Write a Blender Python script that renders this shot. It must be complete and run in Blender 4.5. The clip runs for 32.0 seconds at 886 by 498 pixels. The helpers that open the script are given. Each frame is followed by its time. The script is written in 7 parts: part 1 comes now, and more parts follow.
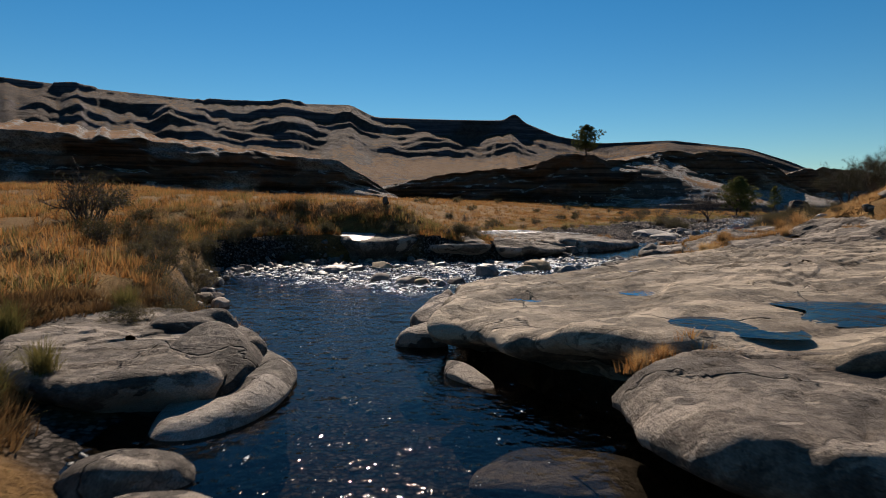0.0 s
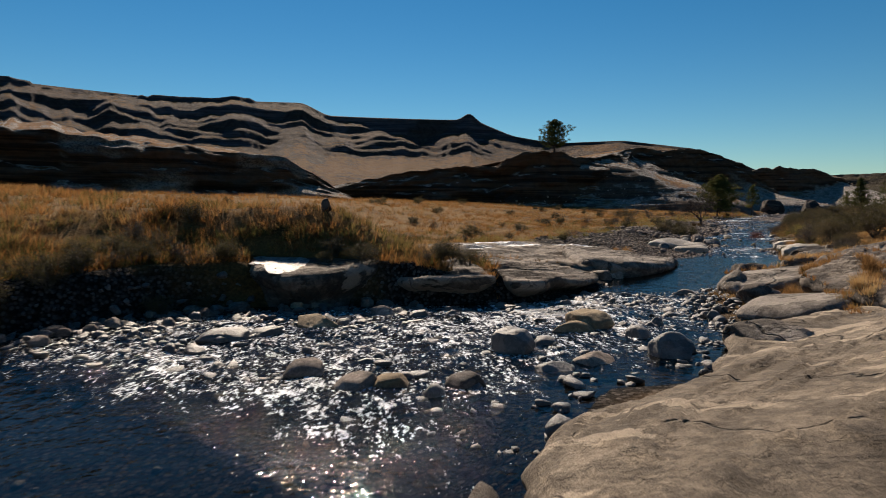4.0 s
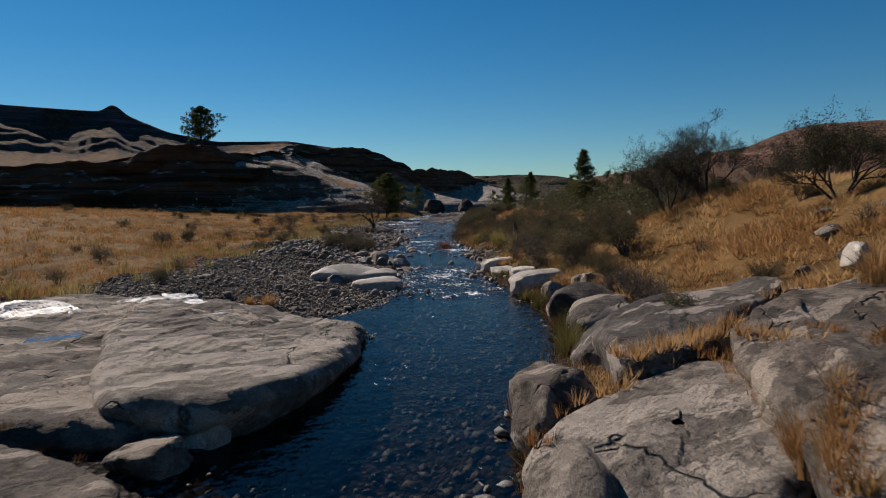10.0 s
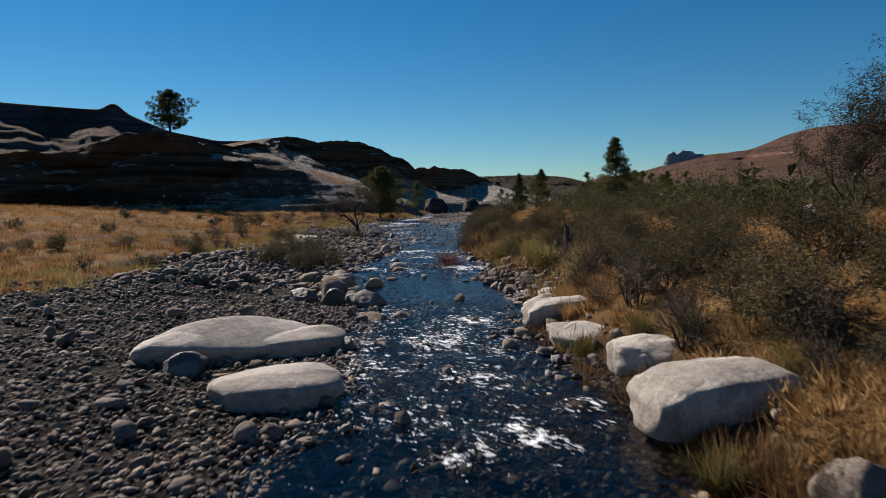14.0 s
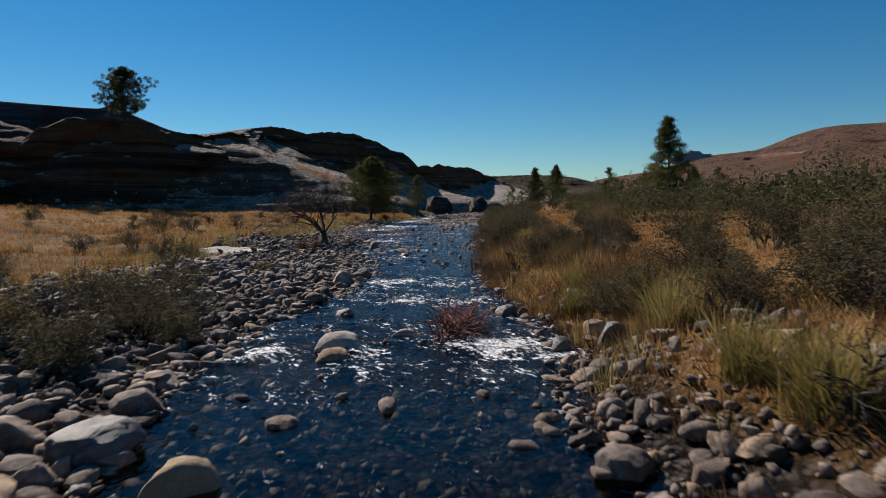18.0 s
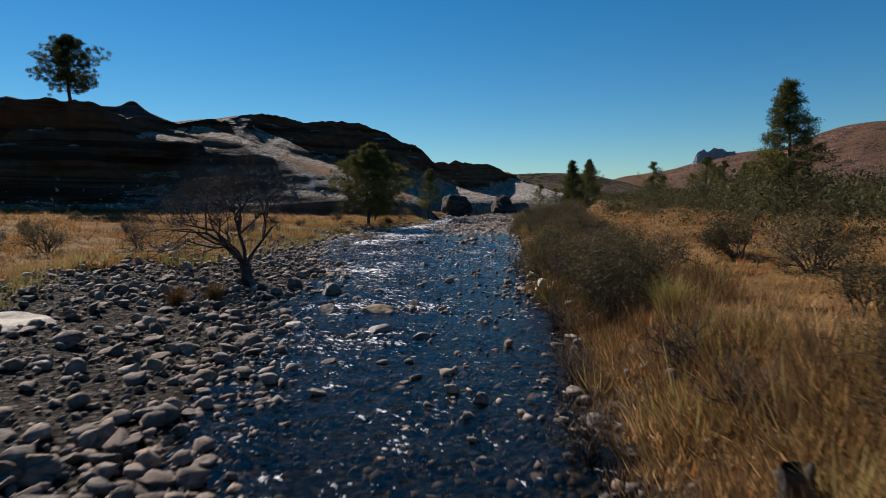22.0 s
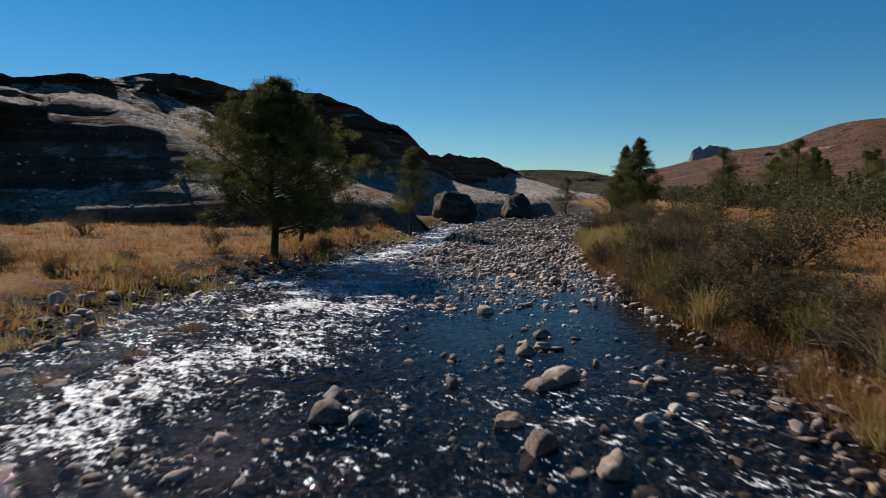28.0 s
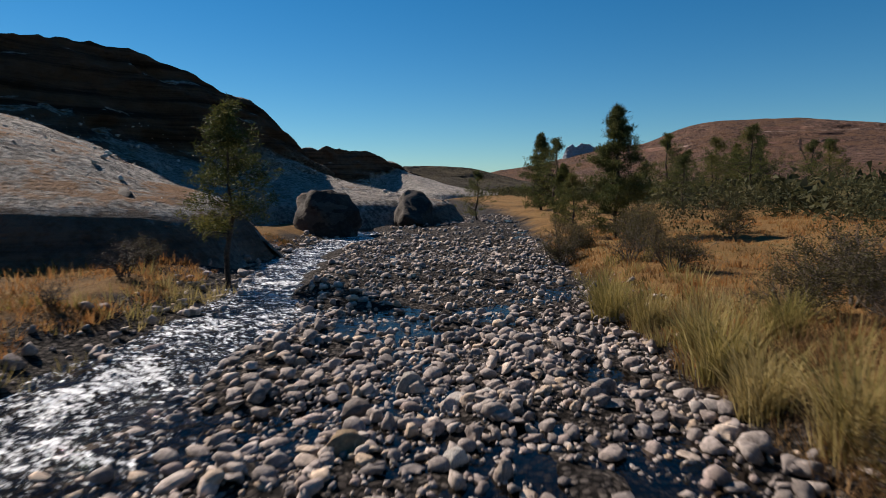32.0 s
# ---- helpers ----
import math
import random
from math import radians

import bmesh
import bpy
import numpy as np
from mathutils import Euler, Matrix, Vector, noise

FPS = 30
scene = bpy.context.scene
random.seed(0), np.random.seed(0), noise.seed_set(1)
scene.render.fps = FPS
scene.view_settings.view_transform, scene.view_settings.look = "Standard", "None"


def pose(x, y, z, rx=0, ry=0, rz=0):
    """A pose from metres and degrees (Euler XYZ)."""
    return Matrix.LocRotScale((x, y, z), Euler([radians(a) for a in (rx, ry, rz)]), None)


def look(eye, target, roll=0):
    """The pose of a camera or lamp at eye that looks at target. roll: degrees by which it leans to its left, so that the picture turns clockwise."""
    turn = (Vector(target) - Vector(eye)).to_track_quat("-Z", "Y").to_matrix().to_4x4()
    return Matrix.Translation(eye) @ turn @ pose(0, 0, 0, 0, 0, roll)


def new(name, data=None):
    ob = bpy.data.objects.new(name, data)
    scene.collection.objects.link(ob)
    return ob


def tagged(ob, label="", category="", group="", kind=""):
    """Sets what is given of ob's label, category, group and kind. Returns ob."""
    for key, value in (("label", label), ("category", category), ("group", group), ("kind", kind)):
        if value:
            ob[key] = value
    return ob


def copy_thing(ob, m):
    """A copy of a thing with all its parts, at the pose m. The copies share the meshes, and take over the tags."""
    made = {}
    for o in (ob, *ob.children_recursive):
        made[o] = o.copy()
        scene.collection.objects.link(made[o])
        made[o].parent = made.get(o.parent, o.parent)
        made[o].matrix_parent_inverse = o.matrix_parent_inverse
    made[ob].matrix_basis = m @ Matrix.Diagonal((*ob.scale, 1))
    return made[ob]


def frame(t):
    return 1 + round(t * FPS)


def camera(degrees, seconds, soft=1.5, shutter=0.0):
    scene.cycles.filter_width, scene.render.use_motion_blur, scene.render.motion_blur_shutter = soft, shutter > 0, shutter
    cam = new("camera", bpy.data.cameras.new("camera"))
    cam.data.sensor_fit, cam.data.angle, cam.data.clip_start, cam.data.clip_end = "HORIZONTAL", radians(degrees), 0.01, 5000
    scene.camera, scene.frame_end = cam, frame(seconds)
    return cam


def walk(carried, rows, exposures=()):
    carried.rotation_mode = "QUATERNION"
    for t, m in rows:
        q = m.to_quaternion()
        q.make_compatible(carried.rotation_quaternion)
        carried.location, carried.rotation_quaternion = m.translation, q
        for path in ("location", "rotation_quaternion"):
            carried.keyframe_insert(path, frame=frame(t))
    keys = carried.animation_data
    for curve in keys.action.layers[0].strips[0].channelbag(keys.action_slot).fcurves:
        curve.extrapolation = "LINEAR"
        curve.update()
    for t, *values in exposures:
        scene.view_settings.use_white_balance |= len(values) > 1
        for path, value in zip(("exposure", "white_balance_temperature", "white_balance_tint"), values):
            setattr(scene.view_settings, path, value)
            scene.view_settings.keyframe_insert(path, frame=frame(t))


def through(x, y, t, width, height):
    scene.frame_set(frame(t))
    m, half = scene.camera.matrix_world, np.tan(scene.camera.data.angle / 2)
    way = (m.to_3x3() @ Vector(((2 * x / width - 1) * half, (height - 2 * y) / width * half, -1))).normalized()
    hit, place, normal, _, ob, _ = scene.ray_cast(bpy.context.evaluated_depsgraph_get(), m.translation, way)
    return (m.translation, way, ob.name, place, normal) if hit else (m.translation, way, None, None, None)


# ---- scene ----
cam = camera(70.8, 32.0, soft=0.9, shutter=0.35)
METRES, EYE, TILT, LEAN, TURN = 109.09, 2.45, 0.17, 0.0, 0.0
ROWS = [
    (0.0, 0.0, 0.0, 0.0, 0.0, -4.42, -0.0),
    (0.5, -0.0005, 0.0114, -0.0002, 0.02, -4.41, 0.0),
    (1.0, -0.0007, 0.024, -0.0001, 0.02, -4.41, 0.01),
    (1.5, -0.0009, 0.0357, 0.0001, 0.03, -4.42, -0.01),
    (2.0, -0.0015, 0.0484, 0.0003, 0.03, -4.43, -0.04),
    (2.5, -0.0026, 0.0603, 0.0005, 0.04, -4.42, -0.06),
    (4.5, -0.005, 0.1039, 0.0015, -8.59, -4.51, 0.28),
    (5.0, -0.0044, 0.1163, 0.0017, -14.61, -4.59, 0.46),
    (5.5, -0.0026, 0.1275, 0.002, -19.88, -4.66, 0.66),
    (6.0, 0.0001, 0.1393, 0.0023, -25.13, -4.73, 0.86),
    (6.5, 0.0046, 0.1494, 0.0025, -29.32, -4.78, 1.01),
    (7.0, 0.011, 0.1594, 0.0027, -33.26, -4.85, 1.18),
    (7.5, 0.0174, 0.1683, 0.0029, -33.87, -4.82, 1.18),
    (8.0, 0.0243, 0.1778, 0.0033, -33.85, -4.78, 1.11),
    (8.5, 0.0301, 0.1865, 0.0036, -33.82, -4.75, 1.1),
    (9.0, 0.036, 0.1957, 0.0036, -33.79, -4.7, 1.04),
    (9.5, 0.0418, 0.2046, 0.0034, -33.76, -4.69, 0.99),
    (10.0, 0.0487, 0.2148, 0.0027, -33.73, -4.66, 0.97),
    (10.5, 0.0556, 0.2251, 0.0016, -33.69, -4.65, 0.88),
    (11.0, 0.0634, 0.2369, 0.0005, -33.66, -4.65, 0.87),
    (11.5, 0.0708, 0.2482, -0.0003, -33.63, -4.62, 0.87),
    (12.0, 0.079, 0.2606, -0.0011, -33.6, -4.6, 0.83),
    (12.5, 0.0866, 0.2722, -0.0016, -33.56, -4.57, 0.79),
    (13.0, 0.0947, 0.2841, -0.0016, -33.53, -4.58, 0.76),
    (13.5, 0.1021, 0.2951, -0.0014, -33.5, -4.57, 0.73),
    (14.0, 0.1105, 0.3075, -0.0011, -33.47, -4.57, 0.71),
    (14.5, 0.1184, 0.3192, -0.001, -33.43, -4.59, 0.68),
    (16.5, 0.1524, 0.37, -0.0037, -33.16, -4.5, 0.61),
    (17.0, 0.1612, 0.3834, -0.004, -33.13, -4.52, 0.63),
    (17.5, 0.1692, 0.3958, -0.004, -33.12, -4.51, 0.64),
    (18.0, 0.178, 0.4093, -0.0039, -33.07, -4.52, 0.65),
    (18.5, 0.1862, 0.4217, -0.004, -33.04, -4.52, 0.65),
    (19.0, 0.1952, 0.4352, -0.004, -32.76, -4.52, 0.65),
    (19.5, 0.2032, 0.4477, -0.0038, -32.18, -4.51, 0.61),
    (20.0, 0.212, 0.4613, -0.0035, -31.65, -4.52, 0.56),
    (20.5, 0.2202, 0.4741, -0.0032, -31.6, -4.54, 0.58),
    (21.0, 0.2296, 0.489, -0.003, -31.56, -4.57, 0.57),
    (21.5, 0.2385, 0.5033, -0.003, -31.53, -4.59, 0.59),
    (22.0, 0.2483, 0.5192, -0.0031, -31.51, -4.65, 0.57),
    (22.5, 0.2575, 0.5343, -0.0037, -31.5, -4.66, 0.56),
    (23.0, 0.2678, 0.5512, -0.0045, -31.48, -4.65, 0.59),
    (23.5, 0.2777, 0.5672, -0.0049, -31.4, -4.65, 0.58),
    (24.0, 0.2887, 0.5852, -0.005, -31.35, -4.67, 0.53),
    (24.5, 0.2989, 0.6018, -0.0049, -31.28, -4.67, 0.52),
    (25.0, 0.3101, 0.6199, -0.0046, -31.22, -4.68, 0.63),
    (25.5, 0.3205, 0.6371, -0.0044, -31.81, -4.7, 0.55),
    (27.5, 0.3613, 0.705, -0.0021, -31.88, -4.91, 0.41),
    (28.0, 0.3727, 0.7231, -0.0019, -32.29, -4.92, 0.4),
    (28.5, 0.3833, 0.7401, -0.0017, -33.25, -5.0, 0.42),
    (29.0, 0.3948, 0.7584, -0.0015, -34.74, -5.03, 0.49),
    (29.5, 0.4057, 0.7755, -0.0012, -36.01, -5.09, 0.47),
    (30.0, 0.4177, 0.794, -0.0009, -37.46, -5.16, 0.52),
    (30.5, 0.4291, 0.8107, -0.0008, -38.81, -5.18, 0.59),
    (31.0, 0.4415, 0.8283, -0.0006, -40.26, -5.23, 0.56),
    (31.5, 0.4538, 0.8438, -0.0003, -41.59, -5.28, 0.57),
    (32.0, 0.4684, 0.8594, -0.0001, -43.07, -5.32, 0.63),
]
walk(cam, [(t, pose(0, 0, EYE, TILT, LEAN, TURN) @ pose(METRES * x, METRES * y, METRES * z, 90 + pitch, roll, yaw)) for t, x, y, z, yaw, pitch, roll in ROWS],
     exposures=[(0.0, 0.54, 6950, 10), (2.5, 0.52, 7250, 10), (5.0, 0.42, 7250, 10), (7.0, 0.26, 6650, 10), (10.0, 0.3, 6500, 10), (13.0, 0.44, 6500, 10), (17.0, 0.5, 6500, 10), (24.0, 0.6, 6500, 10), (28.0, 0.54, 6500, 10), (32.0, 0.62, 6500, 10)])

# ---------------------------------------------------------------- light
SUN_AZ, SUN_EL = 8.0, 38.0            # degrees to the left of +y, and up
world = bpy.data.worlds.new("sky")
scene.world = world
world.use_nodes = True
wt = world.node_tree
sky = wt.nodes.new("ShaderNodeTexSky")
sky.sky_type, sky.sun_disc = "NISHITA", False
sky.sun_elevation, sky.sun_rotation = radians(SUN_EL), radians(-SUN_AZ)
sky.altitude, sky.air_density, sky.dust_density, sky.ozone_density = 1200, 1.1, 0.05, 2.2
rich = wt.nodes.new("ShaderNodeHueSaturation")
rich.inputs["Saturation"].default_value = 1.25
teal = wt.nodes.new("ShaderNodeMix")
teal.data_type, teal.blend_type = "RGBA", "MULTIPLY"
teal.inputs[0].default_value = 1.0
teal.inputs[7].default_value = (0.70, 0.9, 1.005, 1)
wt.links.new(sky.outputs[0], teal.inputs[6])
wt.links.new(teal.outputs[2], rich.inputs["Color"])
wt.links.new(rich.outputs[0], wt.nodes["Background"].inputs[0])
wt.nodes["Background"].inputs[1].default_value = 0.052
sun = new("sun", bpy.data.lights.new("sun", "SUN"))
sun.data.energy, sun.data.angle, sun.data.color = 5.3, radians(0.55), (1.0, 0.885, 0.78)
sun.matrix_world = look((0, 0, 60), (60 * math.sin(radians(SUN_AZ)), -60 * math.cos(radians(SUN_AZ)), 60 - 60 * math.tan(radians(SUN_EL))))

# ---------------------------------------------------------------- noise and small tools
def lattice(ix, iy, iz, seed):
    n = (ix.astype(np.int64) * 374761393 + iy.astype(np.int64) * 668265263 + iz.astype(np.int64) * 1274126177 + seed * 974634777) & 0xFFFFFFFF
    n = ((n ^ (n >> 13)) * 1103515245) & 0xFFFFFFFF
    n = ((n ^ (n >> 15)) * 2246822519) & 0xFFFFFFFF
    return ((n ^ (n >> 16)) & 0xFFFFFF) / float(0xFFFFFF) * 2 - 1


def vnoise(x, y, z=None, seed=0):
    """Smooth value noise, -1 to 1, on arrays."""
    x, y = np.asarray(x, float), np.asarray(y, float)
    z = np.zeros_like(x) if z is None else np.asarray(z, float)
    fx, fy, fz = np.floor(x), np.floor(y), np.floor(z)
    u, v, w = x - fx, y - fy, z - fz
    u, v, w = u * u * (3 - 2 * u), v * v * (3 - 2 * v), w * w * (3 - 2 * w)
    out = 0
    for a in (0, 1):
        for b in (0, 1):
            for c in (0, 1):
                out = out + (u if a else 1 - u) * (v if b else 1 - v) * (w if c else 1 - w) * lattice(fx + a, fy + b, fz + c, seed)
    return out


def fbm(x, y, z=None, seed=0, octaves=4):
    total, amp, f = 0, 1.0, 1.0
    for k in range(octaves):
        total = total + amp * vnoise(np.asarray(x) * f, np.asarray(y) * f, None if z is None else np.asarray(z) * f, seed + 17 * k)
        amp, f = amp * 0.5, f * 2.03
    return total


def step(a, b, x):
    t = np.clip((x - a) / (b - a), 0, 1)
    return t * t * (3 - 2 * t)


def mesh_from(name, verts, faces, smooth=True):
    me = bpy.data.meshes.new(name)
    verts = np.asarray(verts, np.float32).reshape(-1, 3)
    faces = np.asarray(faces, np.int32)
    n = faces.shape[1]
    me.vertices.add(len(verts))
    me.vertices.foreach_set("co", verts.ravel())
    me.loops.add(faces.size)
    me.loops.foreach_set("vertex_index", faces.ravel())
    me.polygons.add(len(faces))
    me.polygons.foreach_set("loop_start", np.arange(0, faces.size, n, dtype=np.int32))
    me.polygons.foreach_set("loop_total", np.full(len(faces), n, np.int32))
    me.polygons.foreach_set("use_smooth", np.full(len(faces), smooth))
    me.update(calc_edges=True)
    return me


def grid_faces(rows, cols, wrap=False):
    i, j = np.meshgrid(np.arange(rows - 1), np.arange(cols if wrap else cols - 1), indexing="ij")
    k = (j + 1) % cols
    return np.stack([i * cols + j, i * cols + k, (i + 1) * cols + k, (i + 1) * cols + j], -1).reshape(-1, 4)


def attribute(me, name, values):
    me.attributes.new(name, "FLOAT", "POINT").data.foreach_set("value", np.asarray(values, np.float32).ravel())


def thing(name, me, material, label, category, group="", kind="", at=None):
    ob = new(name, me)
    if material and not me.materials:
        me.materials.append(material)
    if at is not None:
        ob.matrix_basis = at
    return tagged(ob, label, category, group, kind)


def part(name, me, material, parent, label=""):
    ob = new(name, me)
    if not me.materials:
        me.materials.append(material)
    ob.parent = parent
    return tagged(ob, label)


# ---------------------------------------------------------------- materials
def shader(name):
    m = bpy.data.materials.new(name)
    m.use_nodes = True
    t = m.node_tree
    bsdf = t.nodes["Principled BSDF"]

    def node(kind, links=(), **values):
        n = t.nodes.new(kind)
        for key, value in values.items():
            if key.startswith("_"):
                n.inputs[int(key[1:])].default_value = value
            else:
                setattr_plain(n, key, value)
        for k, out in links:
            t.links.new(out, n.inputs[k])
        return n
    return m, t, bsdf, node


def setattr_plain(n, key, value):
    if key == "operation":
        n.operation = value
    elif key == "blend_type":
        n.blend_type = value
    elif key == "data_type":
        n.data_type = value
    elif key == "feature":
        n.feature = value
    elif key == "attribute_name":
        n.attribute_name = value


def ramp(node, source, stops):
    r = node("ShaderNodeValToRGB", [(0, source)])
    e = r.color_ramp.elements
    while len(e) < len(stops):
        e.new(0.5)
    for k, (p, c) in enumerate(stops):
        e[k].position, e[k].color = p, (*c, 1)
    return r.outputs[0]


def mixed(node, factor, a, b, mode="MIX"):
    n = node("ShaderNodeMix", data_type="RGBA", blend_type=mode)
    links = n.id_data.links
    for k, v in ((0, factor), (6, a), (7, b)):
        if isinstance(v, (int, float)):
            n.inputs[k].default_value = v
        elif isinstance(v, tuple):
            n.inputs[k].default_value = (*v, 1)
        else:
            links.new(v, n.inputs[k])
    return n.outputs[2]


def sums(node, op, a, b=0.0, c=0.0):
    n = node("ShaderNodeMath", operation=op)
    for k, v in ((0, a), (1, b), (2, c)):
        if isinstance(v, (int, float)):
            n.inputs[k].default_value = v
        else:
            n.id_data.links.new(v, n.inputs[k])
    return n.outputs[0]


def noise_of(node, where, scale, detail=6, rough=0.6):
    return node("ShaderNodeTexNoise", [(0, where)], _2=scale, _3=detail, _4=rough).outputs[0]


def bumped(node, t, bsdf, height, strength, distance):
    b = node("ShaderNodeBump", [(3, height)], _0=strength, _1=distance)
    t.links.new(b.outputs[0], bsdf.inputs["Normal"])


def stone_material(name, dark, mid, pale, scale=1.0, cracks=0.0, strata=0.0, vary=0.0, rough=0.85, stain=0.35, bump=0.6, flakes=0.35):
    """Weathered stone: broad tone, speckle, stains, optional joints, bedding lines and painted shade on step edges."""
    dark, mid, pale = (tuple(0.8 * c for c in tone) for tone in (dark, mid, pale))
    m, t, bsdf, node = shader(name)
    pos = node("ShaderNodeNewGeometry").outputs[0]
    broad = noise_of(node, pos, 0.7 * scale, 5, 0.6)
    fine = noise_of(node, pos, 9 * scale, 8, 0.7)
    grain = noise_of(node, pos, 70 * scale, 4, 0.6)
    tone = sums(node, "MULTIPLY_ADD", fine, 0.45, sums(node, "MULTIPLY", broad, 0.55))
    colour = ramp(node, tone, [(0.37, dark), (0.5, mid), (0.63, pale)])
    patch = noise_of(node, pos, 1.9 * scale, 6, 0.65)
    colour = mixed(node, sums(node, "MULTIPLY", ramp(node, patch, [(0.48, (0, 0, 0)), (0.53, (1, 1, 1))]), stain), colour, tuple(c * 0.55 for c in dark))
    lay = node("ShaderNodeMapping", [(0, pos)])
    lay.inputs[2].default_value = (0, 0, 0.6)
    lay.inputs[3].default_value = (0.55, 1.5, 1.0)
    light_spots = ramp(node, noise_of(node, lay.outputs[0], 1.1 * scale, 8, 0.6), [(0.54, (0, 0, 0)), (0.553, (1, 1, 1))])
    colour = mixed(node, sums(node, "MULTIPLY", light_spots, flakes), colour, tuple(min(0.75, c * 1.45) for c in pale))
    colour = mixed(node, 0.5, colour, ramp(node, grain, [(0.3, (0.15, 0.15, 0.15)), (0.7, (0.85, 0.85, 0.85))]), "OVERLAY")
    height = sums(node, "ADD", sums(node, "MULTIPLY", fine, 0.7), sums(node, "MULTIPLY", grain, 0.18))
    height = sums(node, "ADD", height, sums(node, "MULTIPLY", light_spots, -0.35 * flakes))
    if cracks:
        tilt = node("ShaderNodeMapping", [(0, pos)])
        tilt.inputs[2].default_value = (0, 0, -0.45)
        tilt.inputs[3].default_value = (0.3, 1.15, 1.6)
        leaf = sums(node, "MULTIPLY_ADD", noise_of(node, tilt.outputs[0], 1.3, 7, 0.62), 9.0, sums(node, "MULTIPLY", patch, 0.6))
        part_of = sums(node, "FRACT", leaf)
        shelf = sums(node, "ADD", sums(node, "FLOOR", leaf), ramp(node, part_of, [(0.9, (0, 0, 0)), (1.0, (1, 1, 1))]))
        # the shaded edge of each thin step, darkened in the colour
        lip = sums(node, "MULTIPLY", ramp(node, part_of, [(0.86, (0, 0, 0)), (0.93, (1, 1, 1)), (1.0, (0, 0, 0))]), ramp(node, noise_of(node, pos, 1.4, 4, 0.6), [(0.5, (0, 0, 0)), (0.58, (1, 1, 1))]))
        colour = mixed(node, sums(node, "MULTIPLY", lip, 0.55), colour, tuple(c * 0.5 for c in dark))
        height = sums(node, "ADD", height, sums(node, "MULTIPLY", shelf, 0.22))
        warp = node("ShaderNodeVectorMath", [(0, pos)], operation="ADD")
        t.links.new(node("ShaderNodeVectorMath", [(0, node("ShaderNodeTexNoise", [(0, pos)], _2=0.9, _3=4).outputs[1])], operation="SCALE", _3=1.6).outputs[0], warp.inputs[1])
        cells = node("ShaderNodeTexVoronoi", [(0, warp.outputs[0])], feature="DISTANCE_TO_EDGE", _2=cracks).outputs[0]
        line = ramp(node, cells, [(0.0, (1, 1, 1)), (0.009, (0, 0, 0))])
        keep = ramp(node, noise_of(node, pos, 0.8, 3), [(0.49, (0, 0, 0)), (0.54, (1, 1, 1))])
        line = sums(node, "MULTIPLY", line, keep)
        colour = mixed(node, sums(node, "MULTIPLY", line, 0.75), colour, tuple(c * 0.2 for c in dark))
        height = sums(node, "SUBTRACT", height, sums(node, "MULTIPLY", line, 1.6))
    if strata:
        stretch = node("ShaderNodeVectorMath", [(0, pos)], operation="MULTIPLY")
        stretch.inputs[1].default_value = (0.25, 0.25, strata)
        bands = noise_of(node, stretch.outputs[0], 1.0, 5, 0.7)
        colour = mixed(node, 0.55, colour, ramp(node, bands, [(0.35, (0.25, 0.22, 0.2)), (0.65, (0.8, 0.78, 0.75))]), "OVERLAY")
        height = sums(node, "ADD", height, sums(node, "MULTIPLY", bands, 1.5))
    if vary:
        rnd = node("ShaderNodeObjectInfo").outputs[5]
        isl = node("ShaderNodeNewGeometry").outputs[8]
        pick = sums(node, "FRACT", sums(node, "ADD", rnd, isl))
        tint = ramp(node, pick, [(0.0, (0.22, 0.21, 0.215)), (0.22, (0.42, 0.40, 0.395)), (0.48, (0.6, 0.57, 0.55)), (0.64, (0.36, 0.3, 0.29)), (0.8, (0.74, 0.7, 0.66)), (0.93, (0.78, 0.64, 0.47)), (1.0, (0.32, 0.33, 0.345))])
        colour = mixed(node, vary, colour, tint, "MULTIPLY")
        colour = mixed(node, 1.0, colour, (2.0, 2.0, 2.0), "MULTIPLY")
    t.links.new(colour, bsdf.inputs["Base Color"])
    bsdf.inputs["Roughness"].default_value = rough
    bsdf.inputs["Specular IOR Level"].default_value = 0.5 if rough < 0.6 else 0.22
    bumped(node, t, bsdf, height, bump, 0.1 / scale)
    return m


def plant_material(name, stops, patch=None, rough=0.7, through=0.25):
    """Leaves or grass: each blade its own tone, with broad drifts of colour over the ground."""
    stops = [(p, tuple(0.85 * q for q in c)) for p, c in stops]
    m, t, bsdf, node = shader(name)
    geo = node("ShaderNodeNewGeometry")
    drift = noise_of(node, geo.outputs[0], 0.35, 4, 0.6)
    tone = sums(node, "MULTIPLY_ADD", geo.outputs[8], 0.45, sums(node, "MULTIPLY_ADD", drift, 2.0, -0.73))
    tone = sums(node, "MULTIPLY_ADD", node("ShaderNodeObjectInfo").outputs[5], 0.12, tone)
    colour = ramp(node, tone, stops)
    t.links.new(colour, bsdf.inputs["Base Color"])
    bsdf.inputs["Roughness"].default_value = rough
    bsdf.inputs["Specular IOR Level"].default_value = 0.08
    if through:
        tr = node("ShaderNodeBsdfTranslucent", [(0, colour)])
        mx = node("ShaderNodeMixShader", [(1, bsdf.outputs[0]), (2, tr.outputs[0])], _0=through)
        t.links.new(mx.outputs[0], t.nodes["Material Output"].inputs[0])
    return m


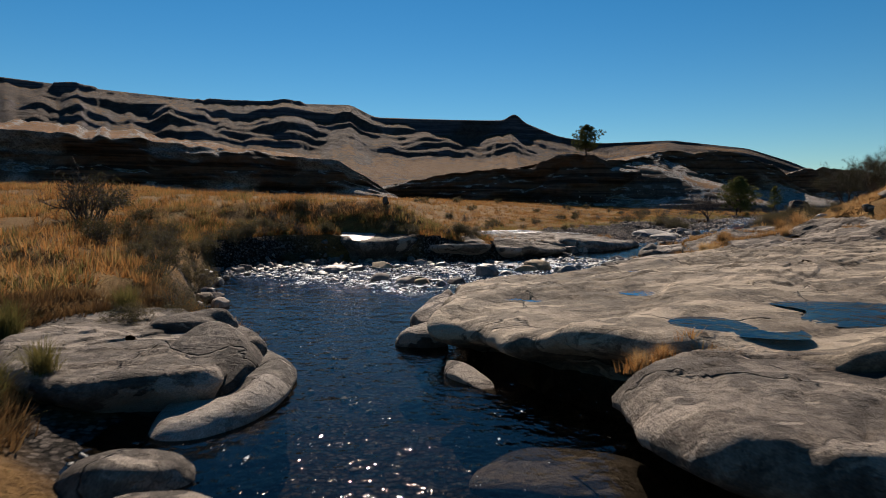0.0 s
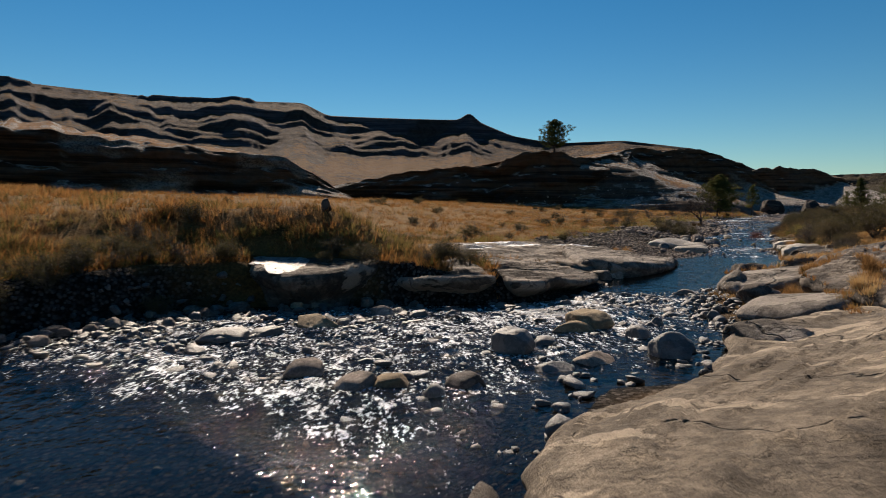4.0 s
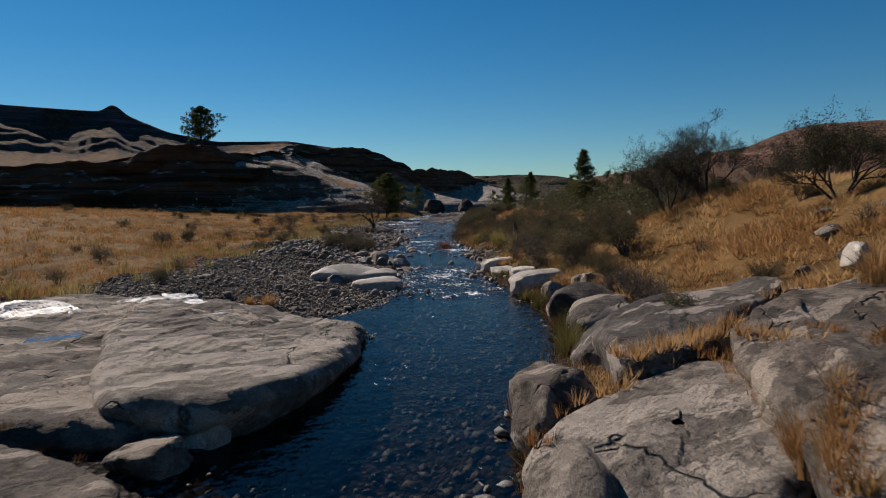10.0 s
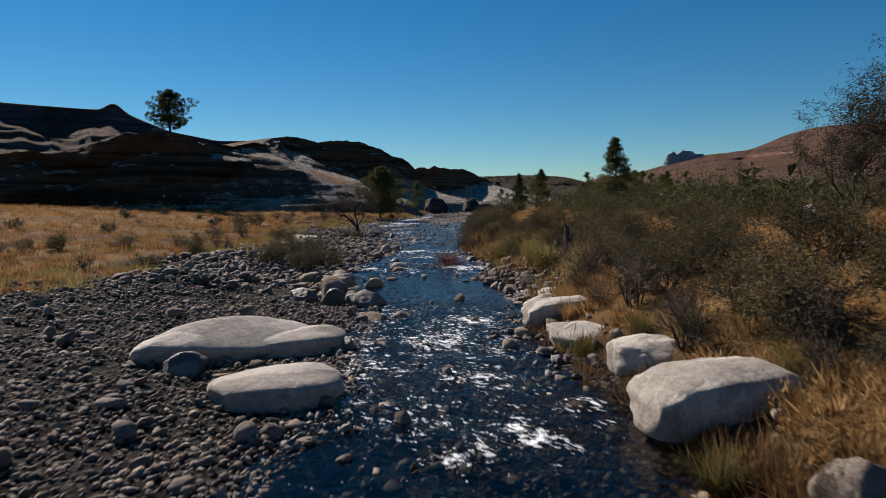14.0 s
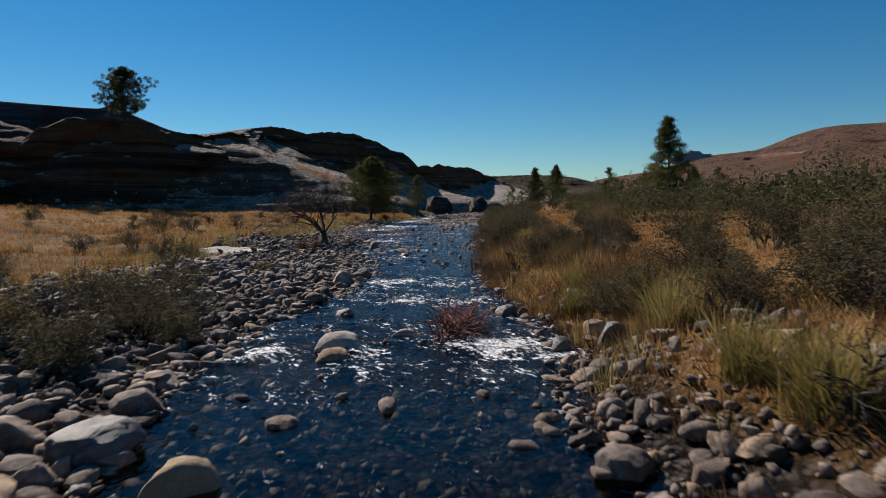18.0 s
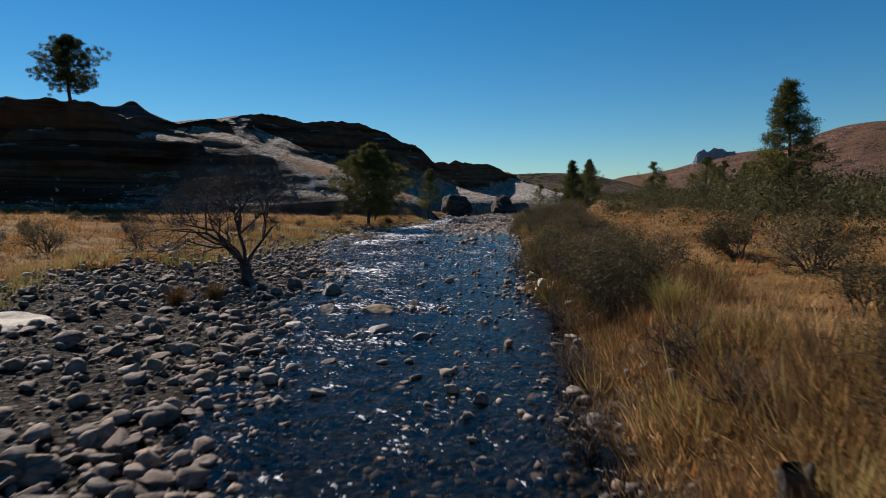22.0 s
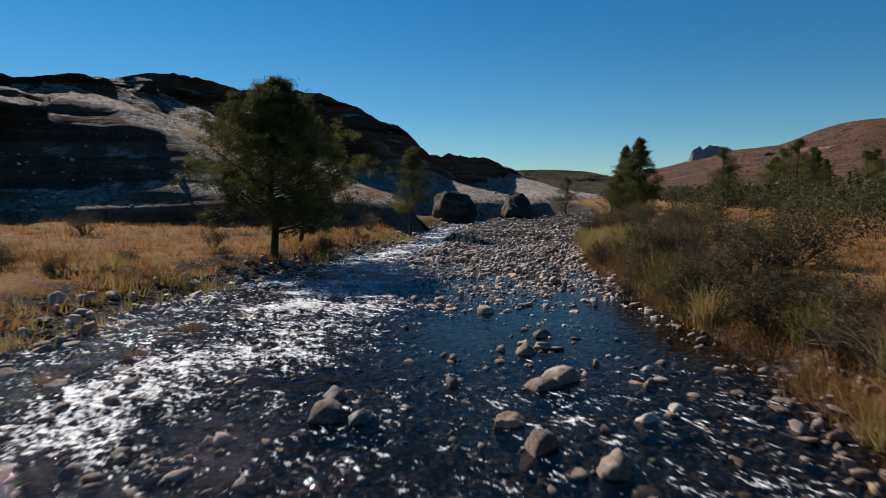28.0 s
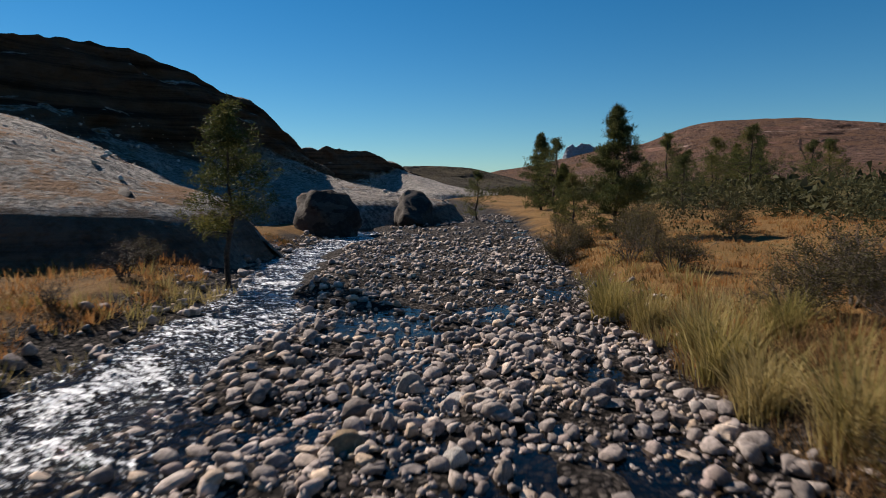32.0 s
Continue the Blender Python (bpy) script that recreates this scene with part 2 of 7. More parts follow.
def ground_material():
    m, t, bsdf, node = shader("dry_ground")
    pos = node("ShaderNodeNewGeometry").outputs[0]
    gravel = node("ShaderNodeAttribute", attribute_name="gravel").outputs[2]
    broad, mid, fine = (noise_of(node, pos, s, 6, 0.65) for s in (0.09, 0.8, 14))
    tone = sums(node, "MULTIPLY_ADD", fine, 0.3, sums(node, "MULTIPLY_ADD", mid, 0.35, sums(node, "MULTIPLY", broad, 0.45)))
    grass = ramp(node, tone, [(0.38, (0.02, 0.015, 0.007)), (0.46, (0.055, 0.033, 0.013)), (0.53, (0.13, 0.073, 0.027)), (0.6, (0.19, 0.112, 0.045)), (0.67, (0.08, 0.066, 0.023))])
    cells = node("ShaderNodeTexVoronoi", [(0, pos)], _2=12.0)
    pebble = ramp(node, cells.outputs[1], [(0.0, (0.012, 0.01, 0.009)), (0.5, (0.05, 0.042, 0.037)), (1.0, (0.14, 0.12, 0.105))])
    # shade in the gaps between pebbles, painted as near-black colour
    pebble = mixed(node, ramp(node, cells.outputs[0], [(0.42, (0, 0, 0)), (0.62, (1, 1, 1))]), pebble, (0.008, 0.007, 0.006))
    pebble = mixed(node, 0.5, pebble, ramp(node, fine, [(0.3, (0.2, 0.2, 0.2)), (0.7, (0.8, 0.8, 0.8))]), "OVERLAY")
    t.links.new(mixed(node, gravel, grass, pebble), bsdf.inputs["Base Color"])
    bsdf.inputs["Roughness"].default_value = 0.92
    bsdf.inputs["Specular IOR Level"].default_value = 0.06
    large = node("ShaderNodeTexVoronoi", [(0, pos)], _2=5.5)
    dents = sums(node, "MULTIPLY_ADD", large.outputs[0], 0.9, sums(node, "MULTIPLY", cells.outputs[0], 0.5))
    h = sums(node, "ADD", sums(node, "MULTIPLY", fine, 0.9), sums(node, "MULTIPLY", sums(node, "MULTIPLY", dents, gravel), -0.8))
    bumped(node, t, bsdf, h, 1.0, 0.1)
    return m


def water_material():
    m, t, bsdf, node = shader("stream_water")
    t.nodes.remove(bsdf)
    geo = node("ShaderNodeNewGeometry")
    pos = geo.outputs[0]
    rapid = node("ShaderNodeAttribute", attribute_name="rapid").outputs[2]
    small = noise_of(node, pos, 3.0, 2, 0.5)
    tiny = noise_of(node, pos, 9.0, 2, 0.5)
    chop = noise_of(node, pos, 16.0, 3, 0.6)
    height = sums(node, "ADD", sums(node, "ADD", small, sums(node, "MULTIPLY", tiny, 0.4)), sums(node, "MULTIPLY", chop, sums(node, "MULTIPLY", rapid, 0.5)))
    amount = sums(node, "MULTIPLY_ADD", rapid, 0.65, 0.27)
    b = node("ShaderNodeBump", [(3, height), (0, amount)], _1=0.14)
    clear = node("ShaderNodeBsdfTransparent", _0=(0.2, 0.19, 0.165, 1))
    gloss = node("ShaderNodeBsdfGlossy", _0=(0.68, 0.63, 0.61, 1), _1=0.03)
    t.links.new(b.outputs[0], gloss.inputs["Normal"])
    fres = node("ShaderNodeFresnel", _0=1.35)
    wet = node("ShaderNodeMixShader", [(0, fres.outputs[0]), (1, clear.outputs[0]), (2, gloss.outputs[0])])
    lay = node("ShaderNodeMapping", [(0, pos)])
    lay.inputs[2].default_value = (0, 0, radians(33))
    lay.inputs[3].default_value = (1.0, 0.55, 1.0)
    streak = sums(node, "MULTIPLY_ADD", noise_of(node, lay.outputs[0], 14.0, 4, 0.7), 0.5, sums(node, "MULTIPLY_ADD", noise_of(node, lay.outputs[0], 4.0, 3, 0.6), 0.32, sums(node, "MULTIPLY", noise_of(node, lay.outputs[0], 0.9, 2, 0.5), 0.18)))
    # white colour for foam, and for sun sparkle painted in with it
    froth_and_glints = sums(node, "MULTIPLY_ADD", rapid, 0.105, streak)
    froth_and_glints = ramp(node, froth_and_glints, [(0.615, (0, 0, 0)), (0.70, (1, 1, 1))])
    white = node("ShaderNodeBsdfDiffuse", _0=(0.82, 0.84, 0.86, 1))
    t.links.new(b.outputs[0], white.inputs["Normal"])
    out = node("ShaderNodeMixShader", [(0, froth_and_glints), (1, wet.outputs[0]), (2, white.outputs[0])])
    t.links.new(out.outputs[0], t.nodes["Material Output"].inputs[0])
    return m


def hill_material(name, rock_dark, rock_pale, scree, turf, scale, ledges=None):
    """Bare rock on steep faces, scree on middling ones, dry turf on flat ones, with bedding lines."""
    rock_dark, rock_pale, scree, turf = (tuple(0.82 * c for c in tone) for tone in (rock_dark, rock_pale, scree, turf))
    m, t, bsdf, node = shader(name)
    geo = node("ShaderNodeNewGeometry")
    pos = geo.outputs[0]
    up = node("ShaderNodeSeparateXYZ", [(0, geo.outputs[1])]).outputs[2]
    wob = noise_of(node, pos, 1.1 * scale, 7, 0.7)
    broad = noise_of(node, pos, 0.12 * scale, 4, 0.6)
    fine = noise_of(node, pos, 6 * scale, 6, 0.7)
    lie = sums(node, "MULTIPLY_ADD", wob, 0.5, sums(node, "MULTIPLY_ADD", broad, 0.35, sums(node, "ADD", up, -0.425)))
    stretch = node("ShaderNodeVectorMath", [(0, pos)], operation="MULTIPLY")
    stretch.inputs[1].default_value = (0.05 * scale, 0.05 * scale, 1.6 * scale)
    bands = noise_of(node, stretch.outputs[0], 1.0, 6, 0.7)
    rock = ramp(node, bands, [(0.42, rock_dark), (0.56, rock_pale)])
    rock = mixed(node, 0.5, rock, ramp(node, wob, [(0.3, (0.2, 0.2, 0.2)), (0.7, (0.8, 0.8, 0.8))]), "OVERLAY")
    loose = mixed(node, ramp(node, sums(node, "MULTIPLY_ADD", fine, 0.6, sums(node, "MULTIPLY", wob, 0.4)), [(0.43, (0, 0, 0)), (0.56, (1, 1, 1))]), tuple(c * 0.27 for c in scree), scree)
    grass = mixed(node, ramp(node, wob, [(0.35, (0, 0, 0)), (0.65, (1, 1, 1))]), tuple(c * 0.5 for c in turf), turf)
    talus = node("ShaderNodeAttribute", attribute_name="talus").outputs[2]
    colour = mixed(node, sums(node, "MAXIMUM", talus, ramp(node, lie, [(0.80, (0, 0, 0)), (0.87, (1, 1, 1))])), rock, loose)
    colour = mixed(node, sums(node, "MULTIPLY", ramp(node, lie, [(0.91, (0, 0, 0)), (0.96, (1, 1, 1))]), sums(node, "SUBTRACT", 1.0, sums(node, "MULTIPLY", talus, 0.85))), colour, grass)
    if ledges:                               # outcropping pale beds
        bare = sums(node, "MULTIPLY", ramp(node, bands, [(0.55, (0, 0, 0)), (0.6, (1, 1, 1))]), ramp(node, wob, [(0.45, (0, 0, 0)), (0.6, (1, 1, 1))]))
        colour = mixed(node, bare, colour, ledges)
    t.links.new(colour, bsdf.inputs["Base Color"])
    bsdf.inputs["Roughness"].default_value = 0.95
    bsdf.inputs["Specular IOR Level"].default_value = 0.15
    bumped(node, t, bsdf, sums(node, "ADD", sums(node, "MULTIPLY", fine, 0.5), sums(node, "ADD", bands, wob)), 1.0, 0.7 / scale)
    return m


GROUND = ground_material()
WATER = water_material()
SANDSTONE = stone_material("grey_sandstone", (0.058, 0.045, 0.036), (0.165, 0.132, 0.106), (0.3, 0.25, 0.203), 0.8, cracks=0.4, bump=1.0, stain=0.6, flakes=0.7)
MOTTLED = stone_material("mottled_brown_rock", (0.045, 0.038, 0.033), (0.125, 0.104, 0.088), (0.25, 0.213, 0.182), 0.9, cracks=0.3, bump=1.0, stain=0.5, flakes=0.8)
PALE_STONE = stone_material("pale_water_worn_stone", (0.26, 0.232, 0.198), (0.43, 0.388, 0.337), (0.6, 0.55, 0.485), 0.9, stain=0.15)
COBBLE = stone_material("river_cobbles", (0.084, 0.07, 0.06), (0.178, 0.15, 0.13), (0.345, 0.298, 0.258), 2.2, vary=0.9, flakes=0.2)
DRY_COBBLE = stone_material("dry_bar_cobbles", (0.16, 0.14, 0.128), (0.33, 0.292, 0.265), (0.56, 0.5, 0.455), 2.2, vary=0.9, flakes=0.15)
DARK_STONE = stone_material("dark_wet_stone", (0.05, 0.047, 0.045), (0.1, 0.093, 0.088), (0.19, 0.175, 0.16), 1.6, rough=0.5)
OCHRE_STONE = stone_material("ochre_stone", (0.15, 0.105, 0.064), (0.27, 0.195, 0.118), (0.4, 0.31, 0.2), 1.5, stain=0.2)
BOULDER = stone_material("dark_fallen_boulder", (0.022, 0.018, 0.016), (0.05, 0.042, 0.036), (0.11, 0.093, 0.08), 0.5, strata=1.2)
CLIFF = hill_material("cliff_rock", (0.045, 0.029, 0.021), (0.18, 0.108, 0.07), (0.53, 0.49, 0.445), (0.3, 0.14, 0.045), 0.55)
MESA = hill_material("mesa_rock", (0.05, 0.042, 0.046), (0.14, 0.112, 0.116), (0.1, 0.069, 0.055), (0.15, 0.068, 0.017), 0.1)
SCRUB_HILL = hill_material("dark_scrubby_hill", (0.05, 0.042, 0.032), (0.12, 0.095, 0.07), (0.075, 0.06, 0.036), (0.085, 0.066, 0.034), 0.08)
RED_HILL = hill_material("red_hill", (0.1, 0.055, 0.042), (0.32, 0.18, 0.13), (0.22, 0.125, 0.085), (0.19, 0.1, 0.055), 0.03, ledges=(0.42, 0.32, 0.28))
# pale blue-grey tones carry the distance haze, painted into the rock colour
BUTTE = hill_material("haze_tinted_butte", (0.5, 0.53, 0.6), (0.66, 0.68, 0.74), (0.3, 0.29, 0.32), (0.3, 0.24, 0.2), 0.03)
GRASS = plant_material("dry_grass", [(0.08, (0.055, 0.048, 0.016)), (0.25, (0.13, 0.08, 0.026)), (0.45, (0.33, 0.142, 0.044)), (0.62, (0.41, 0.205, 0.075)), (0.8, (0.37, 0.24, 0.1)), (0.95, (0.1, 0.09, 0.026))], through=0.42)
STRAW = plant_material("straw_turf", [(0.1, (0.18, 0.1, 0.04)), (0.35, (0.37, 0.2, 0.08)), (0.65, (0.52, 0.32, 0.145)), (0.95, (0.58, 0.41, 0.2))], through=0.4)
TUSSOCK = plant_material("tussock_grass", [(0.1, (0.11, 0.1, 0.028)), (0.35, (0.22, 0.185, 0.055)), (0.6, (0.32, 0.25, 0.09)), (0.9, (0.42, 0.33, 0.15))], through=0.35)
OLIVE = plant_material("olive_grass", [(0.1, (0.05, 0.05, 0.016)), (0.4, (0.11, 0.1, 0.032)), (0.7, (0.18, 0.15, 0.05)), (0.95, (0.26, 0.2, 0.075))], through=0.35)
SEDGE = plant_material("rust_sedge", [(0.1, (0.07, 0.042, 0.02)), (0.5, (0.18, 0.1, 0.043)), (0.9, (0.29, 0.18, 0.08))], through=0.25)
LEAF = plant_material("small_grey_green_leaves", [(0.1, (0.034, 0.03, 0.014)), (0.4, (0.072, 0.064, 0.028)), (0.7, (0.115, 0.095, 0.042)), (0.95, (0.19, 0.14, 0.068))], through=0.35)
SCRUB_LEAF = plant_material("dark_olive_scrub", [(0.1, (0.026, 0.029, 0.014)), (0.4, (0.055, 0.058, 0.026)), (0.7, (0.085, 0.08, 0.036)), (0.95, (0.14, 0.115, 0.055))], through=0.3)
DARK_LEAF = plant_material("dark_thorn_leaves", [(0.1, (0.022, 0.022, 0.014)), (0.5, (0.04, 0.04, 0.022)), (0.9, (0.075, 0.066, 0.036))])
NEEDLE = plant_material("pine_needles", [(0.1, (0.026, 0.035, 0.014)), (0.5, (0.07, 0.084, 0.026)), (0.9, (0.18, 0.16, 0.045))], through=0.25)
ICE = stone_material("thin_ice", (0.16, 0.16, 0.165), (0.34, 0.345, 0.36), (0.58, 0.59, 0.61), 1.8, rough=0.4, stain=0.75, bump=0.8, flakes=0.0)
SCREE = stone_material("pale_broken_rock", (0.28, 0.255, 0.235), (0.5, 0.46, 0.42), (0.72, 0.67, 0.62), 0.8, vary=0.8, flakes=0.0)
WHITE_PAINT = stone_material("weathered_white_paint", (0.5, 0.5, 0.48), (0.68, 0.67, 0.65), (0.8, 0.79, 0.77), 4, stain=0.2, bump=0.2, flakes=0.0, rough=0.5)
YELLOW_PAINT = stone_material("faded_yellow_paint", (0.4, 0.28, 0.04), (0.55, 0.4, 0.06), (0.65, 0.5, 0.12), 4, stain=0.2, bump=0.2, flakes=0.0, rough=0.5)
TAN_STONE = stone_material("tan_mud_stained_sandstone", (0.1, 0.078, 0.057), (0.22, 0.174, 0.128), (0.37, 0.3, 0.224), 0.8, cracks=0.3, bump=0.8, stain=0.45, flakes=0.6)
DOME = stone_material("bleached_sandstone", (0.1, 0.083, 0.068), (0.225, 0.19, 0.158), (0.38, 0.328, 0.277), 0.8, cracks=0.3, bump=1.0, stain=0.5, flakes=0.5)
TWIG = stone_material("grey_brown_bark", (0.05, 0.04, 0.032), (0.1, 0.08, 0.065), (0.17, 0.14, 0.115), 6, bump=0.9)
BARK = stone_material("dark_red_brown_bark", (0.03, 0.022, 0.018), (0.07, 0.05, 0.042), (0.13, 0.095, 0.08), 6, bump=0.9)
PINE_BARK = stone_material("dark_pine_bark", (0.022, 0.016, 0.012), (0.055, 0.038, 0.028), (0.1, 0.075, 0.058), 6, bump=0.9)
RED_TWIG = stone_material("red_brown_twigs", (0.15, 0.06, 0.05), (0.28, 0.12, 0.1), (0.38, 0.2, 0.17), 6)
CHAR = stone_material("weathered_dead_wood", (0.02, 0.018, 0.016), (0.05, 0.044, 0.04), (0.13, 0.12, 0.11), 5)

# ---------------------------------------------------------------- the plan: the stream runs along U, V points to its right bank
AX = (0.545, 0.8384)


def to_uv(x, y):
    return AX[0] * x + AX[1] * y, AX[1] * x - AX[0] * y


def to_xy(u, v):
    return AX[0] * u + AX[1] * v, AX[1] * u - AX[0] * v


LEFT = [(-2.6, -9), (-2.7, 4.6), (-3.6, 5.6), (-3.6, 7.0), (-3.0, 9.2), (-3.3, 10.6), (-5.2, 12.4), (-6.2, 15.5), (-7.4, 18.5), (-8.4, 22.4), (-6.2, 25.2), (-3.4, 26.1), (0.5, 25.9), (2.6, 26.0), (3.8, 26.6), (5.5, 28.8), (7.3, 31.1), (11, 35.3), (10.5, 37.2), (13, 38.6), (14.7, 40.4), (15.8, 42.2), (17.2, 44.6), (18.5, 47.1), (19.1, 49.2), (20.2, 52.2), (22.8, 55.8), (25.5, 58.5), (27.6, 62), (28.8, 65.6), (31, 70.9), (34, 75), (36, 83), (39.5, 90), (43, 95.4), (48.9, 100.7), (53.6, 105.2), (56.3, 107.9), (65, 119.5), (69.8, 123.7), (80, 136), (98, 160), (130, 200)]
RIGHT = [(2.6, -9), (3.2, 4), (3.4, 6.5), (3.0, 8.5), (1.5, 10.2), (0.6, 11.3), (0.9, 14.9), (1.6, 17.5), (2.6, 18.6), (4, 18.8), (5, 20), (6.1, 21.4), (7, 24.6), (8, 26.5), (10.4, 29.5), (13.8, 31.9), (15.1, 33.6), (16.5, 35.4), (17.5, 37.4), (18.3, 39.6), (19.9, 42.3), (22.8, 45.8), (24, 49), (26, 51), (27.5, 54), (29.2, 57.5), (32, 61.5), (34.5, 64.5), (37, 68.5), (43.4, 76.6), (47.4, 81.7), (50.6, 85.7), (52.3, 88.9), (57.7, 96), (62.4, 100.5), (70, 107.5), (80, 117), (98, 134), (150, 190)]
LU, LV = to_uv(*np.array(LEFT, float).T)
RU, RV = to_uv(*np.array(RIGHT, float).T)


def left_edge(u):
    return np.interp(u, LU, LV)


def right_edge(u):
    return np.interp(u, RU, RV)


def along(u, knots):
    k = np.array(knots, float)
    return np.interp(u, k[:, 0], k[:, 1])


def rapid_at(u, v):
    """How broken the water is, 0 to 1; raised also where sun glints whiten it."""
    side = (v - left_edge(u)) / np.maximum(right_edge(u) - left_edge(u), 0.5)
    r = np.zeros_like(u)
    for u0, u1, s0, s1, k in ((13.5, 26, 0.1, 0.9, 1.0), (41, 49, -0.2, 0.9, 0.75), (55, 59.5, -0.2, 1.1, 0.6), (61, 66.5, -0.2, 1.1, 0.6), (66.5, 82, -0.2, 1.1, 0.28), (82, 97, -0.2, 1.1, 0.55), (96, 110, -0.5, 0.42, 0.75), (108, 150, -0.5, 0.35, 1.0)):
        r = np.maximum(r, k * step(u0 - 1.5, u0 + 1, u) * (1 - step(u1 - 1, u1 + 1.5, u)) * step(s0 - 0.2, s0 + 0.1, side) * (1 - step(s1 - 0.15, s1 + 0.15, side)))
    x, y = to_xy(u, v)
    # local spots: white water, and some painted patches of sun glints
    for fx, fy, fr, k in ((3.3, 24.6, 1.3, 3.0), (4.0, 25.3, 1.0, 2.0), (2.2, 23.6, 1.3, 1.6), (0.4, 23.4, 1.2, 1.3), (21.9, 53.4, 0.8, 1.7), (25.1, 51.8, 0.9, 1.9), (25.4, 50.8, 0.6, 1.6), (26.1, 56.4, 0.7, 1.6), (26.9, 55.5, 0.8, 1.6), (23.3, 52.8, 0.7, 1.5), (27.4, 59.4, 1.0, 1.5), (26.6, 58.8, 0.8, 1.4), (28.1, 58.0, 0.8, 1.3), (54.0, 103.8, 1.2, 1.7), (52.8, 103.0, 1.2, 1.6), (51.4, 101.5, 1.2, 1.6), (56.4, 106.4, 1.0, 1.5), (60.2, 110.9, 1.0, 1.5), (40.9, 86.9, 1.6, 1.35), (42.3, 88.9, 1.6, 1.35), (44.7, 92.2, 1.6, 1.3), (17.6, 42.4, 1.0, 1.2), (15.4, 38.3, 0.5, 1.25), (16.3, 38.3, 0.45, 1.35), (17.2, 38.6, 0.45, 1.3), (17.0, 40.2, 0.9, 1.15), (18.0, 41.2, 0.8, 1.1), (19.2, 43.8, 0.9, 1.2), (31, 66.3, 1.4, 1.0), (37, 76.5, 1.6, 1.1), (35.4, 75.5, 1.6, 1.2), (39, 81, 1.8, 1.1), (46.5, 94.2, 1.4, 1.5), (47.6, 93.2, 1.5, 1.4), (48.4, 94.6, 1.3, 1.3), (46.6, 91.6, 1.6, 1.4), (44.6, 90.2, 1.6, 1.4), (48.8, 98.6, 0.9, 1.3), (46.2, 97.0, 1.5, 1.5), (45.4, 92.6, 1.6, 1.6), (47.4, 96.0, 1.4, 1.5), (43.4, 89.0, 1.8, 1.5), (41.4, 87.4, 1.6, 1.5), (50.4, 100.4, 1.2, 1.5), (32.4, 69.2, 1.3, 1.0), (33.6, 68.3, 1.3, 0.9), (34.2, 70.2, 1.5, 0.8), (35.2, 73.4, 1.6, 0.95), (35.8, 72.3, 1.3, 0.8), (36.4, 74.6, 1.6, 0.85)):
        r = np.maximum(r, k * np.exp(-((x - fx) ** 2 + (y - fy) ** 2) / (fr * fr)))
    return r


def ground_height(u, v):
    wl, wr = left_edge(u) - v, v - right_edge(u)
    x, y = to_xy(u, v)
    n1 = fbm(x * 0.22, y * 0.22, seed=3)
    n2 = fbm(x * 0.9, y * 0.9, seed=5)
    inside = np.minimum(-wl, -wr)
    depth = along(u, [(-8, 0.8), (11, 0.8), (15, 0.22), (24, 0.2), (28, 0.55), (40, 0.5), (44, 0.2), (48, 0.28), (53, 0.3), (56, 0.2), (66, 0.2), (70, 0.25), (80, 0.25), (98, 0.16), (150, 0.12)])
    bed = -0.03 - depth * step(0, 1.3, inside) + 0.05 * n2
    bar = step(101, 107, u + 2 * n1) * step(-0.6, 1.0, v - left_edge(u) - along(u, [(101, 5.6), (107, 4.6), (110, 3.4), (116, 2.4), (125, 2.0)])) * (1 - 0.85 * step(0, 1.8, 1.9 + wr + 0.8 * n1))
    bed = bed + bar * (0.06 + depth + 0.16 * n1 + 0.07 * n2 + 0.1 * step(112, 124, u))
    # left bank and plain
    w = along(u, [(-8, 6), (6.4, 6), (7.8, 1.4), (11, 0.9), (14, 0.5), (20, 0.5), (24, 0.9), (30, 5), (37, 7), (46, 7), (56, 4.5), (66, 6), (80, 6), (92, 3), (105, 2.2), (125, 2.2), (150, 3)])
    a = along(u, [(-8, 0.8), (8, 0.9), (12, 1.0), (18, 1.1), (22, 1.1), (25, 0.66), (30, 0.5), (37, 0.4), (46, 0.45), (60, 0.5), (80, 0.5), (92, 0.55), (105, 0.6), (150, 0.7)])
    terrace = along(u, [(-8, 0.2), (6, 0.4), (10, 0.8), (14, 1.0), (18, 1.25), (22.6, 1.4), (24.4, 0.25), (27, 0.1), (150, 0.0)])
    far = along(u, [(-8, 3.4), (14, 3.7), (24, 3.7), (40, 3.5), (60, 3.2), (90, 2.8), (110, 2.2), (150, 1.7)])
    lh = a * step(-0.1, 1, wl / w) + terrace * step(0, 1, (wl - w) / 5) + (far - a - terrace) * step(0, 1, (wl - w - 2) / 38) + 0.06 * n2 * step(0, 2, wl) + 0.16 * n1 * step(1, 5, wl)
    # right bank and slope
    w = along(u, [(-8, 11), (15, 11), (22, 7), (28, 5), (33, 2), (45, 2), (150, 1.6)])
    a = along(u, [(-8, 0.3), (18, 0.3), (24, 0.45), (32, 0.6), (42, 0.8), (56, 0.65), (150, 0.55)])
    far = along(u, [(-8, 3.6), (15, 3.6), (30, 3.5), (42, 3.3), (50, 2.3), (58, 1.3), (80, 1.1), (150, 1.3)])
    run = along(u, [(-8, 24), (15, 20), (28, 11), (33, 7.5), (44, 7), (50, 9), (56, 12), (150, 20)])
    rh = a * step(-0.1, 1, wr / w) + (far - a) * step(0, 1, (wr - w) / run) + 0.07 * n2 * step(0, 2, wr) + 0.18 * n1 * step(1, 5, wr)
    z = np.where(wl > 0, lh, np.where(wr > 0, rh, bed))
    reach = np.maximum(np.abs(v) - 60, np.maximum(u - 160, -u - 20))
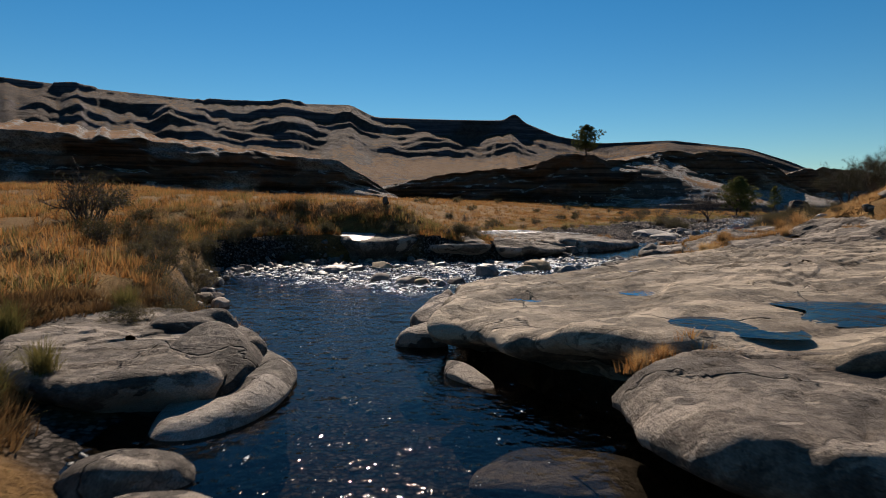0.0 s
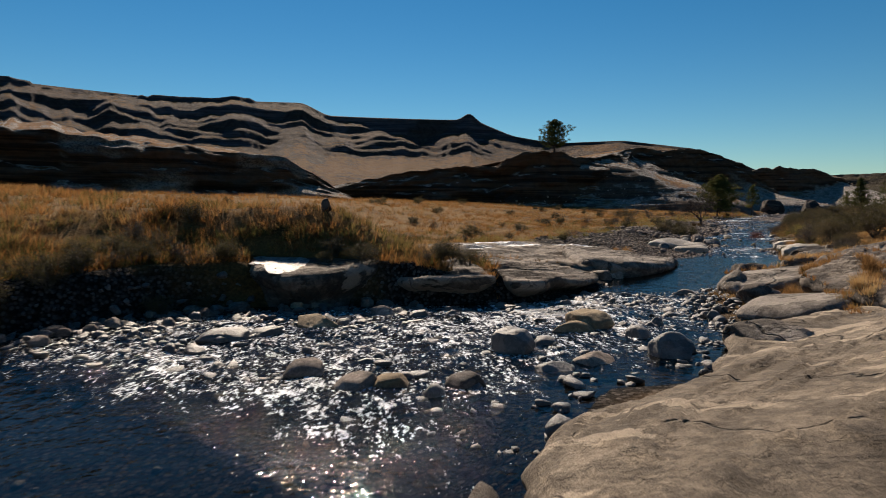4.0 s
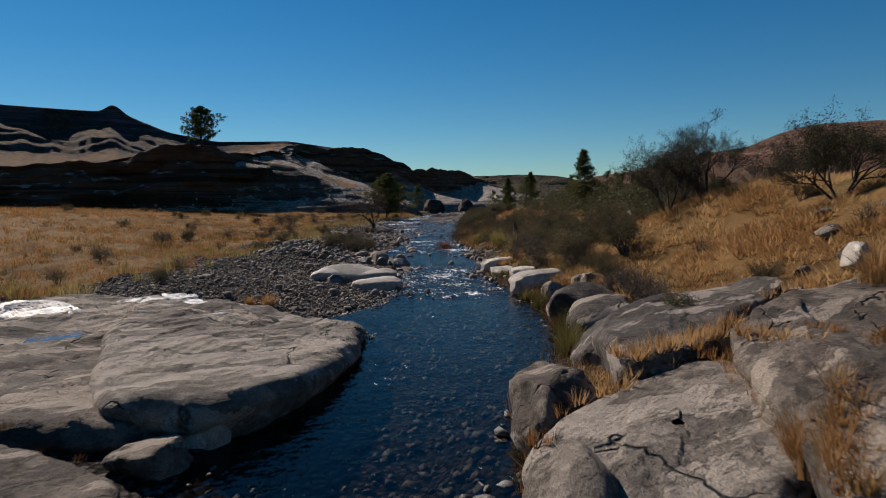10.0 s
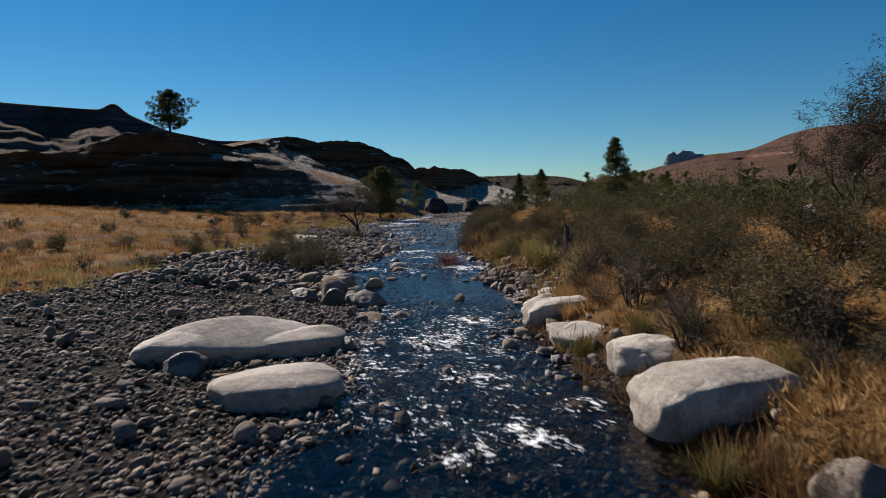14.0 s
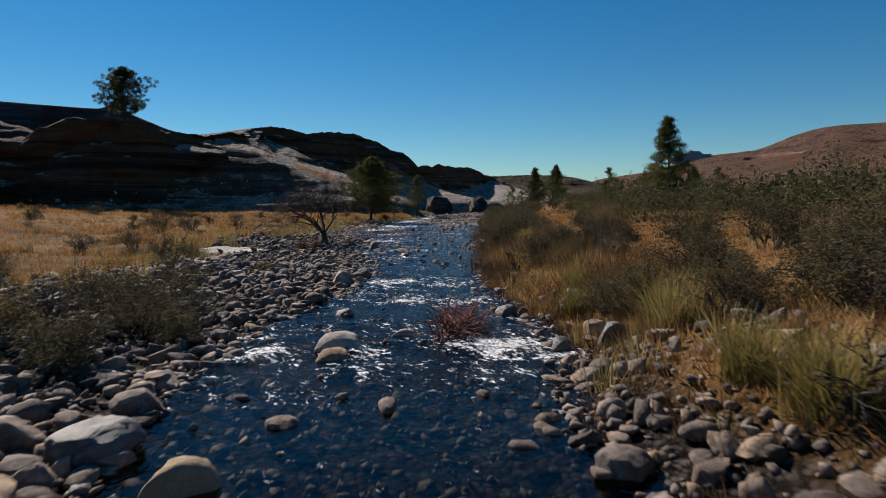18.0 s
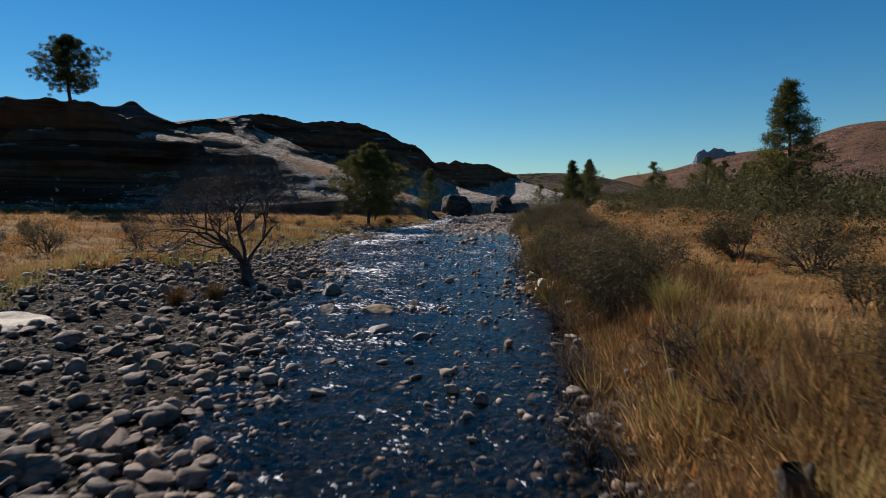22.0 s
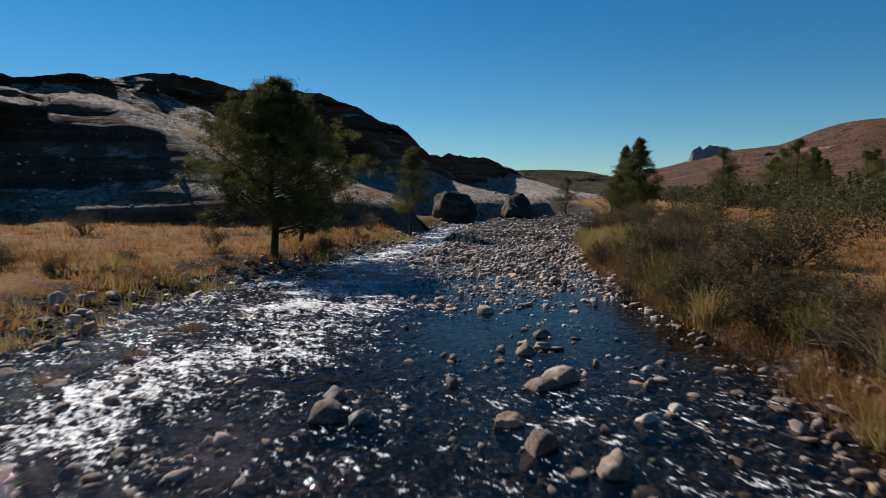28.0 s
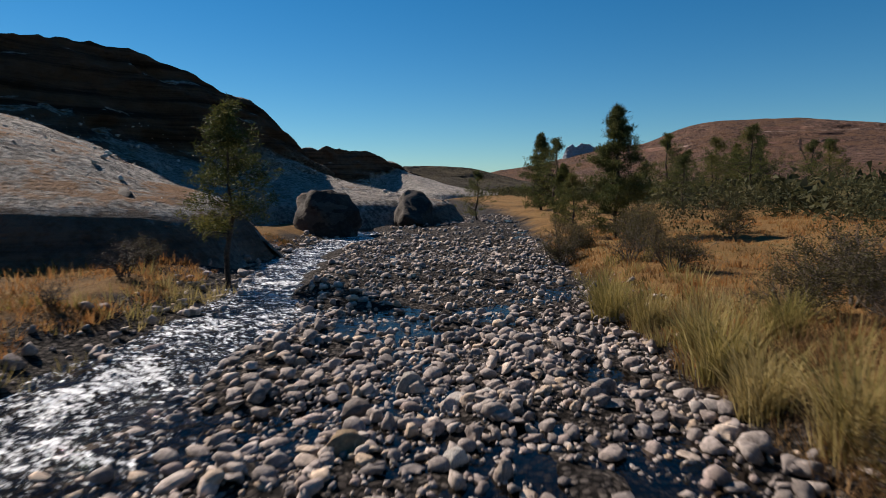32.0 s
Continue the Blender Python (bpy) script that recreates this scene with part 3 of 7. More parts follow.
    return z + np.clip(reach, 0, None) * 0.004 + 1.2 * step(60, 300, reach) * fbm(x * 0.01, y * 0.01, seed=9)


def height_xy(x, y):
    u, v = to_uv(np.atleast_1d(np.asarray(x, float)), np.atleast_1d(np.asarray(y, float)))
    return ground_height(u, v)


def rest_height(x, y):
    """The top of a slab, or the ground beside it."""
    for curve, surface in SLABS:
        if inside(curve, np.array([x]), np.array([y]))[0]:
            return float(surface(np.array([x]), np.array([y]))[0])
    return float(height_xy(x, y)[0])


def spaced(lo, hi, fine, reach, grow=1.22):
    mid = list(np.arange(lo, hi, fine))
    s, a, b = fine, mid[0], mid[-1]
    pre, post = [], []
    while a > -reach or b < reach:
        s *= grow
        a, b = a - s, b + s
        pre.append(a)
        post.append(b)
    return np.array(pre[::-1] + mid + post)


# ---------------------------------------------------------------- ground and water
gu, gv = spaced(-8, 138, 0.24, 4200), spaced(-26, 10, 0.24, 4200)
U, V = np.meshgrid(gu, gv, indexing="ij")
X, Y = to_xy(U, V)
Z = ground_height(U, V)
GROUND_GRID = (X, Y, Z)
wu = np.arange(-9, 190, 0.2)
ws = np.linspace(0, 1, 64)
U, S = np.meshgrid(wu, ws, indexing="ij")
V = (left_edge(U) - 1.2) * (1 - S) + (right_edge(U) + 1.0) * S
X, Y = to_xy(U, V)
R = rapid_at(U, V)
Z = np.minimum(R, 1.5) * (0.035 * fbm(X * 2.2, Y * 2.2, seed=21) + 0.015) + 0.004 * fbm(X * 1.5, Y * 1.5, seed=22)
me = mesh_from("water", np.stack([X, Y, Z], -1), grid_faces(len(wu), len(ws)))
attribute(me, "rapid", R)
thing("water", me, WATER, "clear blue stream water with white riffles over stones", "water", kind="structure").visible_shadow = False


# ---------------------------------------------------------------- hills
def smooth_line(points, n):
    p = np.array(points, float)
    d = np.concatenate([[0], np.cumsum(np.hypot(*np.diff(p[:, :2], axis=0).T))])
    s = np.linspace(0, d[-1], n)
    out = np.stack([np.interp(s, d, p[:, k]) for k in range(p.shape[1])], -1)
    k = max(3, n // 60) | 1
    pad = np.concatenate([np.repeat(out[:1], k // 2, 0), out, np.repeat(out[-1:], k // 2, 0)])
    return s, np.stack([np.convolve(pad[:, c], np.ones(k) / k, "valid") for c in range(p.shape[1])], -1)


RIDGES = []


def ridge(name, crest, material, label, size, foot, back, run=1.2, bite=1.0, rough=1.0, jag=1.0, n=280, m=72, seed=1, base=1.5, steady=0.35, vary=1.1, bed=3.0, shoulder=-0.35):
    """A hill swept along its crest (x, y, height, lowest part of the bare face as a share of the height). Its face is on the right of the line."""
    s, line = smooth_line(crest, n)
    d = np.gradient(line[:, :2], axis=0)
    d /= np.linalg.norm(d, axis=1)[:, None]
    nrm = np.stack([d[:, 1], -d[:, 0]], -1)
    t = np.linspace(0, 1, m)
    S, T = np.meshgrid(s, t, indexing="ij")
    H = line[:, 2][:, None] - base
    fc = line[:, 3][:, None]
    # profile: t 0 to 0.25 back slope, 0.25 to 0.6 bare face, 0.6 to 1 scree
    q = np.clip((T - 0.25) / 0.35, 0, 1)
    r = np.clip((T - 0.6) / 0.4, 0, 1)
    k = np.clip((0.25 - T) / 0.25, 0, 1)
    drop = np.where(T < 0.25, 1 + shoulder * k ** 1.3, np.where(T < 0.6, 1 - (1 - fc) * q, fc * (1 - r) ** 1.25))
    level_z = base + H * drop
    beds = np.maximum(H * (1 - fc) / bed, 0.5)
    phase = level_z / bed + 0.35 * np.sin(level_z / bed * 1.7) + 0.12 * fbm(S / size * 0.6, level_z / bed * 0.3, seed=seed + 33, octaves=3)
    depth = np.clip(bite * (steady + vary * fbm(S / size * 1.4, level_z / bed * 0.6, seed=seed + 31)), 0, 1.0)
    out = np.where(T < 0.25, -back * k, run * (q + depth * np.sin(6.283 * phase) / (6.283 * beds)) + foot * fc * r)
    nz = fbm(S / size * 1.1, drop * 3, seed=seed, octaves=5)
    nf = fbm(S / size * 4.5, drop * 14, seed=seed + 5, octaves=4)
    face = step(0.2, 0.32, T) * (1 - 0.4 * step(0.6, 0.8, T))
    out = out + rough * size * (0.16 * nz + 0.05 * nf) * face
    top = 1 + 0.06 * fbm(s / size * 0.8, s * 0, seed=seed + 2)[:, None] * jag + 0.03 * jag * fbm(s / size * 5, s * 0, seed=seed + 3)[:, None]
    Zr = base + H * drop * top - 2.5 * step(0.93, 1.0, T)
    Xr = line[:, 0][:, None] + nrm[:, 0][:, None] * out
    Yr = line[:, 1][:, None] + nrm[:, 1][:, None] * out
    me = mesh_from(name, np.stack([Xr, Yr, Zr], -1), grid_faces(n, m))
    RIDGES.append((Xr, Yr, Zr, T))
    rim = 0.0 if size < 13 else 0.7 * step(0.22, 0.27, T) * (1 - step(0.3, 0.44, T + 0.1 * nf)) * step(-0.05, 0.1, fbm(S / size * 1.2, S * 0, seed=seed + 8, octaves=3))
    tongue = 0.12 + 0.88 * step(-0.12, 0.16, fbm(S / size * 0.75 + 0.5 * r, r * 1.3, seed=seed + 14, octaves=4))
    attribute(me, "talus", np.maximum(step(0.56, 0.66, T + 0.12 * nz) * tongue, rim) + 0 * Xr)
    return thing(name, me, material, label, "hill", kind="structure")


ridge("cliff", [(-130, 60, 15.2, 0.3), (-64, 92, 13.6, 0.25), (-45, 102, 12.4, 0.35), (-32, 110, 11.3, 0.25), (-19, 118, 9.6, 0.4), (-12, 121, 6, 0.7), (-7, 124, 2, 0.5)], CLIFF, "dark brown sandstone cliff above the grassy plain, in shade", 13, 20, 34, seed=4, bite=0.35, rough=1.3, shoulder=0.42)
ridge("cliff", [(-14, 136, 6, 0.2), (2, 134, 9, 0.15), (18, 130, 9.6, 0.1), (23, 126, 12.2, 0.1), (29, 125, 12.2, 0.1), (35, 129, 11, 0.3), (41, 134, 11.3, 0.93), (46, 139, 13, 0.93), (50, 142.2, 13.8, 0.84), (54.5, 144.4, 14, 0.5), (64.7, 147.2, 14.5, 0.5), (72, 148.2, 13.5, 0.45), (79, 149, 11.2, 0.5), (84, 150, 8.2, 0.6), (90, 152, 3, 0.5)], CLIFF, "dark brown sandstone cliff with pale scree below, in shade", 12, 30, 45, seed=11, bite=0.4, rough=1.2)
ridge("cliff", [(120, 264, 7, 0.3), (138, 259, 13, 0.3), (150, 258, 16.2, 0.32), (162, 254, 16.6, 0.35), (170, 252, 15.8, 0.42), (177, 250, 12.5, 0.85), (190, 249, 7, 0.9), (206, 250, 2.5, 0.9)], CLIFF, "low dark cliff with a pale sandy foot", 12, 40, 30, seed=19, bite=0.4)


def polar(az, dist):
    return dist * math.sin(radians(az)), dist * math.cos(radians(az))


def skyline(pairs, dist, share, x0=0, y0=0):
    return [(polar(az, dist)[0] + x0, polar(az, dist)[1] + y0, 2.4 + dist * math.tan(radians(el)), share) for az, el in pairs]


def tableland(name, pairs, label, material, x0, y0, near=330.0, far=1240.0, n=560, m=300, seed=23):
    """A far mesa seen across a valley: a long grassy apron, then scree and stepped cliff bands up to a flat rim, cut by gullies."""
    az = np.linspace(pairs[0][0], pairs[-1][0], n)
    el = np.interp(az, *np.array(pairs, float).T)
    k = np.ones(5) / 5
    el = np.convolve(np.pad(el, 2, mode="edge"), k, "valid")
    q = np.concatenate([np.linspace(0, 0.7, 60), np.linspace(0.7, 1.0, m - 80)[1:], np.linspace(1.0, 1.4, 21)[1:]])
    A, Q = np.meshgrid(az, q, indexing="ij")
    spur = 0.05 * fbm(A * 0.1, A * 0, seed=seed, octaves=3) + 0.014 * fbm(A * 0.45, Q * 3, seed=seed + 3, octaves=5)
    P = Q + spur * step(0.5, 0.78, Q) * (1 - step(0.96, 1.0, Q)) + 0.002 * fbm(A * 2.3, Q * 30, seed=seed + 5, octaves=4) * step(0.7, 0.8, Q) * (1 - step(0.97, 1.0, Q))
    H = np.interp(P, [0, 0.3, 0.6, 0.765, 1.0, 1.4], [0, 0.12, 0.3, 0.46, 0.86, 0.8])
    for k, (at, tall) in enumerate(((0.8, 0.024), (0.826, 0.03), (0.86, 0.034), (0.885, 0.02), (0.93, 0.034), (0.986, 0.04))):
        strong = np.clip(0.9 + 2.0 * fbm(A * 0.22 + 7 * k, Q * 2, seed=seed + 40 + k, octaves=3), 0.0, 2.0) if k < 5 else 1.0
        where = at + 0.007 * fbm(A * 0.12, A * 0 + k, seed=seed + 60 + k, octaves=4)
        H = H + tall * strong * step(0, 0.005 + 0.006 * strong, P - where)
    H = H + 0.004 * fbm(A * 1.2, Q * 9, seed=seed + 7, octaves=5) * step(0.1, 0.5, Q) * (1 - step(0.96, 1.0, Q))
    crest = H[:, np.argmin(np.abs(q - 1.0))][:, None]
    H = np.minimum(H / crest, 1.0)
    R = near + (far - near) * Q
    top = far * np.tan(np.radians(el))[:, None]
    Zm = 1.5 + top * H
    a = np.radians(A)
    me = mesh_from(name, np.stack([x0 + R * np.sin(a), y0 + R * np.cos(a), Zm], -1), grid_faces(n, len(q)))
    bare = step(-20, -12, A) * 0.3 + fbm(A * 0.33, Q * 16, seed=seed + 9, octaves=5)
    attribute(me, "talus", 0.85 * step(0.76, 0.8, P) * step(0.12, 0.3, bare) + 0 * A)
    thing(name, me, material, label, "hill", kind="structure")


tableland("mesa", [(-85, 8.2), (-75, 8.5), (-50, 10), (-35, 9.3), (-28, 9.0), (-16.4, 8.5), (-14.4, 8.75), (-8.5, 8.8), (-6.4, 7.75), (3.9, 7.5), (5.6, 7.5), (6.35, 8.3), (7.2, 7.3), (10.3, 6.0), (14, 5.3), (20, 5.4), (26, 4.5), (29.2, 3.3), (31, 2.4), (34, 1), (37, 0.2)], "banded sandstone mesa above golden grass slopes, far off", MESA, 3, 12)
ridge("mesa", skyline([(30, 1.0), (36, 2.2), (41, 2.3), (45, 2.1), (49, 1.0), (52, 0.5)], 700, 0.6, 30, 60), SCRUB_HILL, "low dark scrubby ridge on the skyline", 30, 150, 300, run=24, bed=9, bite=0.7, rough=0.5, jag=0.3, n=160, m=60, seed=29, base=1)
ridge("mesa", skyline([(44, 0.6), (47.5, 1.85), (52, 2.4), (54, 3.0), (56.6, 3.6), (60.5, 3.9), (63.7, 5.2), (66, 5.6), (72, 5.5), (78.5, 4.5), (90, 4.2), (110, 3)], 1400, 0.5, 38, 75), RED_HILL, "broad red-brown hill with pale rock bands, far off", 100, 900, 500, run=240, bed=24, bite=0.6, rough=0.7, jag=0.15, n=260, seed=37, base=2)
ridge("mesa", skyline([(53.3, 2.4), (53.9, 3.8), (54.4, 4.1), (54.7, 3.75), (55.2, 4.15), (55.9, 4.05), (56.2, 3.75), (56.8, 3.8), (57.3, 2.8)], 1380, 0.7, 38, 75), BUTTE, "flat-topped blue-grey butte, far off", 8, 50, 20, run=7, bed=12, jag=0.15, rough=0.25, n=160, m=60, seed=41, base=2)


# ---------------------------------------------------------------- rock slabs
def closed_curve(points, n):
    """A rounded closed outline through the plan's corners, n points, evenly spread."""
    p = np.array(points, float)
    k = len(p)
    out = []
    for i in range(k):
        a, b, c, d = p[i - 1], p[i], p[(i + 1) % k], p[(i + 2) % k]
        for t in np.linspace(0, 1, 12, endpoint=False):
            out.append(0.5 * (2 * b + (c - a) * t + (2 * a - 5 * b + 4 * c - d) * t * t + (3 * b - a - 3 * c + d) * t ** 3))
    out = np.array(out)
    q = np.concatenate([out, out[:1]])
    s = np.concatenate([[0], np.cumsum(np.linalg.norm(np.diff(q, axis=0), axis=1))])
    w = np.linspace(0, s[-1], n, endpoint=False)
    return np.stack([np.interp(w, s, q[:, 0]), np.interp(w, s, q[:, 1])], -1)


SLABS = []


def slab_mesh(outline, top, slope=(0, 0), low=-0.5, under=0.25, round_=0.3, rough=0.06, lumps=0.1, dips=(), ramps=(), seed=1, n=170, rings=38, layers=12):
    curve = closed_curve(outline, n)
    mid = curve.mean(0)
    curve = mid + (curve - mid) * (1 + 0.02 * fbm(curve[:, 0] * 1.3, curve[:, 1] * 1.3, seed=seed))[:, None]
    q = (np.linspace(0.02, 1, rings) ** 0.8)
    P = mid + (curve[None] - mid) * q[:, None, None]
    x, y = P[..., 0], P[..., 1]

    def relief(x, y):
        terrace = fbm((x * 0.8 + y * 0.6) * 0.28 + 3, (y * 0.8 - x * 0.6) * 0.95, seed=seed + 8, octaves=5)
        return rough * 0.35 * fbm(x * 1.1, y * 1.1, seed=seed + 1) + rough * 0.45 * (step(0.02, 0.06, terrace) + step(0.32, 0.35, terrace) + step(-0.4, -0.36, terrace) + step(0.62, 0.66, terrace))

    def surface(x, y):
        z = relief(x, y)
        for dx, dy, r, deep in dips:         # hollows are worn smooth
            worn = 0.95 * np.exp(-(((x - dx) ** 2 + (y - dy) ** 2) / (1.7 * r * r)) ** 2)
            z = z * (1 - worn) + worn * float(relief(np.array([dx]), np.array([dy]))[0])
        z = z + top + slope[0] * (x - mid[0]) + slope[1] * (y - mid[1])
        z = z + lumps * fbm(x * 0.35, y * 0.35, seed=seed + 3, octaves=2)
        for px, py, nx, ny, fall, most in ramps:
            away = (x - px) * nx + (y - py) * ny
            z = z - np.minimum(fall * np.clip(away, 0, None) ** 1.25, most)
        for dx, dy, r, deep in dips:
            z = z - deep * np.exp(-(((x - dx) ** 2 + (y - dy) ** 2) / (r * r)) ** 2)
        return z
    z = surface(x, y)
    edge = np.linalg.norm(curve - mid, axis=1)[None] * (1 - q)[:, None]
    z = z - round_ * np.clip(1 - edge / round_ / 1.6, 0, 1) ** 2.2
    rows = [np.stack([x, y, z], -1)]
    rim = rows[0][-1]
    outward = (curve - mid) / np.linalg.norm(curve - mid, axis=1)[:, None]
    for k in range(1, layers + 1):
        f = k / layers
        zz = rim[:, 2] * (1 - f) + low * f
        push = 0.05 * math.sin(min(f * 6, 1) * math.pi) * round_ - under * step(0.02, 0.6, f)
        wob = fbm(curve[:, 0] * 1.2, curve[:, 1] * 1.2, zz * 3.0, seed=seed + 6) * 0.13 * min(1, 3 * f) + 0.05 * fbm(curve[:, 0] * 0.3, curve[:, 1] * 0.3, zz * 11, seed=seed + 9) * min(1, 3 * f)
        rows.append(np.concatenate([curve + outward * (push + wob)[:, None], zz[:, None]], 1)[None])
    V = np.concatenate(rows, 0)
    V = V.reshape(-1, 3)
    rows_n = rings + layers
    faces = grid_faces(rows_n, n, wrap=True)
    me = mesh_from("rock_slab", V, faces)
    SLABS.append((curve, surface))
    return me, surface


def rock_slab(outline, top, label, material=None, group="rock slabs along the banks", **shape):
    me, surface = slab_mesh(outline, top, **shape)
    thing("rock_slab", me, material or SANDSTONE, label, "rock", group)
    return surface


def inside(poly, x, y):
    hit = np.zeros(np.shape(x), bool)
    j = len(poly) - 1
    for i in range(len(poly)):
        xi, yi, xj, yj = *poly[i], *poly[j]
        c = (yi > y) != (yj > y)
        hit ^= c & (x < (xj - xi) * (y - yi) / (yj - yi + 1e-12) + xi)
        j = i
    return hit


main_top = rock_slab([(0.0, 11), (0.3, 12.6), (0.5, 14.6), (0.95, 16.1), (1.7, 17.2), (2.5, 17.45), (3.6, 18.3), (4.15, 19.1), (4.9, 20.0), (5.6, 20.7), (6.8, 21.6), (9.5, 22.6), (13, 24.4), (16.5, 22), (16, 16), (12.5, 9), (9, 6.6), (5.2, 6.0), (3.8, 6.5), (2.9, 7.0), (2.35, 7.35), (1.9, 7.7), (1.3, 8.2), (0.7, 8.3), (0.35, 9.2), (-0.1, 10)], 0.92, "wide flat tan-grey sandstone slab with shallow rain pools", material=TAN_STONE, slope=(0.03, 0.0), ramps=((4.0, 15.6, -0.55, 0.83, 0.19, 0.56), (1.2, 12.0, -1.0, 0.0, 0.12, 0.2)), dips=((3.6, 8.1, 0.65, 0.12), (6.0, 9.2, 1.2, 0.12), (4.85, 14.85, 0.55, 0.09), (5.45, 14.2, 0.5, 0.09), (1.22, 10.95, 0.2, 0.06), (1.55, 10.95, 0.2, 0.06), (3.5, 11.15, 0.42, 0.08)), under=1.1, round_=0.13, seed=3, n=420, rings=110, lumps=0.05, rough=0.1)
rock_slab([(1.75, 6.4), (1.75, 5.4), (1.8, 4.6), (2.4, 4.2), (3.2, 3.9), (6, 3), (12.5, 3), (11.5, 7.6), (7, 7.4), (4.4, 6.9), (3.3, 7.2), (2.3, 6.95)], 0.82, "massive rounded grey sandstone slab beside the pool", slope=(0.03, 0.0), under=1.0, round_=0.26, seed=5, n=260, rings=60, rough=0.08)
rock_slab([(-4.1, 6.7), (-3.4, 6.8), (-2.85, 6.9), (-2.62, 7.2), (-2.72, 7.8), (-2.75, 8.6), (-2.62, 9.1), (-3.3, 10.2), (-4.6, 10.9), (-5.9, 11.3), (-6.6, 9.5), (-5.4, 7.4)], 0.5, "scalloped grey sandstone shelf with a black undercut", slope=(-0.03, 0.0), under=0.35, round_=0.12, seed=7, lumps=0.1, rough=0.08, n=220, rings=50)
rock_slab([(-3.1, 9.8), (-2.2, 8.95), (-1.96, 7.8), (-2.1, 6.9), (-2.55, 6.25), (-3.1, 6.3), (-3.35, 7.2), (-3.35, 8.6)], 0.2, "pale smooth arm of rock curving into the water", material=DOME, slope=(0.12, 0.03), low=-0.4, under=0.15, round_=0.24, seed=8, lumps=0.05, rough=0.02, n=150, rings=34, dips=((-2.72, 7.5, 0.35, 0.14),))
low_top = rock_slab([(2.35, 25.7), (3.3, 26.0), (4.15, 26.8), (5.15, 27.85), (5.8, 29.2), (5.75, 30.1), (4.6, 31.3), (2.9, 31.9), (1.6, 31.2), (1.55, 29.9), (2.1, 27.2)], 0.5, "thick grey sandstone slab with a dark undercut face", slope=(-0.07, -0.02), under=0.9, round_=0.1, seed=9, n=280, rings=64, rough=0.09)
rock_slab([(-1.2, 27.4), (-0.3, 25.8), (0.75, 25.6), (1.7, 25.6), (1.98, 25.95), (1.85, 27.4), (1.4, 28.7), (0.6, 29.6), (-0.9, 30.2)], 0.76, "dark split block of sandstone above the rapids", under=0.9, round_=0.1, seed=10, n=180, rings=40, rough=0.08)
ice_top = rock_slab([(5.7, 31.0), (7.5, 31.7), (8.9, 33.4), (9.6, 35.6), (9.6, 37.6), (9.2, 39.8), (6.5, 42), (2.5, 41), (-0.5, 36.8), (0.6, 34), (3.3, 32.3)], 0.42, "low pale grey sandstone slab sloping into the stream", slope=(-0.035, 0.01), under=0.3, round_=0.2, seed=12, n=280, rings=70, rough=0.1, dips=((5.6, 37.4, 0.7, 0.08),))
dome_top = rock_slab([(5.9, 31.3), (6.8, 30.8), (8.0, 31.2), (9.2, 32.3), (10.3, 33.7), (11.1, 35.2), (10.7, 36.6), (9.9, 38.4), (9.0, 39.8), (7.6, 39.2), (6.5, 36.4), (6.0, 33.6)], 0.42, "pale smooth dome of sandstone dipping into the stream", material=DOME, slope=(-0.1, -0.015), low=-0.35, under=0.2, round_=0.16, seed=13, n=260, rings=64, rough=0.08, lumps=0.14)
flat_top = rock_slab([(-4.6, 28.6), (-4.35, 26.2), (-3.2, 25.2), (-1.7, 25.7), (-0.95, 26.6), (-1.2, 28.2), (-2.2, 29.6), (-3.8, 29.8)], 1.22, "flat boulder overhanging the cut bank", slope=(0.0, 0.1), low=-0.3, under=0.4, round_=0.16, seed=14, rough=0.05, n=140, rings=30)
rock_slab([(9.1, 27.8), (8.6, 27.1), (8.4, 26.4), (9.0, 25.9), (10.4, 25.8), (11.9, 26.5), (12.3, 28.0), (10.5, 28.3)], 0.6, "pale grey sandstone ledge with bleached patches", material=DOME, under=0.35, round_=0.16, seed=46, slope=(0.1, 0), rough=0.06)
rock_slab([(7.0, 23.2), (7.35, 23.75), (7.95, 24.2), (8.6, 24.2), (9.5, 23.4), (9.0, 22.5), (7.9, 22.2)], 0.44, "smooth pale block of sandstone at the bank", material=DOME, slope=(0.13, -0.04), under=0.25, round_=0.2, seed=18, n=140, rings=30, rough=0.03, lumps=0.05)
rock_slab([(10.5, 26.0), (11.6, 27.1), (12.6, 27.9), (14.5, 28.2), (17, 27.6), (18, 25.5), (16.4, 21.8), (12.5, 19.6), (10, 21), (9.5, 23.2), (9.6, 25.0)], 1.16, "sloping grey sandstone pavement with grassy cracks", under=0.25, round_=0.12, seed=20, slope=(0.13, 0.01), n=280, rings=70, rough=0.14)
rock_slab([(11.3, 28.5), (12.0, 29.4), (12.8, 30.3), (14.4, 30.8), (17.4, 30.4), (16.9, 29.4), (14.2, 28.7), (12.4, 28.1)], 0.9, "mottled brown-grey sandstone outcrop below the grassy slope", material=MOTTLED, under=0.25, round_=0.14, seed=22, slope=(0.06, -0.02))
rock_slab([(24.2, 68.2), (25.4, 67.9), (26.8, 68.6), (26.9, 69.6), (25.4, 70), (24, 69.4)], 0.42, "flat pale stone in the cobble bank", material=PALE_STONE, under=0.05, round_=0.2, seed=26, n=90, rings=20, low=0.0)


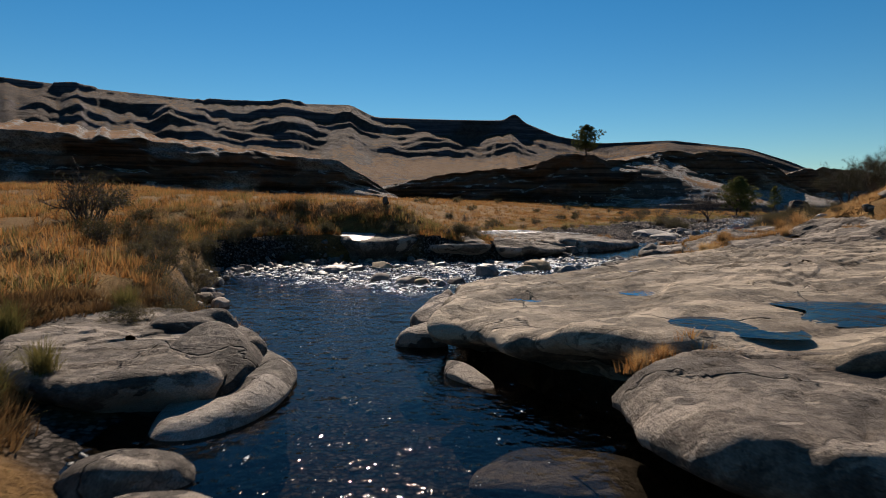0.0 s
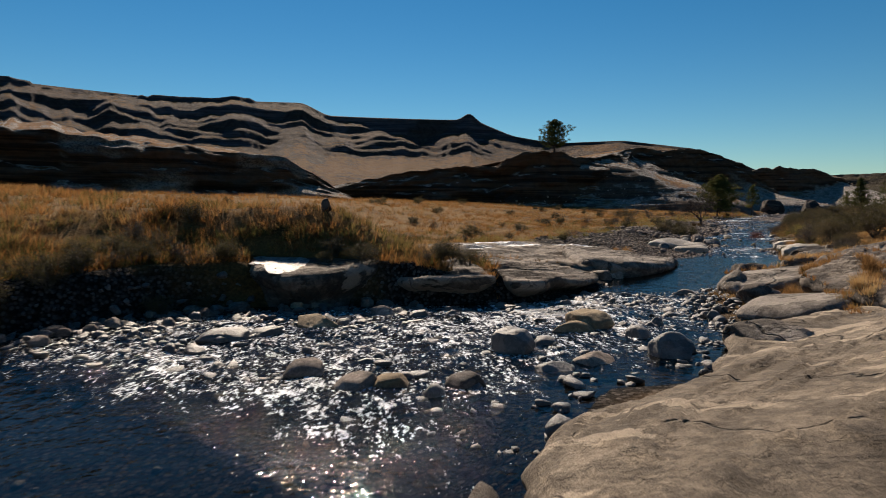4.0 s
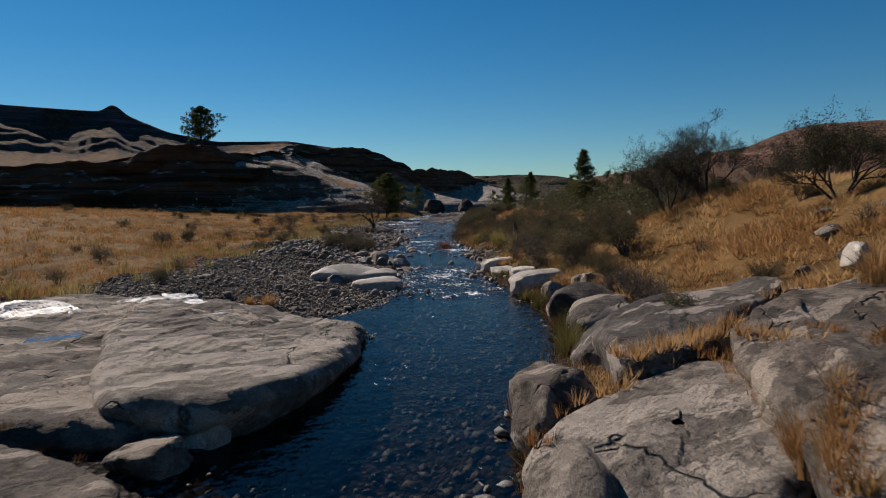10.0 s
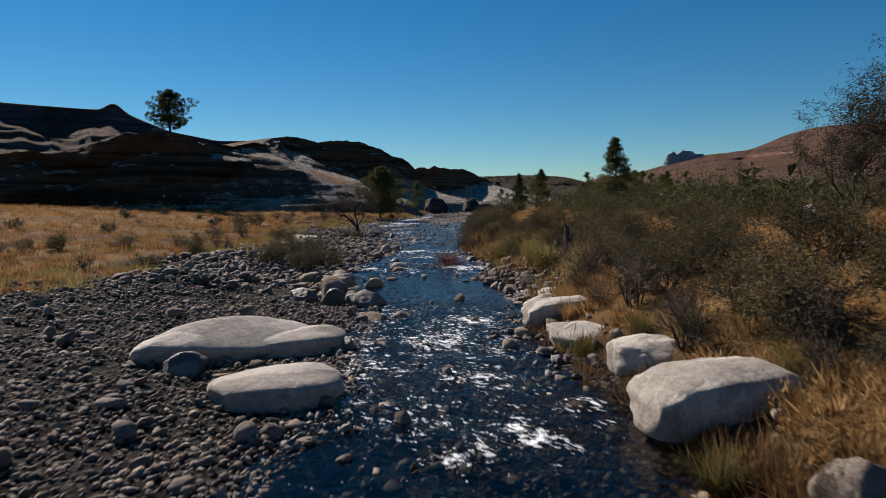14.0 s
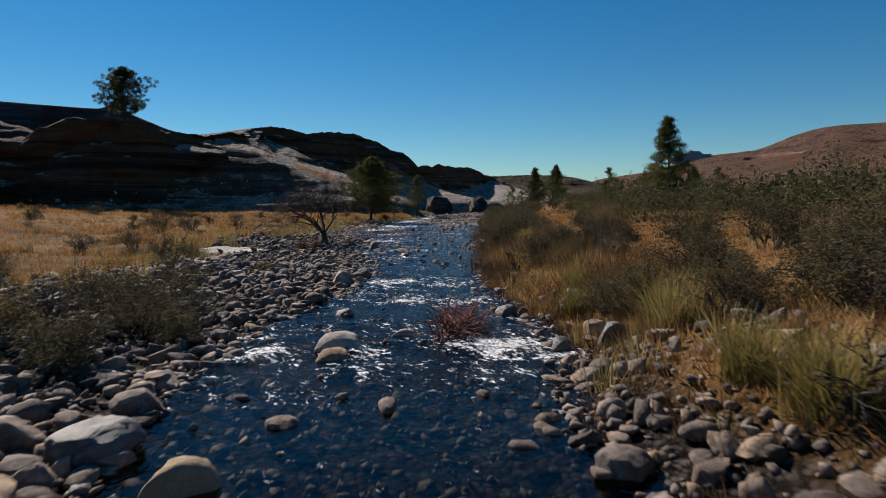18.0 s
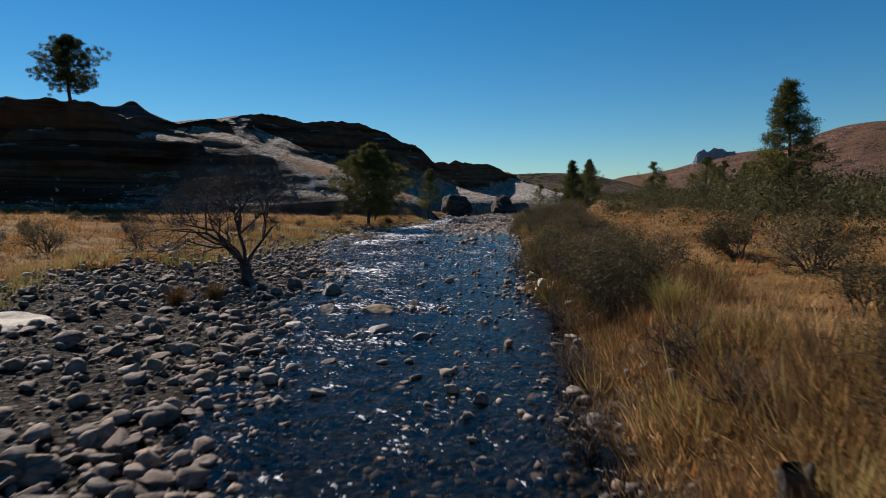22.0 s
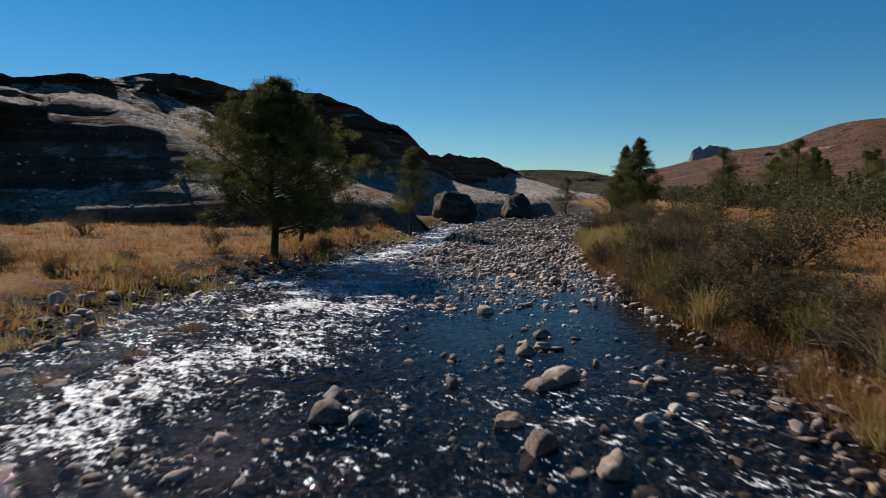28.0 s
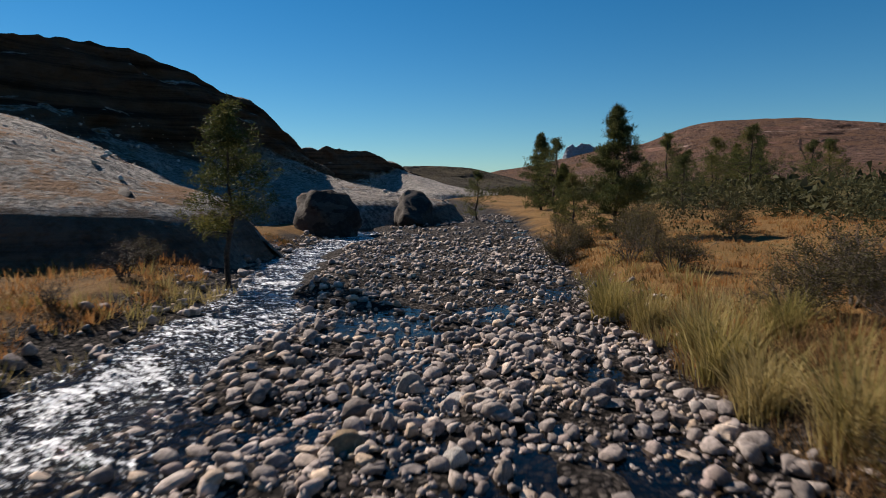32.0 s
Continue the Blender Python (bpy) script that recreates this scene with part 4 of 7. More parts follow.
# the ground, hollowed out where the slabs lie in it
X, Y, Z = GROUND_GRID
U, V = to_uv(X, Y)
wl, wr = left_edge(U) - V, V - right_edge(U)
strip = along(U, [(-8, 0.4), (12, 0.4), (22, 1.0), (27, 2), (34, 8), (40, 9.5), (50, 7), (60, 6), (78, 6.5), (88, 3.5), (100, 1.6), (150, 1.2)])
edge = 1.5 * fbm(X * 0.5, Y * 0.5, seed=31)
gravel = np.maximum(1 - step(-0.5, 0.8, wl - strip + edge), 0) * (1 - step(0.1, 1.1, wr + 0.3 * edge))
for curve, surface in SLABS:
    lo, hi = curve.min(0), curve.max(0)
    box = (X > lo[0]) & (X < hi[0]) & (Y > lo[1]) & (Y < hi[1])
    box[box] = inside(curve, X[box], Y[box])
    zs = surface(X[box], Y[box])
    over = Z[box] - zs
    Z[box] = zs + np.minimum(over, -0.16 + 2.6 * np.maximum(over - 0.22, 0))
me = mesh_from("ground", np.stack([X, Y, Z], -1), grid_faces(len(gu), len(gv)))
attribute(me, "gravel", gravel)
thing("ground", me, GROUND, "dry ochre grassland with gravel along the stream", "ground", kind="structure")


# rain pools lying in the hollows of the slabs
def pool(name, outline, z, label):
    c = closed_curve(outline, 60)
    mid = c.mean(0)
    v = [np.array([*mid, z])] + [np.array([*(mid + (p - mid) * f), z - (0.006 if f == 1 else 0)]) for f in (0.5, 1) for p in c]
    n = len(c)
    bm = bmesh.new()
    vs = [bm.verts.new(p) for p in v]
    for i in range(n):
        j = (i + 1) % n
        bm.faces.new((vs[0], vs[1 + i], vs[1 + j]))
        bm.faces.new((vs[1 + i], vs[1 + n + i], vs[1 + n + j], vs[1 + j]))
    me = bpy.data.meshes.new(name)
    bm.to_mesh(me)
    bm.free()
    attribute(me, "rapid", np.zeros(len(me.vertices)))
    thing(name, me, WATER, label, "puddle", "rain pools on the slab")


def level(surface, x, y, up):
    return float(surface(np.array([x]), np.array([y]))[0]) + up


for corners, mid, up, text in (
        ([(2.85, 8.5), (2.7, 7.9), (3.2, 7.65), (3.6, 7.3), (4.3, 7.2), (4.5, 7.9), (4.2, 8.3), (4.4, 8.9), (3.6, 8.9)], (3.6, 8.1), 0.035, "shallow blue rain pool in the slab"),
        ([(5.2, 9.9), (5.4, 9.2), (4.9, 8.4), (5.3, 7.9), (6.4, 8.4), (7.2, 10.0), (6.3, 10.4)], (6.0, 9.2), 0.04, "shallow blue rain pool in the slab"),
        ([(4.69, 15.5), (5.16, 15.39), (5.49, 14.85), (5.9, 14.2), (5.6, 13.6), (5.2, 13.7), (4.9, 14.1), (4.4, 14.6)], (5.1, 14.55), 0.035, "long blue rain pool on the slab"),
        ([(0.98, 10.95), (1.2, 11.2), (1.4, 11.05), (1.36, 10.8), (1.15, 10.7)], (1.22, 10.95), 0.03, "small rain pool with a pale rim"),
        ([(1.4, 11.05), (1.55, 11.2), (1.78, 11.0), (1.7, 10.75), (1.42, 10.75)], (1.55, 10.95), 0.03, "small rain pool with a pale rim"),
        ([(3.15, 11.1), (3.6, 11.5), (3.85, 11.3), (3.7, 10.8), (3.3, 10.75)], (3.5, 11.15), 0.035, "small dark rain pool in a hollow of the slab")):
    pool("rain_pool", corners, level(main_top, *mid, up), text)
pool("rain_pool", [(5.0, 37.6), (5.6, 38), (6.1, 37.6), (5.9, 37), (5.3, 36.9)], level(ice_top, 5.6, 37.4, 0.045), "small rain pool on the pale slab")


def film(outline, surface, label, seed):
    """A thin skin of ice that follows the rock's surface, with a ragged edge."""
    c = closed_curve(outline, 90)
    mid = c.mean(0)
    c = mid + (c - mid) * (1 + 0.22 * fbm(c[:, 0] * 2.2, c[:, 1] * 2.2, seed=seed, octaves=5))[:, None]
    q = np.linspace(0.03, 1, 16)
    P = mid + (c[None] - mid) * q[:, None, None]
    z = surface(P[..., 0], P[..., 1]) + np.where(q < 0.99, 0.008, -0.01)[:, None]
    thing("ice_sheet", mesh_from("ice_sheet", np.concatenate([P, z[..., None]], -1).reshape(-1, 3), grid_faces(len(q), 90, wrap=True)), ICE, label, "ice", "patches of ice on the slabs")


film([(-4.3, 26.3), (-3.3, 25.4), (-2.9, 25.9), (-3.1, 27.4), (-4.1, 28.0)], flat_top, "thin white skin of ice on the flat boulder", 3)
film([(3.2, 40.6), (4.6, 40.9), (5.9, 40.6), (6.2, 39.2), (5.6, 38.6), (4.6, 39.2), (3.4, 39.6)], ice_top, "thin white skin of ice on the slab", 5)
film([(6.9, 40.7), (7.6, 40.6), (8.2, 40.0), (8.0, 39.6), (7.2, 39.9)], ice_top, "thin white skin of ice on the slab", 6)
film([(8.2, 41.0), (8.8, 41.0), (8.9, 39.6), (8.6, 38.6), (8.2, 39.4)], ice_top, "thin white skin of ice on the slab", 9)
film([(8.2, 38.4), (8.7, 38.2), (8.75, 37.2), (8.4, 36.5), (8.1, 37.2)], dome_top, "thin white skin of ice on the dome", 10)
film([(2.4, 38.2), (3.4, 38.6), (4.0, 38.0), (3.0, 37.6)], ice_top, "thin white skin of ice on the slab", 7)
film([(1.6, 31.3), (2.2, 32.0), (2.6, 31.9), (2.1, 31.0)], low_top, "thin white skin of ice on the slab", 8)


# ---------------------------------------------------------------- stones
def ball(subdivisions):
    bm = bmesh.new()
    bmesh.ops.create_icosphere(bm, subdivisions=subdivisions, radius=1)
    v = np.array([p.co[:] for p in bm.verts])
    f = np.array([[q.index for q in p.verts] for p in bm.faces])
    bm.free()
    return v, f


BALLS = {k: ball(k) for k in (1, 2, 3, 4)}


def stone_shape(k, seed, square=0.55, lump=0.22, fine=0.05, cuts=3, deep=0.62):
    v, f = BALLS[k]
    n = v * (1 + lump * fbm(v[:, 0] * 0.9 + seed * 3.1, v[:, 1] * 0.9, v[:, 2] * 0.9, seed=seed, octaves=2))[:, None]
    n = np.sign(n) * np.abs(n) ** (1 - 0.35 * square)
    for c in range(cuts):                    # broken flat faces
        rng = np.random.RandomState(seed * 7 + c)
        d = rng.normal(size=3) * (1, 1, 0.8)
        d /= np.linalg.norm(d)
        over = np.clip(n @ d - (deep + 0.2 * rng.rand()), 0, None)
        n = n - d * (over * (0.97 if deep < 0.4 else 0.85))[:, None]
    n = n * (1 + fine * fbm(v[:, 0] * 4, v[:, 1] * 4, v[:, 2] * 4, seed=seed + 50, octaves=3))[:, None]
    return n, f


STONES = [mesh_from("boulder", *stone_shape(4, 100 + k, square=0.45, lump=0.26, cuts=5, deep=0.55)) for k in range(7)]
CRAGS = [mesh_from("boulder", *stone_shape(4, 170 + k, square=0.1, lump=0.3, fine=0.09, cuts=9, deep=0.5)) for k in range(4)]
CAPS = [mesh_from("boulder", *stone_shape(4, 140 + k, square=0.2, lump=0.3, fine=0.025)) for k in range(4)]


def boulder(x, y, w, d, h, turn, material, label, sink=0.35, shapes=None, z=None, group="boulders in the stream", name="boulder"):
    shapes = shapes or STONES
    me = shapes[int(abs(x * 13.7 + y * 7.3)) % len(shapes)]
    key = me.name + material.name
    if key not in COLOURED:
        c = me.copy()
        c.materials.clear()
        c.materials.append(material)
        COLOURED[key] = c
    z = float(height_xy(x, y)[0]) if z is None else z
    if group != "fallen boulders":
        z = min(z, 0.06)
    ob = new(name, COLOURED[key])
    ob.matrix_basis = pose(x, y, max(z, -0.12) + h * (0.5 - sink), 0, 0, turn) @ Matrix.Diagonal((w / 2, d / 2, h / 2, 1))
    return tagged(ob, label, "boulder", group)


COLOURED = {}
GREY = "rounded grey boulder in the shallow stream"
for x, y, w, d, h, turn, mat, text in (
        (3.4, 22.7, 1.1, 0.85, 0.75, 20, OCHRE_STONE, "ochre boulder with a dark side, in the rapids"), (3.0, 22.4, 0.9, 0.6, 0.45, 10, OCHRE_STONE, "low ochre boulder in the rapids"),
        (1.45, 20.7, 0.8, 0.7, 0.85, 40, DARK_STONE, "dark wet upright boulder in the rapids"), (4.1, 20.2, 0.85, 0.7, 0.75, 10, DARK_STONE, "dark wet boulder beside the slab"),
        (4.1, 21.7, 0.6, 0.5, 0.5, 70, DARK_STONE, "dark wet boulder in the rapids"), (-2.3, 23.4, 1.15, 0.7, 0.55, 15, OCHRE_STONE, "low tan boulder in the rapids"),
        (0.45, 18.8, 0.6, 0.55, 0.5, 30, COBBLE, GREY), (-1.1, 18.9, 0.75, 0.6, 0.5, 60, COBBLE, GREY), (-0.6, 18.9, 0.65, 0.55, 0.45, 0, OCHRE_STONE, "tan boulder in the rapids"),
        (-1.95, 19.6, 0.75, 0.6, 0.5, 20, COBBLE, GREY), (0, 24.4, 0.6, 0.45, 0.4, 0, DARK_STONE, "dark wet boulder in the rapids"), (-3.8, 22.1, 1.2, 0.7, 0.5, 10, DARK_STONE, "dark wet boulder in the rapids"),
        (-3.1, 22.6, 0.8, 0.6, 0.45, 40, DARK_STONE, "dark wet boulder in the rapids"), (-0.9, 24.6, 0.6, 0.5, 0.5, 40, COBBLE, GREY), (2.7, 19.9, 0.8, 0.7, 0.4, 40, COBBLE, GREY),
        (1.9, 19.5, 0.7, 0.55, 0.35, 10, DARK_STONE, "dark wet boulder in the rapids"), (2.2, 21.4, 0.55, 0.45, 0.35, 10, DARK_STONE, "dark wet boulder in the rapids"),
        (6.3, 30.5, 0.95, 0.75, 0.6, 35, SANDSTONE, "angular grey block fallen from the slab"), (6.9, 31.0, 0.75, 0.65, 0.55, 10, PALE_STONE, "angular pale block fallen from the slab"),
        (10.9, 29.2, 2.7, 1.2, 1.15, 42, SANDSTONE, "large tilted grey boulder at the water's edge"), (9.15, 26.95, 1.7, 1.05, 0.9, 55, DOME, "pale rounded boulder at the water's edge"),
        (5.95, 20.4, 1.7, 1.25, 0.8, 30, DOME, "rounded grey boulder at the bank"), (7.6, 27.2, 0.6, 0.5, 0.35, 0, COBBLE, GREY), (6.55, 21.4, 0.9, 0.5, 0.5, 0, SANDSTONE, "grey block at the bank"), (8.6, 25.15, 1.3, 1.0, 0.85, 50, SANDSTONE, "rounded grey boulder at the bank"),
        (15.9, 33.4, 2.2, 1.7, 1.2, 45, MOTTLED, "bulky grey boulder with pale spots on the bank"), (14.9, 32.0, 2.0, 1.6, 1.2, 48, MOTTLED, "tilted grey boulder with pale spots on the bank"), (13.35, 30.35, 2.2, 1.6, 1.2, 40, MOTTLED, "bulky dark boulder with pale spots on the bank"), (16.35, 34.5, 0.9, 0.7, 0.9, 70, SANDSTONE, "grey boulder on the bank"), (13.4, 30.9, 0.7, 0.5, 0.4, 20, COBBLE, "grey stone at the water's edge"), (16.85, 35.4, 0.85, 0.75, 0.95, 0, SANDSTONE, "rounded grey boulder on the bank"),
        (17.9, 35.2, 1.4, 1.0, 1.35, 40, SANDSTONE, "rounded grey boulder on the bank"), (18.25, 37.25, 2.3, 1.5, 1.0, -25, PALE_STONE, "smooth pale boulder half in the water"),
        (18.8, 38.9, 1.3, 0.9, 0.8, -15, PALE_STONE, "cream angular boulder at the water's edge"), (19.6, 40.8, 1.7, 0.9, 0.5, -20, PALE_STONE, "low pale stone at the water's edge"),
        (20.7, 42.2, 1.9, 1.1, 0.78, -25, PALE_STONE, "smooth pale boulder at the bank"), (22.2, 44.3, 1.1, 0.8, 0.42, 30, PALE_STONE, "smooth pale boulder under the tussocks"),
        (16.3, 43.0, 0.5, 0.45, 0.4, 0, DARK_STONE, "dark wet stone beside the pale slab"), (13.7, 42.5, 0.65, 0.5, 0.5, 0, DARK_STONE, "dark boulder on the gravel bar"),
        (18.9, 49.5, 0.95, 0.7, 0.55, 10, COBBLE, "grey boulder on the cobble bank"), (20.3, 49.9, 0.6, 0.45, 0.35, 0, OCHRE_STONE, "tan stone at the water's edge"),
        (20.8, 46.1, 0.34, 0.3, 0.4, 0, OCHRE_STONE, "small tan stone in the stream"), (17.9, 45.0, 0.6, 0.5, 0.35, 0, COBBLE, GREY), (18.5, 44.9, 0.6, 0.5, 0.35, 40, COBBLE, GREY), (18.6, 41.5, 0.4, 0.35, 0.35, 0, COBBLE, GREY),
        (20.2, 49.6, 0.6, 0.5, 0.5, 10, OCHRE_STONE, "ochre rounded stone at the water's edge"), (19.0, 49.2, 1.05, 0.65, 0.6, 30, OCHRE_STONE, "long ochre boulder on the cobble bank"), (18.4, 48.3, 0.8, 0.7, 0.75, 0, COBBLE, "grey boulder on the cobble bank"),
        (20.9, 46.2, 0.27, 0.25, 0.3, 0, RED_TWIG, "small red-brown stone in the stream"), (21.3, 50.5, 0.4, 0.32, 0.3, 0, COBBLE, GREY), (22.8, 52.7, 0.6, 0.45, 0.35, 0, OCHRE_STONE, "tan stone in the stream"),
        (23.3, 46.4, 0.5, 0.45, 0.5, 0, COBBLE, "grey boulder under the bank"), (25.7, 47.7, 0.5, 0.45, 0.6, 0, COBBLE, "grey boulder under the bank"), (26.4, 47.7, 0.65, 0.5, 0.5, 30, COBBLE, "grey boulder under the bank"),
        (23.2, 47.9, 0.5, 0.4, 0.35, 0, COBBLE, GREY), (22.9, 47.2, 0.5, 0.4, 0.35, 50, COBBLE, GREY), (18.5, 46.7, 1.15, 0.6, 0.6, 20, DARK_STONE, "long dark boulder at the water's edge"), (18.2, 47.9, 0.8, 0.75, 0.75, 30, COBBLE, "big grey boulder on the cobble bank"), (18.6, 47.7, 0.5, 0.4, 0.4, 0, COBBLE, "grey stone on the cobble bank"), (18.4, 47.2, 0.7, 0.45, 0.4, 60, COBBLE, "grey stone on the cobble bank"), (17.9, 47.2, 0.6, 0.4, 0.5, 20, DARK_STONE, "dark stone on the cobble bank"), (17.4, 47.8, 0.7, 0.5, 0.5, 10, DARK_STONE, "dark stone on the cobble bank"), (19.0, 51.1, 0.9, 0.5, 0.5, 0, COBBLE, "flat grey stone on the cobble bank"), (19.7, 50.6, 0.9, 0.55, 0.55, 30, DARK_STONE, "dark flat boulder on the cobble bank"), (20.2, 51.7, 0.55, 0.45, 0.4, 0, COBBLE, "grey stone on the cobble bank"), (21.3, 43.5, 1.35, 0.8, 0.45, 25, PALE_STONE, "smooth pale boulder under the tussocks"),
        (23.1, 53.2, 0.85, 0.6, 0.5, 0, PALE_STONE, "pale flat-topped boulder in the rapids"), (24.3, 53.4, 0.5, 0.3, 0.3, 0, PALE_STONE, "pale stone in the rapids"), (24.3, 55.6, 0.4, 0.35, 0.4, 0, DARK_STONE, "dark wet stone in the rapids"),
        (26.8, 53.8, 0.45, 0.4, 0.45, 0, DARK_STONE, "dark wet stone in the rapids"), (25.7, 51.2, 0.45, 0.4, 0.4, 0, DARK_STONE, "dark wet stone in the rapids"), (26.2, 50.7, 0.5, 0.45, 0.5, 0, DARK_STONE, "dark stone under the bank"), (26.5, 51.3, 0.4, 0.35, 0.4, 0, COBBLE, "grey stone under the bank"),
        (27.2, 60.9, 0.65, 0.5, 0.45, 0, COBBLE, GREY), (26.0, 59.7, 0.6, 0.5, 0.5, 30, COBBLE, "grey boulder on the cobble bank"),
        (31.8, 66.4, 0.55, 0.4, 0.38, 0, DARK_STONE, "dark flat-topped stone in the stream"), (32.1, 65.6, 0.42, 0.3, 0.28, 0, DARK_STONE, "dark flat-topped stone in the stream"), (33.8, 66.1, 0.36, 0.3, 0.3, 0, PALE_STONE, "pale stone in the stream"),
        (29.6, 66.7, 0.48, 0.4, 0.42, 20, COBBLE, GREY), (30.6, 67.6, 0.42, 0.35, 0.35, 0, PALE_STONE, "pale stone at the water's edge"),
        (44.6, 83.4, 0.5, 0.42, 0.42, 30, COBBLE, GREY), (46.0, 84.9, 0.55, 0.4, 0.4, 0, COBBLE, GREY), (46.1, 83.3, 0.36, 0.3, 0.3, 0, PALE_STONE, "pale stone in the stream"), (47.0, 86.4, 0.5, 0.4, 0.4, 50, COBBLE, GREY), (43.2, 85.4, 0.5, 0.45, 0.45, 0, COBBLE, GREY),
        (43.6, 86, 0.45, 0.36, 0.38, 83, DRY_COBBLE, "dry grey stone standing in the shallows"), (43.5, 85.1, 0.42, 0.34, 0.36, 79, DARK_STONE, "dark wet stone in the stream"), (44.8, 84.1, 0.42, 0.34, 0.36, 37, COBBLE, GREY), (46.4, 85, 0.58, 0.46, 0.49, 6, DRY_COBBLE, "dry grey stone standing in the shallows"), (48, 87.2, 0.42, 0.34, 0.36, 66, COBBLE, GREY), (44.9, 82.6, 0.52, 0.42, 0.44, 41, COBBLE, GREY), (46.65, 83.4, 0.32, 0.26, 0.27, 16, PALE_STONE, "pale stone in the stream"), (48.5, 89.6, 0.5, 0.4, 0.42, 84, DRY_COBBLE, "dry grey stone standing in the shallows"), (47.8, 84.7, 0.3, 0.24, 0.26, 58, PALE_STONE, "pale stone in the stream"), (32.2, 72.5, 0.5, 0.4, 0.42, 21, COBBLE, GREY), (32.7, 71.2, 0.62, 0.5, 0.53, 39, DARK_STONE, "dark wet stone in the stream"), (32.9, 70.6, 0.5, 0.4, 0.25, 47, OCHRE_STONE, "flat tan stone in the stream"), (33.75, 70.6, 0.36, 0.29, 0.31, 78, COBBLE, GREY), (33.6, 68.5, 0.4, 0.32, 0.34, 73, COBBLE, GREY), (32.6, 68.2, 0.8, 0.64, 0.4, 36, OCHRE_STONE, "flat tan stone in the stream"), (36.95, 72.3, 0.3, 0.24, 0.26, 17, PALE_STONE, "pale stone in the stream"), (37.8, 75.4, 0.42, 0.34, 0.36, 48, DARK_STONE, "dark wet stone in the stream"), (37.7, 72, 0.36, 0.29, 0.31, 44, COBBLE, GREY), (38.4, 70.3, 0.4, 0.32, 0.34, 70, PALE_STONE, "pale stone in the stream"), (37.2, 68.5, 0.42, 0.34, 0.36, 26, PALE_STONE, "pale stone in the stream"), (38.8, 74.8, 0.36, 0.29, 0.31, 85, DARK_STONE, "dark wet stone in the stream"), (31.75, 68.8, 0.5, 0.4, 0.42, 4, COBBLE, GREY), 
        (56.5, 100.3, 0.42, 0.38, 0.42, 0, PALE_STONE, "pale stone on the cobble bar"), (56.6, 99.4, 0.5, 0.3, 0.2, 20, PALE_STONE, "pale flat stone on the cobble bar"), (56.9, 99.2, 0.34, 0.25, 0.2, 0, PALE_STONE, "pale flat stone on the cobble bar"),
        (54.6, 99.1, 0.45, 0.35, 0.3, 0, OCHRE_STONE, "ochre stone on the cobble bar"), (55.3, 98.1, 0.28, 0.24, 0.28, 0, PALE_STONE, "pale stone on the cobble bar"), (55.4, 100, 0.55, 0.35, 0.3, 10, COBBLE, "grey stone on the cobble bar")):
    boulder(x, y, w, d, h, turn, mat, text, shapes=CRAGS if mat is SANDSTONE else None)
for x, y, w, d, h, turn, text in ((14.7, 43.6, 3.4, 1.5, 0.8, 20, "long smooth pale rock on the gravel bar"), (15.6, 43.3, 1.9, 1.0, 0.55, 10, "smooth pale rock on the gravel bar"), (14.5, 41.0, 1.75, 1.15, 0.6, 5, "smooth pale rock dipping into the water"),
                                  (-3.1, 8.5, 1.4, 2.0, 1.2, 15, "rounded grey rock on the shelf"), (-4.0, 9.9, 1.6, 0.8, 1.1, 20, "flat grey rock lying on the shelf"), (-2.85, 5.25, 1.1, 0.75, 0.66, 10, "smooth grey rock beside the pool"), (-2.05, 4.55, 1.4, 0.75, 0.55, 0, "smooth grey rock beside the pool"),
                                  (-0.35, 10.7, 0.8, 0.8, 0.75, 70, "rounded lobe of grey rock at the water"), (0.35, 8.6, 0.55, 1.5, 0.42, 22, "rounded lobe of grey rock at the water"), (-0.18, 12.7, 0.85, 3.2, 0.95, -8, "long lip of grey rock split from the slab"), (0.1, 14.6, 0.4, 1.1, 0.75, -14, "thin fin of grey rock split from the slab")):
    boulder(x, y, w, d, h, turn, PALE_STONE if y > 20 else SANDSTONE, text, shapes=CAPS, group="smooth rocks")
boulder(1.2, 5.75, 1.7, 1.2, 0.36, 5, SANDSTONE, "flat tan rock just under the water", sink=0.76, shapes=CAPS, group="smooth rocks")
# fallen blocks at the foot of the cliff
boulder(73.5, 128.2, 5.0, 4.4, 4.2, 30, BOULDER, "great dark boulder fallen below the cliff", sink=0.2, shapes=CRAGS, group="fallen boulders")
boulder(83.5, 132, 5.0, 4.2, 3.6, 70, BOULDER, "great dark boulder at the stream's bend", sink=0.2, shapes=CRAGS, group="fallen boulders")
boulder(57.6, 117.6, 4.8, 4.0, 3.2, 10, BOULDER, "dark pointed boulder in the grass", sink=0.25, shapes=CRAGS, group="fallen boulders")
boulder(88.5, 140, 5, 4, 3.2, 20, BOULDER, "dark boulder at the stream's bend", sink=0.2, shapes=CRAGS, group="fallen boulders")
